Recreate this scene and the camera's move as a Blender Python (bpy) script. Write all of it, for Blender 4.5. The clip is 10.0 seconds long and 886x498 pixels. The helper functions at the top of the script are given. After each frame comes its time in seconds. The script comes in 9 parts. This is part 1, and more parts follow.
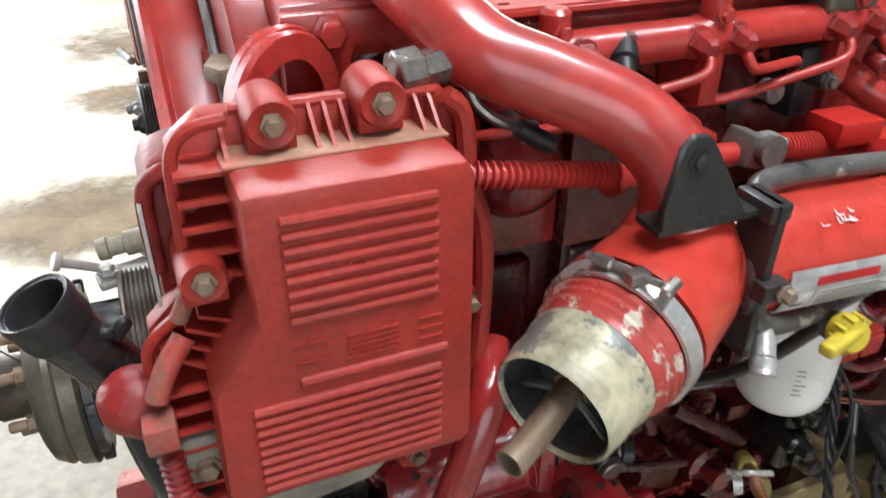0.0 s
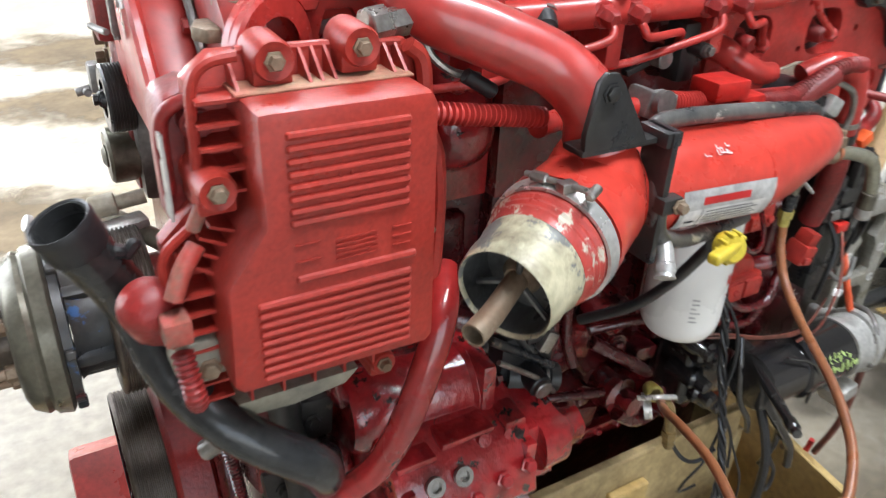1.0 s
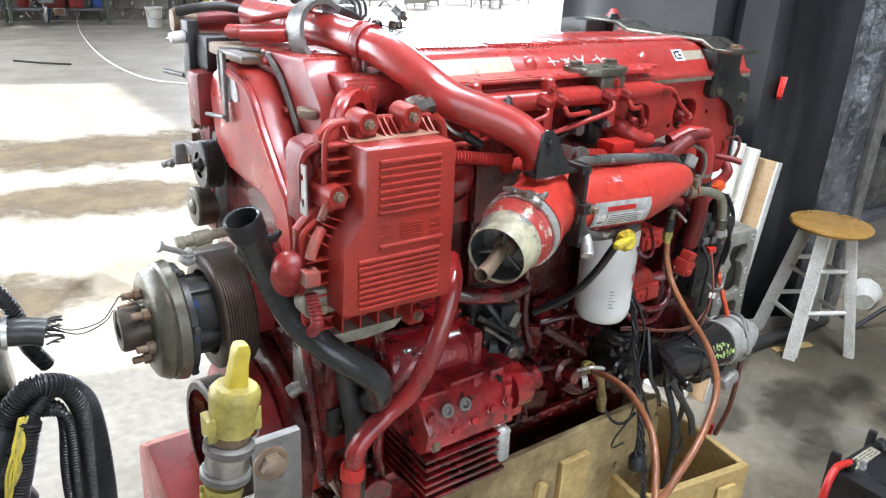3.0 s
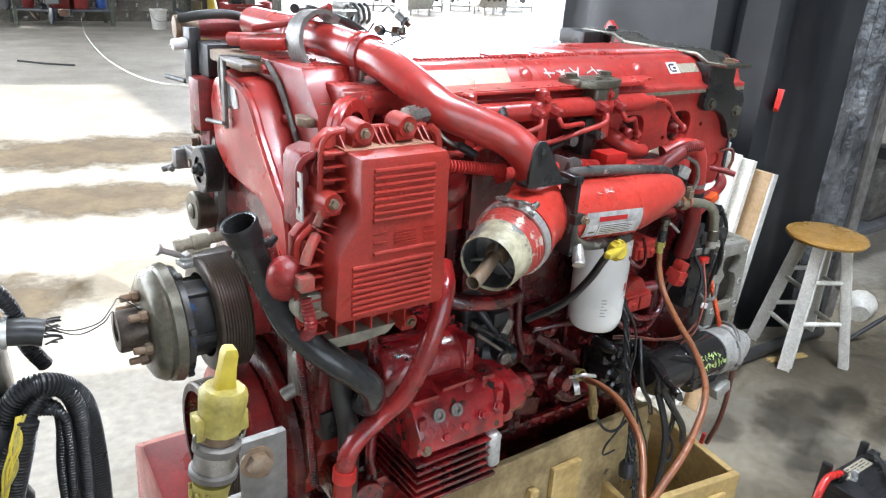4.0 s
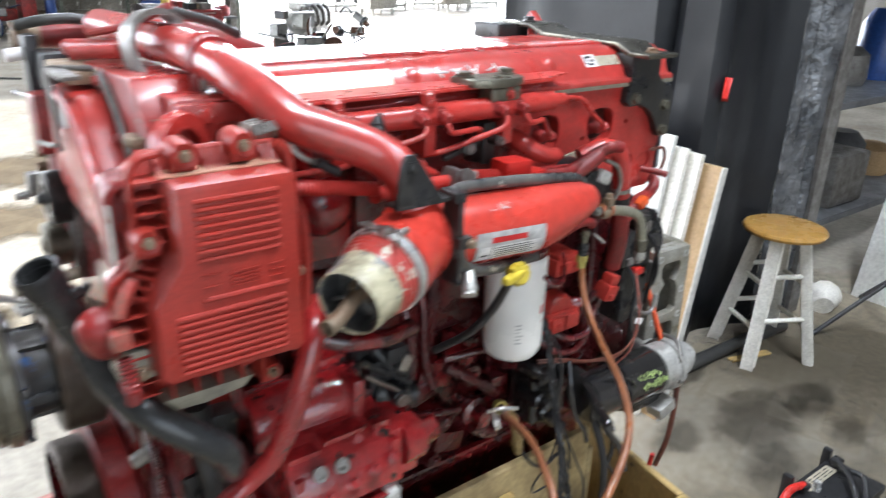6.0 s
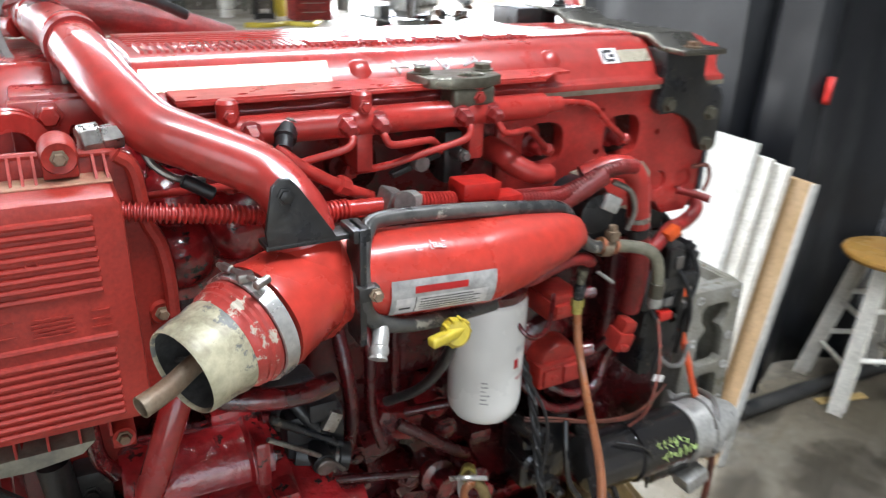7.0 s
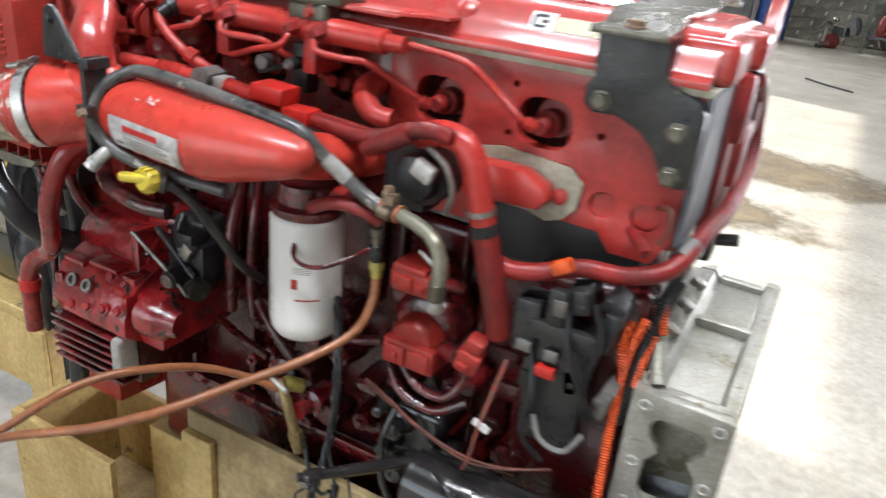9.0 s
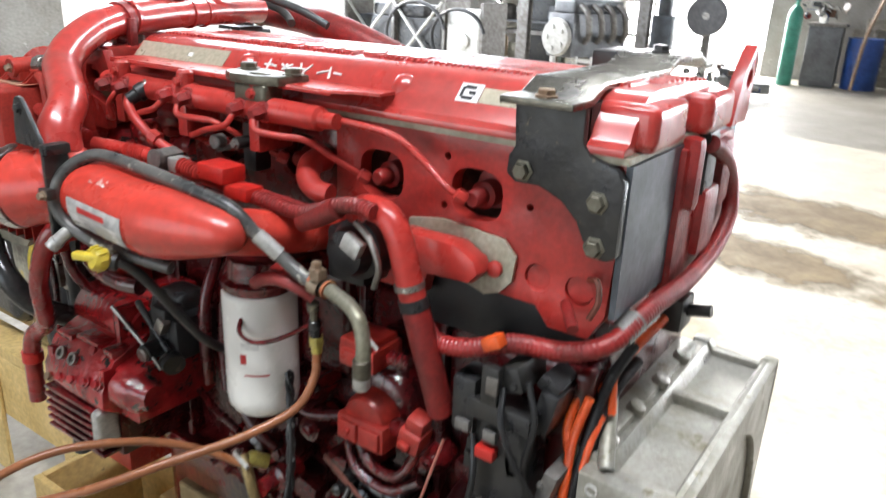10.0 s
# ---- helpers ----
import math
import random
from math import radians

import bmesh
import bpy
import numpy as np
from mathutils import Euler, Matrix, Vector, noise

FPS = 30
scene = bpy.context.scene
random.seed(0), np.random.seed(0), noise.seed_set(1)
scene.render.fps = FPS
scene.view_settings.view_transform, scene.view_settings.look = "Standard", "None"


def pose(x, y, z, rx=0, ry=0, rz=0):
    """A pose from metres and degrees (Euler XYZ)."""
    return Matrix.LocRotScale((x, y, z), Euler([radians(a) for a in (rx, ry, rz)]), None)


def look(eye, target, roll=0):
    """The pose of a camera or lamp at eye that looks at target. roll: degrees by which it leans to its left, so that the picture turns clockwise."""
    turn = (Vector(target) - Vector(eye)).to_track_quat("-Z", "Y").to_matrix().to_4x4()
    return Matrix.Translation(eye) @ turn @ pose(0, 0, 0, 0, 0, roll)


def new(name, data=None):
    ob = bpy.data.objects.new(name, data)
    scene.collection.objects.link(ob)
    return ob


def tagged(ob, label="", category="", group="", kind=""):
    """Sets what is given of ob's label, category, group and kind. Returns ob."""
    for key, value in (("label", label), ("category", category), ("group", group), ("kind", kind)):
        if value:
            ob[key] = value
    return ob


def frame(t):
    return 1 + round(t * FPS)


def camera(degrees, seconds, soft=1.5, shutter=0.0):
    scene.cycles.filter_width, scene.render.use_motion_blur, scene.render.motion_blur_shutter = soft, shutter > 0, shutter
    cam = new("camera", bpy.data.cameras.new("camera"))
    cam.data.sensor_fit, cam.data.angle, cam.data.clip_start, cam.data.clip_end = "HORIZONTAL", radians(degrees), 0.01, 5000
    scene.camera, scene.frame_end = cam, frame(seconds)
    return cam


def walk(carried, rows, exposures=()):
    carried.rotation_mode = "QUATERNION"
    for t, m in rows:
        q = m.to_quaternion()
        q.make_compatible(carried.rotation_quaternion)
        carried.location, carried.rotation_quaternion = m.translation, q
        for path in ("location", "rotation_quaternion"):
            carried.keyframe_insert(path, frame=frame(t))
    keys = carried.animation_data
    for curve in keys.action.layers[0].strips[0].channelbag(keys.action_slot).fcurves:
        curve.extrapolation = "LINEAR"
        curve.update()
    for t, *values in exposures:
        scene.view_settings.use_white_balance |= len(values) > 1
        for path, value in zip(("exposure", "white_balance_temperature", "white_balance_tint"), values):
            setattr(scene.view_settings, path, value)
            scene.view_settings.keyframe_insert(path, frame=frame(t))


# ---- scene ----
cam = camera(61.2, 10.0, soft=1.2, shutter=0.5)
PATH = [
    (0, (-0.368, 0.076, 1.578), (0.306, 1.648, 0.542), 0.5),
    (0.5, (-0.385, 0.031, 1.564), (0.354, 1.572, 0.525), 1.3),
    (1, (-0.468, -0.027, 1.566), (0.436, 1.457, 0.575), 2.8),
    (1.5, (-0.637, -0.15, 1.584), (0.396, 1.31, 0.689), 2.7),
    (2, (-0.748, -0.268, 1.607), (0.316, 1.213, 0.786), 2.5),
    (2.5, (-0.802, -0.334, 1.617), (0.286, 1.155, 0.845), 2.5),
    (3, (-0.803, -0.361, 1.633), (0.301, 1.131, 0.888), 3.0),
    (4.5, (-0.805, -0.383, 1.645), (0.299, 1.116, 0.914), 3.9),
    (5, (-0.804, -0.383, 1.646), (0.296, 1.117, 0.912), 3.8),
    (5.5, (-0.759, -0.366, 1.644), (0.344, 1.127, 0.899), 3.1),
    (6, (-0.574, -0.329, 1.631), (0.575, 1.135, 0.897), 1.9),
    (6.2, (-0.471, -0.321, 1.626), (0.718, 1.121, 0.914), 2.2),
    (7.3, (-0.124, -0.211, 1.606), (0.548, 1.492, 0.799), 1.8),
    (7.5, (-0.008, -0.189, 1.6), (0.491, 1.57, 0.789), 1.5),
    (8, (0.273, -0.124, 1.604), (0.494, 1.665, 0.736), 0.9),
    (8.5, (0.523, -0.177, 1.55), (0.171, 1.589, 0.678), 0.8),
    (9, (0.935, -0.259, 1.56), (0.121, 1.375, 0.742), 6.0),
    (9.5, (1.077, -0.251, 1.569), (0.135, 1.34, 0.806), 1.4),
    (10, (1.095, -0.131, 1.58), (0.04, 1.426, 0.901), 2.4),
]
walk(cam, [(t, look(eye, target, roll)) for t, eye, target, roll in PATH], exposures=[(0, 1.34, 6500, 10), (1, 1.58, 6420, 10), (1.5, 1.66, 6300, 10), (2.5, 1.58, 6150, 10), (5, 1.54, 6130, 10), (6, 1.48, 6200, 10), (7.5, 1.26, 6420, 10), (8, 1.19, 6440, 10), (9, 1.42, 6500, 10), (10, 1.38, 6560, 10)])

# world, sun and large lights
world = bpy.data.worlds.new("workshop_sky")
scene.world = world
world.use_nodes = True
wn = world.node_tree.nodes
sky = wn.new("ShaderNodeTexSky")
sky.sky_type = "NISHITA"
sky.sun_disc = False
SUN_EL, SUN_DIR = 33.0, Vector((1.0, -0.24, 0.0)).normalized()
sky.sun_elevation = radians(SUN_EL)
sky.sun_rotation = math.atan2(-SUN_DIR.x, -SUN_DIR.y)
bg = wn["Background"]
bg.inputs["Strength"].default_value = 0.12
world.node_tree.links.new(sky.outputs[0], bg.inputs["Color"])

sun_data = bpy.data.lights.new("sun", "SUN")
sun_data.energy, sun_data.angle, sun_data.color = 3.7, radians(0.6), (1.0, 0.975, 0.94)
sun = new("sun", sun_data)
down = Vector((SUN_DIR.x * math.cos(radians(SUN_EL)), SUN_DIR.y * math.cos(radians(SUN_EL)), -math.sin(radians(SUN_EL))))
sun.matrix_world = Matrix.Translation((-20, 10, 14)) @ down.to_track_quat("-Z", "Y").to_matrix().to_4x4()


def area(name, eye, target, sx, sy, watts, color):
    d = bpy.data.lights.new(name, "AREA")
    d.shape, d.size, d.size_y, d.energy, d.color = "RECTANGLE", sx, sy, watts, color
    ob = new(name, d)
    ob.matrix_world = look(eye, target)
    return ob


area("daylight_side_door", (-5.8, 7.2, 2.7), (0, 6.6, 0.9), 7.4, 5.0, 330, (0.90, 0.96, 1.05))
area("daylight_back_door", (8.8, 15.8, 2.2), (4.0, 6.0, 1.0), 7.6, 4.0, 750, (0.90, 0.96, 1.05))
area("daylight_rear_door", (-3.9, 15.8, 2.0), (-1.5, 8.0, 0.8), 2.9, 3.8, 420, (0.95, 0.97, 1.0))
# added fill from behind the camera, no source known there
area("front_fill", (-1.5, -5.8, 2.2), (0, 0.5, 1.2), 6.0, 3.8, 50, (0.95, 0.97, 1.0))
# two added overhead fills, unseen, for bright tops, rims and wet highlights
area("overhead_fill", (0.9, -0.7, 5.4), (0.4, 0.4, 0.0), 3.6, 0.4, 134, (0.93, 0.98, 1.05))
area("overhead_fill", (0.8, 4.4, 5.4), (0.4, 1.6, 0.0), 4.2, 0.4, 115, (0.93, 0.98, 1.05))


# materials
def material(name, base, rough=0.5, metal=0.0, dark=None, scale=9.0, spread=0.5, fine=90.0, bump=0.15, coat=0.0, chips=None,
             chip_at=0.68, chip_scale=30.0, rough_var=0.15, spec=0.5, vary=0.0, depth=0.002, grime=0.0, grime_scale=4.0):
    """A surface with blotches (dark) at one scale, grain and bump at another, and chips of another colour."""
    m = bpy.data.materials.new(name)
    m.use_nodes = True
    nt = m.node_tree
    nd, ln = nt.nodes, nt.links
    b = nd["Principled BSDF"]
    co = nd.new("ShaderNodeTexCoord")
    n1 = nd.new("ShaderNodeTexNoise")
    n1.inputs["Scale"].default_value, n1.inputs["Detail"].default_value, n1.inputs["Roughness"].default_value = scale, 5, 0.62
    n2 = nd.new("ShaderNodeTexNoise")
    n2.inputs["Scale"].default_value, n2.inputs["Detail"].default_value = fine, 4
    ln.new(co.outputs["Object"], n1.inputs["Vector"])
    ln.new(co.outputs["Object"], n2.inputs["Vector"])
    ramp = nd.new("ShaderNodeMapRange")
    ramp.inputs["From Min"].default_value, ramp.inputs["From Max"].default_value = 0.5 - 0.25 * spread - 0.02, 0.5 + 0.3 * spread + 0.05
    ln.new(n1.outputs["Fac"], ramp.inputs["Value"])
    mix = nd.new("ShaderNodeMix")
    mix.data_type = "RGBA"
    d = dark or tuple(c * 0.62 for c in base)
    mix.inputs["A"].default_value = (*d, 1)
    mix.inputs["B"].default_value = (*base, 1)
    ln.new(ramp.outputs["Result"], mix.inputs["Factor"])
    out = mix.outputs["Result"]
    grain = nd.new("ShaderNodeMix")
    grain.data_type, grain.blend_type = "RGBA", "MULTIPLY"
    gr = nd.new("ShaderNodeMapRange")
    gr.inputs["From Min"].default_value, gr.inputs["From Max"].default_value = 0.3, 0.7
    gr.inputs["To Min"].default_value, gr.inputs["To Max"].default_value = 0.82, 1.12
    ln.new(n2.outputs["Fac"], gr.inputs["Value"])
    grain.inputs["Factor"].default_value = 1.0
    ln.new(out, grain.inputs["A"])
    ln.new(gr.outputs["Result"], grain.inputs["B"])
    out = grain.outputs["Result"]
    if vary:
        oi = nd.new("ShaderNodeObjectInfo")
        vr = nd.new("ShaderNodeMapRange")
        vr.inputs["To Min"].default_value, vr.inputs["To Max"].default_value = 1 - vary, 1 + vary
        ln.new(oi.outputs["Random"], vr.inputs["Value"])
        mv = nd.new("ShaderNodeMix")
        mv.data_type, mv.blend_type = "RGBA", "MULTIPLY"
        mv.inputs["Factor"].default_value = 1.0
        ln.new(out, mv.inputs["A"])
        ln.new(vr.outputs["Result"], mv.inputs["B"])
        out = mv.outputs["Result"]
    if chips:
        n3 = nd.new("ShaderNodeTexNoise")
        n3.inputs["Scale"].default_value, n3.inputs["Detail"].default_value, n3.inputs["Roughness"].default_value = chip_scale, 7, 0.7
        ln.new(co.outputs["Object"], n3.inputs["Vector"])
        st = nd.new("ShaderNodeMapRange")
        st.inputs["From Min"].default_value, st.inputs["From Max"].default_value = chip_at, chip_at + 0.03
        ln.new(n3.outputs["Fac"], st.inputs["Value"])
        mc = nd.new("ShaderNodeMix")
        mc.data_type = "RGBA"
        mc.inputs["B"].default_value = (*chips, 1)
        ln.new(out, mc.inputs["A"])
        ln.new(st.outputs["Result"], mc.inputs["Factor"])
        out = mc.outputs["Result"]
    if grime:
        n4 = nd.new("ShaderNodeTexNoise")
        n4.inputs["Scale"].default_value, n4.inputs["Detail"].default_value, n4.inputs["Roughness"].default_value = grime_scale, 9, 0.68
        n4.inputs["Distortion"].default_value = 0.6
        ln.new(co.outputs["Object"], n4.inputs["Vector"])
        gm = nd.new("ShaderNodeMapRange")
        gm.inputs["From Min"].default_value, gm.inputs["From Max"].default_value, gm.inputs["To Max"].default_value = 0.50, 0.72, grime
        ln.new(n4.outputs["Fac"], gm.inputs["Value"])
        mg = nd.new("ShaderNodeMix")
        mg.data_type = "RGBA"
        mg.inputs["B"].default_value = (0.048, 0.020, 0.014, 1)
        ln.new(out, mg.inputs["A"])
        ln.new(gm.outputs["Result"], mg.inputs["Factor"])
        out = mg.outputs["Result"]
    ln.new(out, b.inputs["Base Color"])
    rr = nd.new("ShaderNodeMapRange")
    rr.inputs["To Min"].default_value, rr.inputs["To Max"].default_value = max(0.03, rough + rough_var), max(0.03, rough - rough_var)
    rr.inputs["From Min"].default_value, rr.inputs["From Max"].default_value = 0.3, 0.7
    ln.new(n1.outputs["Fac"], rr.inputs["Value"])
    ln.new(rr.outputs["Result"], b.inputs["Roughness"])
    b.inputs["Metallic"].default_value = metal
    b.inputs["Specular IOR Level"].default_value = spec
    b.inputs["Coat Weight"].default_value = coat
    b.inputs["Coat Roughness"].default_value = 0.12
    if bump:
        bp = nd.new("ShaderNodeBump")
        bp.inputs["Strength"].default_value, bp.inputs["Distance"].default_value = bump, depth
        ln.new(n2.outputs["Fac"], bp.inputs["Height"])
        ln.new(bp.outputs["Normal"], b.inputs["Normal"])
    return m


RED = material("engine_red_paint", (0.45, 0.039, 0.031), 0.33, 0, (0.30, 0.022, 0.017), 11, 0.6, 120, 0.12, coat=0.2, chips=(0.10, 0.08, 0.07), chip_at=0.69, chip_scale=30, grime=0.55, grime_scale=7)
RED_PIPE = material("smooth_red_paint", (0.49, 0.043, 0.034), 0.34, 0, (0.36, 0.028, 0.022), 9, 0.7, 60, 0.07, spec=0.4, coat=0.16, chips=(0.20, 0.10, 0.08), chip_at=0.72, chip_scale=40, grime=0.4, grime_scale=5)
RED_MANIFOLD = material("bright_scuffed_red_paint", (0.55, 0.050, 0.034), 0.30, 0, (0.50, 0.042, 0.028), 8, 0.7, 60, 0.06, spec=0.5, coat=0.3, chips=(0.24, 0.10, 0.07), chip_at=0.71, chip_scale=30, grime=0.35, grime_scale=6)
RED_CAST = material("rough_cast_red_paint", (0.36, 0.025, 0.022), 0.42, 0, (0.13, 0.010, 0.009), 16, 0.7, 170, 0.5, chips=(0.09, 0.075, 0.065), chip_at=0.66, chip_scale=36, grime=0.8, grime_scale=9)
# oily reds for the lower engine, darkened to carry its shade as well
RED_OILY_SHADED = material("oily_shaded_red_paint", (0.22, 0.011, 0.013), 0.13, 0, (0.022, 0.005, 0.006), 17, 0.45, 75, 1.0, depth=0.004, coat=1.0, chips=(0.02, 0.012, 0.012), chip_at=0.64, chip_scale=18, rough_var=0.1)
RED_WELL_SHADED = material("oily_red_with_deep_shade", (0.115, 0.007, 0.008), 0.25, 0, (0.016, 0.003, 0.004), 15, 0.7, 120, 0.5, coat=0.25)
RED_PLASTIC = material("matt_red_moulded_plastic", (0.375, 0.037, 0.026), 0.40, 0, (0.31, 0.029, 0.020), 14, 0.8, 210, 0.16, spec=0.32, chips=(0.30, 0.12, 0.08), chip_at=0.69, chip_scale=50, grime=0.35, grime_scale=11)
RED_DUSTY = material("dusty_red_plastic", (0.42, 0.040, 0.030), 0.6, 0, (0.20, 0.12, 0.085), 30, 0.35, 190, 0.3)
RED_BRIGHT = material("bright_red_connector", (0.46, 0.030, 0.022), 0.36, 0, (0.5, 0.016, 0.012), 20, 0.8, 90, 0.1)
STEEL = material("worn_steel", (0.46, 0.44, 0.41), 0.36, 0.9, (0.22, 0.20, 0.18), 30, 0.6, 160, 0.2)
BRIGHT_STEEL = material("bright_clamp_steel", (0.74, 0.73, 0.70), 0.30, 0.65, (0.52, 0.51, 0.48), 24, 0.7, 120, 0.08)
DULL_STEEL = material("dull_grey_steel", (0.25, 0.245, 0.235), 0.5, 0.55, (0.14, 0.125, 0.11), 18, 0.6, 150, 0.25)
RUSTY = material("rust_stained_steel", (0.30, 0.25, 0.18), 0.55, 0.35, (0.16, 0.085, 0.045), 22, 0.7, 170, 0.35)
BROWN_IRON = material("oiled_brown_iron", (0.105, 0.080, 0.058), 0.42, 0.45, (0.05, 0.036, 0.028), 20, 0.6, 180, 0.3)
OLIVE_IRON = material("greenish_worn_iron", (0.20, 0.19, 0.145), 0.36, 0.6, (0.085, 0.075, 0.055), 14, 0.6, 130, 0.25)
PALE_TUBE = material("pale_worn_plated_tube", (0.36, 0.35, 0.29), 0.34, 0.45, (0.17, 0.155, 0.10), 11, 0.5, 130, 0.25, chips=(0.07, 0.06, 0.045), chip_at=0.64, chip_scale=26)
ALU = material("cast_aluminium", (0.56, 0.555, 0.53), 0.40, 0.45, (0.34, 0.33, 0.30), 16, 0.7, 140, 0.4)
TAN_ALU = material("stained_tan_casting", (0.40, 0.37, 0.27), 0.5, 0.15, (0.19, 0.175, 0.145), 12, 0.55, 120, 0.35, chips=(0.46, 0.07, 0.05), chip_at=0.70, chip_scale=20)
BONE = material("yellowed_bone_casting", (0.60, 0.55, 0.38), 0.42, 0.05, (0.36, 0.33, 0.22), 22, 0.5, 110, 0.3, chips=(0.17, 0.175, 0.16), chip_at=0.54, chip_scale=16, grime=0.75, grime_scale=20)
THROAT = material("flaking_red_on_bare_metal", (0.46, 0.055, 0.045), 0.42, 0.05, (0.36, 0.045, 0.035), 20, 0.6, 110, 0.35, chips=(0.52, 0.47, 0.38), chip_at=0.53, chip_scale=26, grime=0.5, grime_scale=18)
# inside walls: blotched grey, darker than the outer castings
DARK_INSIDE = material("blotchy_grey_inside", (0.22, 0.225, 0.225), 0.36, 0.6, (0.05, 0.05, 0.05), 20, 0.6, 90, 0.2)
BLACK = material("black_plastic", (0.018, 0.018, 0.019), 0.4, 0, (0.010, 0.010, 0.011), 25, 0.6, 130, 0.2)
BLACK_STEEL = material("black_painted_steel", (0.017, 0.018, 0.021), 0.36, 0.1, (0.030, 0.028, 0.024), 16, 0.45, 120, 0.3, chips=(0.13, 0.105, 0.075), chip_at=0.63, chip_scale=22)
RUBBER = material("dusty_black_rubber", (0.020, 0.021, 0.022), 0.42, 0, (0.05, 0.049, 0.045), 9, 0.4, 140, 0.25)
# pale patches serve as scuffs and as painted sheen on the hose
RUBBER_WORN_SHEEN = material("scuffed_black_hose_with_sheen", (0.018, 0.019, 0.020), 0.24, 0, (0.036, 0.036, 0.034), 9, 0.4, 120, 0.2, chips=(0.11, 0.11, 0.10), chip_at=0.63, chip_scale=13, rough_var=0.15)
GREY_TUBE = material("sooty_grey_tube", (0.040, 0.042, 0.043), 0.34, 0.2, (0.12, 0.115, 0.105), 14, 0.35, 110, 0.25, chips=(0.36, 0.34, 0.29), chip_at=0.60, chip_scale=22)
COPPER_HOSE = material("copper_brown_hose", (0.32, 0.120, 0.050), 0.36, 0.0, (0.20, 0.070, 0.030), 12, 0.7, 80, 0.1)
ORANGE = material("orange_conduit", (0.75, 0.11, 0.015), 0.45, 0, (0.5, 0.06, 0.012), 20, 0.7, 90, 0.15)
YELLOW = material("yellow_plastic", (0.62, 0.49, 0.045), 0.38, 0, (0.48, 0.36, 0.04), 20, 0.8, 110, 0.1)
YELLOW_WORN = material("dirty_yellow_plastic", (0.46, 0.38, 0.075), 0.46, 0, (0.27, 0.22, 0.06), 60, 0.6, 300, 0.2, chips=(0.12, 0.10, 0.05), chip_at=0.63, chip_scale=50)
WHITE_PAINT = material("white_filter_paint", (0.84, 0.83, 0.79), 0.28, 0, (0.80, 0.785, 0.74), 7, 0.9, 5, 0.0, coat=0.3, chips=(0.34, 0.20, 0.15), chip_at=0.72, chip_scale=22)
DECAL_WHITE = material("scuffed_white_label", (0.80, 0.78, 0.76), 0.5, 0, (0.62, 0.59, 0.58), 40, 0.7, 120, 0.05)
DECAL_GREY = material("worn_grey_label", (0.60, 0.59, 0.57), 0.5, 0.1, (0.30, 0.29, 0.28), 50, 0.6, 120, 0.1)
DECAL_BLACK = material("black_print", (0.03, 0.03, 0.032), 0.5, 0, None, 30, 0.6, 80, 0.0)
DECAL_RED = material("red_print", (0.62, 0.02, 0.02), 0.45, 0, None, 30, 0.6, 80, 0.0)
BEIGE_PLATE = material("beige_engraved_plate", (0.50, 0.45, 0.34), 0.35, 0.3, (0.42, 0.375, 0.28), 20, 0.7, 120, 0.08)
GASKET = material("bare_gasket_metal", (0.42, 0.40, 0.32), 0.5, 0.25, (0.28, 0.25, 0.18), 26, 0.6, 150, 0.2)
PAINT_MARK = material("white_marker_paint", (0.78, 0.76, 0.72), 0.6, 0, None, 50, 0.6, 100, 0.0)
GREEN_MARK = material("green_marker_paint", (0.55, 0.72, 0.25), 0.6, 0, None, 50, 0.6, 100, 0.0)

SLATE = material("greasy_blue_grey_steel", (0.13, 0.15, 0.175), 0.42, 0.3, (0.075, 0.08, 0.09), 8, 0.6, 90, 0.2, chips=(0.20, 0.15, 0.13), chip_at=0.66, chip_scale=14)
RED_HEAD = material("greasy_red_head_paint", (0.47, 0.039, 0.031), 0.36, 0, (0.33, 0.024, 0.019), 12, 0.6, 130, 0.25, coat=0.15, chips=(0.055, 0.035, 0.025), chip_at=0.67, chip_scale=24, grime=0.35, grime_scale=9)
POCKET = material("greasy_shaded_pocket", (0.10, 0.022, 0.018), 0.3, 0, (0.025, 0.016, 0.012), 30, 0.7, 120, 0.3)
WHITE_STEEL = material("bright_bare_rim", (0.75, 0.74, 0.72), 0.3, 0.5, None, 30, 0.8, 90, 0.1)
BLUED_STEEL = material("blue_smeared_black_steel", (0.024, 0.026, 0.030), 0.4, 0.2, (0.05, 0.045, 0.038), 16, 0.5, 120, 0.3, chips=(0.03, 0.09, 0.22), chip_at=0.58, chip_scale=12)
# grease and shade together in one darkened red
RED_GREASY_SHADED = material("greasy_shaded_red_paint", (0.21, 0.015, 0.015), 0.24, 0, (0.07, 0.008, 0.008), 14, 0.6, 130, 0.4, coat=0.3, chips=(0.04, 0.026, 0.02), chip_at=0.60, chip_scale=16, grime=0.9, grime_scale=9)
BROWN_RED = material("dirty_red_brown", (0.20, 0.05, 0.03), 0.5, 0, (0.08, 0.03, 0.02), 30, 0.6, 90, 0.2)
RED_COVER = material("polished_red_cover_paint", (0.48, 0.049, 0.042), 0.34, 0, (0.40, 0.030, 0.022), 7, 0.8, 60, 0.06, coat=0.9, chips=(0.20, 0.10, 0.08), chip_at=0.73, chip_scale=40, grime=0.35, grime_scale=5)
RED_COVER.node_tree.nodes["Principled BSDF"].inputs["Coat Roughness"].default_value = 0.17
DUST_TOP = material("tan_dust_on_red_plastic", (0.40, 0.040, 0.030), 0.7, 0, (0.36, 0.24, 0.15), 22, 0.6, 190, 0.4)
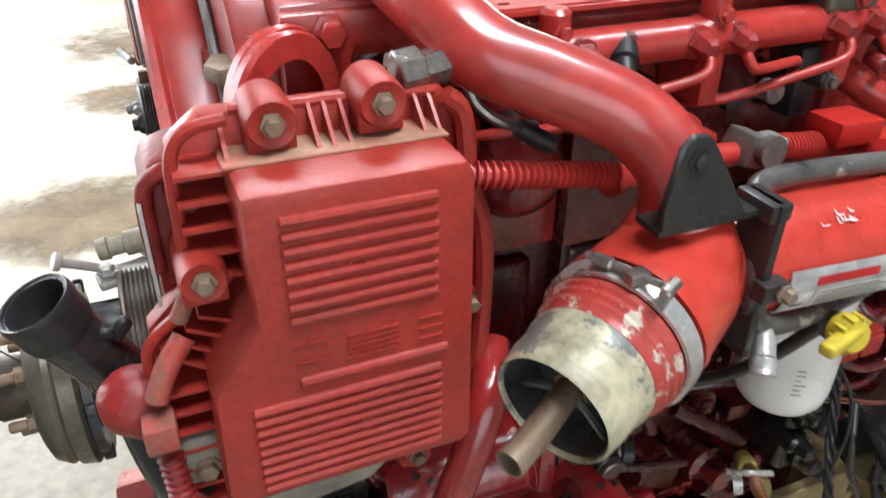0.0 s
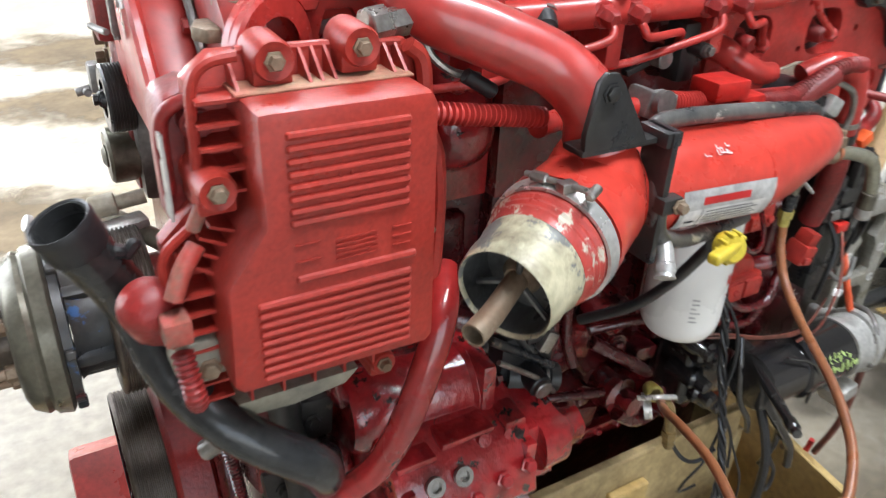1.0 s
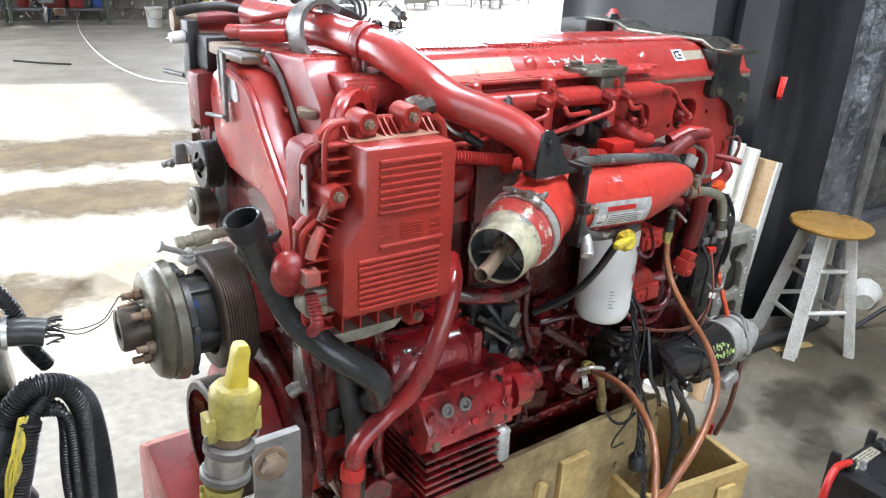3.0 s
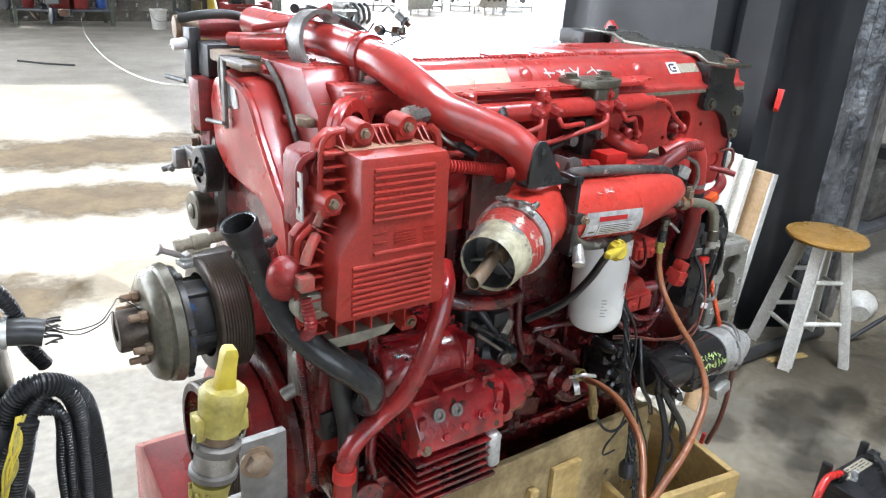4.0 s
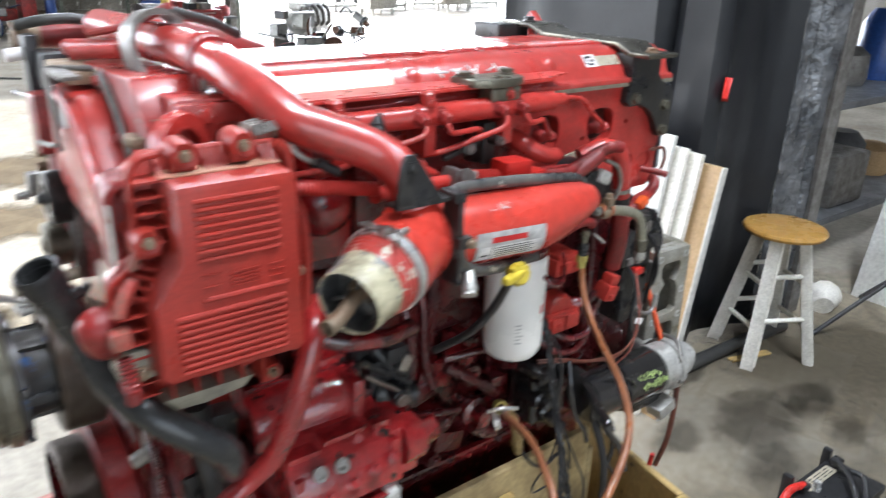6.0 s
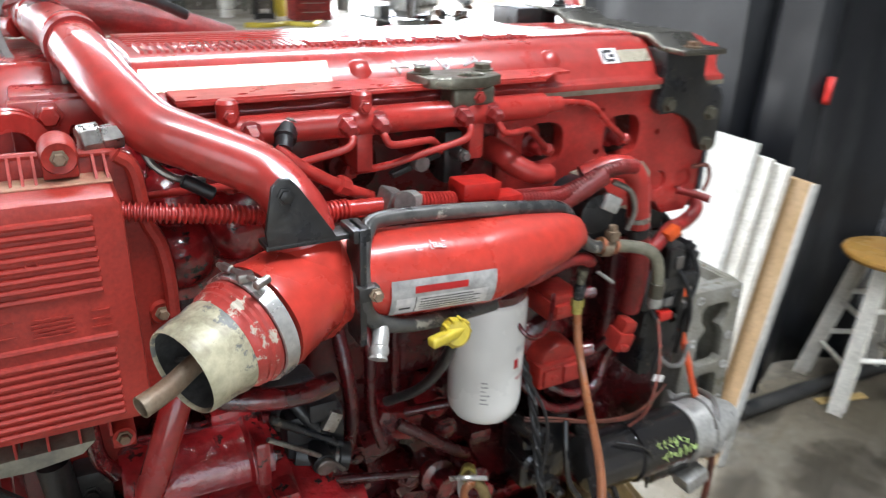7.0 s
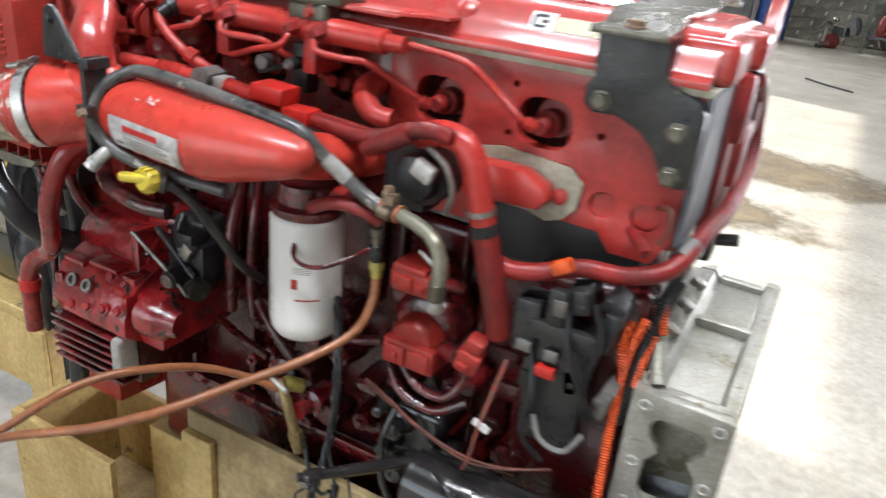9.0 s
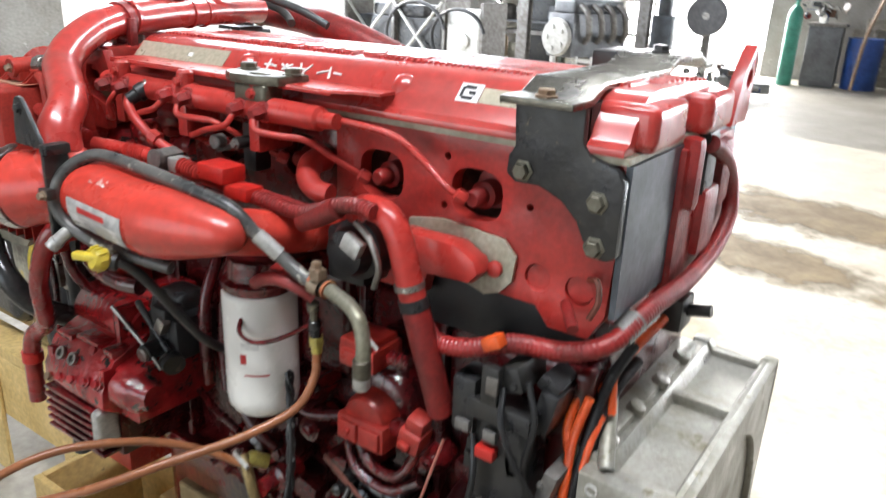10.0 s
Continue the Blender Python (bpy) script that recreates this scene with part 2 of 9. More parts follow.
STRAP_STEEL = material("worn_bare_strap_steel", (0.24, 0.225, 0.18), 0.24, 0.75, (0.05, 0.048, 0.042), 12, 0.5, 120, 0.2)
RED_HOSE = material("greasy_red_hose_paint", (0.40, 0.026, 0.024), 0.26, 0, (0.17, 0.012, 0.012), 9, 0.5, 70, 0.12, coat=0.5, chips=(0.05, 0.03, 0.025), chip_at=0.64, chip_scale=20, grime=0.85, grime_scale=11)
RED_CONNECTOR = material("scuffed_red_plug_plastic", (0.46, 0.036, 0.024), 0.40, 0, (0.30, 0.022, 0.016), 22, 0.6, 90, 0.2, chips=(0.10, 0.04, 0.03), chip_at=0.68, chip_scale=36, grime=0.5, grime_scale=14)
ORANGE_RUST = material("rusty_red_clip_edge", (0.36, 0.05, 0.03), 0.6, 0.1, (0.34, 0.17, 0.07), 40, 0.5, 170, 0.3)
GLOSS_BLACK = material("wet_black_paint", (0.010, 0.010, 0.012), 0.16, 0, (0.022, 0.020, 0.018), 30, 0.4, 60, 0.5, coat=0.6, chips=(0.06, 0.05, 0.045), chip_at=0.70, chip_scale=50)
STRIPED = material("black_wire_with_pale_tracer", (0.02, 0.02, 0.022), 0.35, 0, (0.012, 0.012, 0.013), 40, 0.5, 90, 0.1, chips=(0.30, 0.30, 0.29), chip_at=0.60, chip_scale=60)
GRIMY_CASE = material("grimy_pale_gearbox_alloy", (0.46, 0.43, 0.34), 0.5, 0.15, (0.10, 0.09, 0.07), 9, 0.4, 90, 0.4, chips=(0.55, 0.43, 0.12), chip_at=0.62, chip_scale=9, grime=0.9, grime_scale=12)
RED_WET = material("wet_bright_oily_red", (0.50, 0.022, 0.025), 0.12, 0, (0.16, 0.008, 0.010), 13, 0.5, 70, 1.0, depth=0.004, coat=1.0, chips=(0.03, 0.015, 0.014), chip_at=0.58, chip_scale=24, rough_var=0.08)
HOUSING = material("oil_stained_cast_housing", (0.40, 0.39, 0.355), 0.42, 0.4, (0.22, 0.205, 0.16), 9, 0.6, 140, 0.45, chips=(0.16, 0.14, 0.09), chip_at=0.60, chip_scale=12)


# shape tools
def done(tmp, bm):
    me = bpy.data.meshes.new("tmp")
    tmp.to_mesh(me)
    tmp.free()
    bm.from_mesh(me)
    bpy.data.meshes.remove(me)


def mesh():
    return bmesh.new()


def box(bm, lo, hi, bev=0.004, seg=2, m=None):
    t = bmesh.new()
    bmesh.ops.create_cube(t, size=1.0)
    c = [(a + b) / 2 for a, b in zip(lo, hi)]
    s = [abs(b - a) for a, b in zip(lo, hi)]
    for v in t.verts:
        v.co = Vector((c[0] + v.co.x * s[0], c[1] + v.co.y * s[1], c[2] + v.co.z * s[2]))
    if bev:
        bmesh.ops.bevel(t, geom=t.edges[:], offset=min(bev, 0.45 * min(s)), segments=seg, profile=0.6, affect="EDGES")
    if m:
        bmesh.ops.transform(t, matrix=m, verts=t.verts)
    done(t, bm)
    return bm


def spun(c, rx=0, ry=0, rz=0):
    """Turn about the point c."""
    return Matrix.Translation(c) @ pose(0, 0, 0, rx, ry, rz) @ Matrix.Translation(-Vector(c))


def frame_of(a, b):
    d = (Vector(b) - Vector(a)).normalized()
    u = d.cross(Vector((0, 0, 1)))
    if u.length < 1e-3:
        u = d.cross(Vector((0, 1, 0)))
    u.normalize()
    return d, u, d.cross(u)


def lathe(bm, a, b, prof, seg=28, caps=True):
    """A turned shape on the axis from a to b: prof holds (distance along it, radius)."""
    a = Vector(a)
    d, u, w = frame_of(a, b)
    rings = []
    for s, r in prof:
        rings.append([bm.verts.new(a + d * s + (u * math.cos(k * math.tau / seg) + w * math.sin(k * math.tau / seg)) * max(r, 1e-5)) for k in range(seg)])
    for p, q in zip(rings, rings[1:]):
        for k in range(seg):
            bm.faces.new((p[k], p[(k + 1) % seg], q[(k + 1) % seg], q[k]))
    if caps:
        bm.faces.new(rings[0][::-1])
        bm.faces.new(rings[-1])
    return bm


def rod(bm, a, b, r, r2=None, seg=20, bev=0.0015):
    L = (Vector(b) - Vector(a)).length
    r2 = r if r2 is None else r2
    e = min(bev, L / 3, r / 2)
    return lathe(bm, a, b, [(0, r - e), (e, r), (L - e, r2), (L, r2 - e)], seg)


def glide(pts, res=8):
    """Points on a smooth curve through pts."""
    P = [Vector(p) for p in pts]
    P = [P[0] * 2 - P[1]] + P + [P[-1] * 2 - P[-2]]
    out = []
    for i in range(1, len(P) - 2):
        p0, p1, p2, p3 = P[i - 1:i + 3]
        for k in range(res):
            t = k / res
            out.append(0.5 * (2 * p1 + (p2 - p0) * t + (2 * p0 - 5 * p1 + 4 * p2 - p3) * t * t + (3 * p1 - p0 - 3 * p2 + p3) * t ** 3))
    return out + [P[-2]]


def tube(bm, pts, r, seg=14, res=8, smooth=True, wave=0.0, pitch=0.006, bore=0.0):
    """A tube along pts; r a number or a function of 0..1; wave gives it rings; bore a hollow mouth at its start."""
    Q = glide(pts, res) if smooth else [Vector(p) for p in pts]
    if wave:
        L = sum((q - p).length for p, q in zip(Q, Q[1:]))
        n = max(8, int(L / pitch) * 4)
        acc, tot = [0.0], 0.0
        for p, q in zip(Q, Q[1:]):
            tot += (q - p).length
            acc.append(tot)
        R, j = [], 0
        for k in range(n + 1):
            s = tot * k / n
            while j < len(acc) - 2 and acc[j + 1] < s:
                j += 1
            f = (s - acc[j]) / max(1e-9, acc[j + 1] - acc[j])
            R.append(Q[j].lerp(Q[j + 1], f))
        Q = R
    n = len(Q)
    rings, u = [], None
    for i, p in enumerate(Q):
        d = (Q[min(i + 1, n - 1)] - Q[max(i - 1, 0)]).normalized()
        if u is None:
            u = d.cross(Vector((0.3, 0.2, 1))).normalized()
        u = (u - d * u.dot(d)).normalized()
        w = d.cross(u)
        rad = r(i / (n - 1)) if callable(r) else r
        if wave:
            rad += wave * (0.5 if i % 4 in (1, 2) else -0.5)
        rings.append([bm.verts.new(p + (u * math.cos(k * math.tau / seg) + w * math.sin(k * math.tau / seg)) * rad) for k in range(seg)])
    for p, q in zip(rings, rings[1:]):
        for k in range(seg):
            bm.faces.new((p[k], p[(k + 1) % seg], q[(k + 1) % seg], q[k]))
    bm.faces.new(rings[-1])
    if bore:
        c = sum((v.co for v in rings[0]), Vector()) / seg
        d = (Q[1] - Q[0]).normalized()
        inner = [bm.verts.new(c + (v.co - c) * bore) for v in rings[0]]
        deep = [bm.verts.new(v.co + d * (rings[0][0].co - c).length * 2.2) for v in inner]
        for a, b in ((rings[0], inner), (inner, deep)):
            for k in range(seg):
                bm.faces.new((b[k], b[(k + 1) % seg], a[(k + 1) % seg], a[k]))
        bm.faces.new(deep[::-1])
    else:
        bm.faces.new(rings[0][::-1])
    return bm


def place(p, axis, d):
    """A point of the plane across axis: p its two other coordinates in order x, y, z."""
    return {"x": (d, p[0], p[1]), "y": (p[0], d, p[1]), "z": (p[0], p[1], d)}[axis]


def slab(bm, outer, axis, d0, d1, holes=(), bev=0.0):
    """A plate of outline outer, with holes, from d0 to d1 along axis."""
    t = bmesh.new()
    edges = []
    for loop in (outer, *holes):
        vs = [t.verts.new(place(p, axis, d0)) for p in loop]
        edges += [t.edges.new((vs[i], vs[(i + 1) % len(vs)])) for i in range(len(vs))]
    bmesh.ops.triangle_fill(t, use_beauty=True, use_dissolve=False, edges=edges)
    got = bmesh.ops.extrude_face_region(t, geom=t.faces[:])
    off = Vector(place((0, 0), axis, d1 - d0))
    bmesh.ops.translate(t, vec=off, verts=[g for g in got["geom"] if isinstance(g, bmesh.types.BMVert)])
    bmesh.ops.recalc_face_normals(t, faces=t.faces)
    if bev:
        rim = [e for e in t.edges if len(e.link_faces) == 2 and e.calc_face_angle(0) > 0.8]
        bmesh.ops.bevel(t, geom=rim, offset=bev, segments=2, profile=0.6, affect="EDGES")
    done(t, bm)
    return bm


def oval(c, a, b, n=24, turn=0.0):
    s, k = math.sin(radians(turn)), math.cos(radians(turn))
    return [(c[0] + a * math.cos(i * math.tau / n) * k - b * math.sin(i * math.tau / n) * s,
             c[1] + a * math.cos(i * math.tau / n) * s + b * math.sin(i * math.tau / n) * k) for i in range(n)]


def rounded(x0, z0, x1, z1, r, n=4):
    out = []
    for cx, cz, a0 in ((x1 - r, z1 - r, 0), (x0 + r, z1 - r, 90), (x0 + r, z0 + r, 180), (x1 - r, z0 + r, 270)):
        for k in range(n + 1):
            a = radians(a0 + 90 * k / n)
            out.append((cx + r * math.cos(a), cz + r * math.sin(a)))
    return out


def hexbolt(bm, p, way, r=0.008, h=0.007, flange=1.35):
    p = Vector(p)
    w = Vector(way).normalized()
    lathe(bm, p, p + w, [(0, r * flange), (h * 0.25, r * flange), (h * 0.35, r * 1.02), (h * 0.35, r), (h, r * 0.98), (h * 1.12, r * 0.85)], 6)
    return bm


def rough_up(bm, amount, scale, seed=0.0):
    """Casting unevenness."""
    for v in bm.verts:
        v.co += noise.noise_vector(v.co * scale + Vector((seed, seed * 1.7, 0))) * amount
    return bm


def part(name, bm, mat, parent=None, label="", kind="", smooth=40):
    me = bpy.data.meshes.new(name)
    bmesh.ops.recalc_face_normals(bm, faces=bm.faces)
    bm.to_mesh(me)
    bm.free()
    me.materials.append(mat)
    me.shade_smooth()
    me.set_sharp_from_angle(angle=radians(smooth))
    ob = new(name, me)
    if parent:
        ob.parent = parent
        ob.matrix_parent_inverse = world_of(parent).inverted()
    if label or kind:
        tagged(ob, label, kind=kind)
    return ob


def world_of(ob):
    m = ob.matrix_basis.copy()
    while ob.parent:
        m = ob.parent.matrix_basis @ ob.matrix_parent_inverse @ m
        ob = ob.parent
    return m


def thing(name, at, label, category, group=""):
    ob = new(name)
    ob.empty_display_size = 0.05
    ob.location = at
    return tagged(ob, label, category, group)


def each(name, bm, mat, parent, label=""):
    """Every loose piece of bm becomes a part of its own."""
    bm.verts.ensure_lookup_table()
    bm.verts.index_update()
    seen, obs = set(), []
    for v0 in bm.verts:
        if v0.index in seen:
            continue
        todo, piece = [v0], {v0.index: v0}
        while todo:
            for e in todo.pop().link_edges:
                for w in e.verts:
                    if w.index not in piece:
                        piece[w.index] = w
                        todo.append(w)
        seen.update(piece)
        b2 = bmesh.new()
        m2 = {i: b2.verts.new(v.co) for i, v in piece.items()}
        for f in {f for v in piece.values() for f in v.link_faces}:
            b2.faces.new([m2[v.index] for v in f.verts])
        obs.append(part(name, b2, mat, parent, label))
    bm.free()
    return obs


# the workshop
CONCRETE = material("stained_concrete", (0.445, 0.415, 0.355), 0.5, 0, (0.27, 0.238, 0.185), 1.3, 0.6, 26, 0.25, chips=(0.15, 0.135, 0.11), chip_at=0.68, chip_scale=2.6, rough_var=0.2, depth=0.004)
WALL = material("painted_block_wall", (0.34, 0.33, 0.31), 0.7, 0, (0.2, 0.185, 0.165), 2.2, 0.7, 40, 0.4, chips=(0.45, 0.44, 0.42), chip_at=0.64, chip_scale=5)
ROOF = material("grey_roof_sheet", (0.22, 0.22, 0.22), 0.6, 0.2, None, 2, 0.6, 30, 0.1)
CURTAIN = material("black_plastic_sheet", (0.013, 0.014, 0.017), 0.40, 0, (0.008, 0.009, 0.011), 2.2, 0.6, 9, 0.12, depth=0.02, spec=0.35)

bm = mesh()
bmesh.ops.create_grid(bm, x_segments=40, y_segments=40, size=60)
tagged(part("ground", bm, CONCRETE), "stained grey concrete workshop floor with oil spots", kind="structure")


def wall(name, lo, hi, label, mat=WALL):
    bm = mesh()
    box(bm, lo, hi, 0)
    return tagged(part(name, bm, mat), label, kind="structure")


RX0, RX1, RY0, RY1, RH = -6.0, 19.0, -6.0, 16.0, 6.0
SIDE_A, SIDE_B = 3.85, 11.1
# unseen jamb, return and lintel are set to cut the floor's sun patch
wall("wall_side_1", (RX0 - 0.2, RY0, 0), (RX0, SIDE_A, RH), "unseen grey block side wall before the open door")
wall("wall_side_2", (RX0 - 1.8, SIDE_B + 0.2, 0), (RX0 - 1.6, RY1, RH), "grey block side wall past the open door")
wall("wall_side_return", (RX0 - 1.8, SIDE_B, 0), (RX0, SIDE_B + 0.2, RH), "unseen grey block return wall that keeps the sun out")
wall("wall_side_lintel", (RX0 - 0.2, SIDE_A, 5.75), (RX0, SIDE_B, RH), "unseen grey wall over the open side door")
wall("wall_back_1", (-2.4, RY1, 0), (4.9, RY1 + 0.2, RH), "dirty grey block back wall")
wall("wall_back_3", (RX0 - 1.8, RY1, 0), (-5.4, RY1 + 0.2, RH), "dirty grey block back wall at the corner")
wall("wall_back_lintel_2", (-5.4, RY1, 4.0), (-2.4, RY1 + 0.2, RH), "grey wall over the second back door")
wall("wall_back_lintel", (4.9, RY1, 4.2), (17.5, RY1 + 0.2, RH), "grey wall over the back door")
wall("wall_back_2", (17.5, RY1, 0), (RX1, RY1 + 0.2, RH), "grey block wall beside the back door")
wall("wall_far", (RX1, RY0, 0), (RX1 + 0.2, RY1, RH), "grey block end wall")
# unseen walls behind the camera, with an opening assumed for the fill
wall("wall_front_1", (RX0, RY0 - 0.2, 0), (-4.5, RY0, RH), "unseen grey block front wall")
wall("wall_front_2", (1.5, RY0 - 0.2, 0), (RX1, RY0, RH), "unseen grey block front wall past the opening")
wall("wall_front_lintel", (-4.5, RY0 - 0.2, 4.0), (1.5, RY0, RH), "unseen grey wall over the assumed front opening")
wall("ceiling", (RX0 - 1.8, RY0, RH), (RX1, RY1, RH + 0.2), "grey sheet metal workshop ceiling", ROOF)

# bright day outside the back doors: an added glowing sheet, also reflected in the cover
OUTSIDE = bpy.data.materials.new("glowing_white_backdrop")
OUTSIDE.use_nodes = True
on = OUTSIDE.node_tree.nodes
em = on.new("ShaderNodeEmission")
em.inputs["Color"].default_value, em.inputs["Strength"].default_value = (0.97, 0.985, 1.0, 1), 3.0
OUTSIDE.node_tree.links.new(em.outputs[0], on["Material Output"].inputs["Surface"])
wall("backdrop", (-16, 23.0, 0), (26, 23.1, 9), "glowing white backdrop for the bright day outside the doors", OUTSIDE)

# hung plastic sheet screen
SILVER_FILM = material("silvery_plastic_film", (0.20, 0.205, 0.215), 0.22, 0.35, (0.04, 0.043, 0.047), 6, 0.5, 14, 0.9, depth=0.03)
bm = mesh()
cols = []
for i in range(15):
    x = 2.655 + 0.0165 * i
    cols.append([bm.verts.new((x, 1.345 + 0.022 * noise.noise((i * 0.5, z * 1.7, 5)) - 0.004 * i, z)) for z in [k * 0.15 + 0.005 for k in range(21)]])
for a, b in zip(cols, cols[1:]):
    for k in range(20):
        bm.faces.new((a[k], b[k], b[k + 1], a[k + 1]))
ob = tagged(part("plastic_film", bm, SILVER_FILM), "wrinkled silvery plastic film hung beside the screen", "film")
md = ob.modifiers.new("thick", "SOLIDIFY")
md.thickness = 0.002

bm = mesh()
bends = [(3.65, 4.35), (2.6, 3.2), (2.05, 2.56), (1.95, 2.46), (1.99, 2.38), (1.955, 2.2), (1.965, 1.85), (1.945, 1.58), (2.02, 1.55), (1.975, 1.47), (2.00, 1.345), (2.06, 1.31), (2.05, 1.35), (2.30, 1.42), (2.50, 1.40), (2.62, 1.33), (2.70, 1.45), (3.0, 1.60)]
line = []
for a, b in zip(bends, bends[1:]):
    n = max(2, int((Vector(b) - Vector(a)).length / 0.05))
    line += [Vector(a).lerp(Vector(b), k / n) for k in range(n)]
line.append(Vector(bends[-1]))
cols = []
for i, p in enumerate(line):
    w = 0.004 * math.sin(i * 0.55) + 0.006 * noise.noise((i * 0.35, 3, 0))
    cols.append([bm.verts.new((p[0] + w, p[1] + w * 0.6 + 0.03 * noise.noise((i * 0.3, z * 1.3, 0)), z)) for z in [k * 0.2 + 0.005 for k in range(17)]])
for a, b in zip(cols, cols[1:]):
    for k in range(16):
        bm.faces.new((a[k], b[k], b[k + 1], a[k + 1]))
ob = tagged(part("sheet_curtain", bm, CURTAIN), "hanging black plastic sheet screen reaching the floor", "curtain")
md = ob.modifiers.new("thick", "SOLIDIFY")
md.thickness = 0.006


# the engine
engine = thing("diesel_engine", (0.2, 0.9, 0.36), "red painted six cylinder diesel engine resting in a wooden crate", "engine")


def ep(name, bm, mat, label="", parent=None, smooth=40):
    return part(name, bm, mat, parent or engine, label, smooth=smooth)


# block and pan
# block and ribs behind the pipes: oil plus painted-in shade
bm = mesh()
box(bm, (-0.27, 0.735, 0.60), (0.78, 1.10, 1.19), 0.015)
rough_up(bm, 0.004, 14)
ep("engine_block", bm, RED_WELL_SHADED, "oily red cast engine block, its shade put into the colour")
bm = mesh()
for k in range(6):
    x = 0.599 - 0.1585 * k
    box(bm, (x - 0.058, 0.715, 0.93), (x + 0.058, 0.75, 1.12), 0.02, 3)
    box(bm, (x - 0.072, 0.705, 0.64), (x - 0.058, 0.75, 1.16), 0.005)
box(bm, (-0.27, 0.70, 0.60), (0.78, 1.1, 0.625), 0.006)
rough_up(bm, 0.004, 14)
each("block_rib", bm, RED_WELL_SHADED, engine)
bm = mesh()
box(bm, (-0.25, 0.74, 0.37), (0.74, 1.07, 0.60), 0.03, 3)
ep("oil_pan", bm, RED_OILY_SHADED, "oily red pressed oil pan")

# cylinder head with its injector pockets
PORTS = [0.599 - 0.1585 * k for k in range(6)]
bm = mesh()
holes = []
for x in PORTS:
    holes.append([(x + 0.004 + 0.039 * math.copysign(abs(math.cos(a)) ** 0.7, math.cos(a)), 1.318 + 0.034 * math.copysign(abs(math.sin(a)) ** 0.7, math.sin(a))) for a in [i * math.tau / 22 for i in range(22)]])
holes += [oval((0.553, 1.295), 0.005, 0.005, 8), oval((0.556, 1.362), 0.005, 0.005, 8), oval((0.682, 1.317), 0.005, 0.005, 8),
          oval((0.700, 1.228), 0.018, 0.018, 18), oval((0.758, 1.225), 0.019, 0.019, 18)]
outer = [(0.36, 1.155), (0.52, 1.155), (0.53, 1.195), (0.70, 1.19), (0.72, 1.165), (0.775, 1.165), (0.795, 1.20), (0.80, 1.30), (0.80, 1.392), (0.36, 1.392)]
slab(bm, outer, "y", 0.667, 0.692, [h for h in holes if h[0][0] > 0.40], 0.0015)
box(bm, (-0.27, 0.715, 1.17), (0.80, 1.11, 1.392), 0.006)
for x, r in ((0.700, 0.018), (0.758, 0.019)):
    lathe(bm, (x, 0.672, 1.2265), (x, 1, 1.2265), [(0, r * 0.95), (0.01, r)], 18)
ep("cylinder_head", bm, RED_HEAD, "red cast cylinder head with round injector pockets")
# middle stretch under the rail: grease, with the rail's shade painted in
bm = mesh()
slab(bm, [(0.03, 1.155), (0.358, 1.155), (0.358, 1.392), (0.03, 1.392)], "y", 0.672, 0.70, [h for h in holes if 0.05 < h[0][0] < 0.36], 0.0015)
ep("head_middle", bm, RED_GREASY_SHADED, "greasy red middle of the head, darkened for the rail's shade")
bm = mesh()
slab(bm, [(-0.27, 1.155), (0.028, 1.155), (0.028, 1.392), (-0.27, 1.392)], "y", 0.690, 0.712, [h for h in holes if h[0][0] < 0.02], 0.0015)
ep("head_front", bm, RED_WET, "oily dark red front of the head")
bm = mesh()
for x, z, r in ((-0.02, 1.25, 0.045), (-0.11, 1.30, 0.035), (-0.10, 1.22, 0.04), (-0.19, 1.27, 0.035), (-0.16, 1.35, 0.03), (-0.045, 1.34, 0.028), (-0.20, 1.19, 0.03)):
    lathe(bm, (x, 0.70, z), (x + 0.01, 0.4, z - 0.02), [(0, r * 1.3), (0.02, r * 1.15), (0.04, r * 0.8), (0.05, r * 0.35)], 18)
rough_up(bm, 0.004, 18)
each("cast_bulge", bm, RED_WET, engine)
# pocket walls are greasy and coloured darker for the shade inside them
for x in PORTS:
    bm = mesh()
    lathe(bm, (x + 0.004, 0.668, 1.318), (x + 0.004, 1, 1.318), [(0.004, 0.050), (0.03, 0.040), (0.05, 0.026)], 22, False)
    pk = ep("injector_pocket", bm, POCKET, "greasy injector pocket with recess shade in its colour")
    bm = mesh()
    lathe(bm, (x, 0.712, 1.312), (x, 0.5, 1.312), [(0, 0.019), (0.022, 0.019), (0.026, 0.013), (0.046, 0.012), (0.05, 0.009)], 18)
    part("injector_stub", bm, RED_CAST, pk)
bm = mesh()
slab(bm, [(0.80, 1.2), (0.80, 1.39), (0.808, 1.39), (0.808, 1.2)], "y", 0.665, 1.10)
ep("head_end_plate", bm, SLATE, "blue-grey plate on the rear face")
bm = mesh()
slab(bm, [(-0.13, 1.392), (0.806, 1.392), (0.806, 1.400), (-0.13, 1.400)], "y", 0.656, 1.115)
ep("cover_gasket", bm, GASKET, "oil stained gasket strip")

# valve cover: ribbed top, side wall and lip
prof = [(0.652, 1.400), (0.652, 1.409), (0.663, 1.412), (0.668, 1.416), (0.674, 1.430), (0.698, 1.456), (0.712, 1.464), (0.74, 1.468), (0.90, 1.464), (0.99, 1.455), (1.05, 1.440), (1.085, 1.424), (1.105, 1.410), (1.105, 1.400)]
bm = mesh()
slab(bm, prof, "x", -0.13, 0.80, bev=0.002)
for i in range(46):
    x = -0.115 + i * 0.0098
    box(bm, (x, 0.735, 1.4645), (x + 0.0048, 0.80, 1.4715), 0.001, 1)
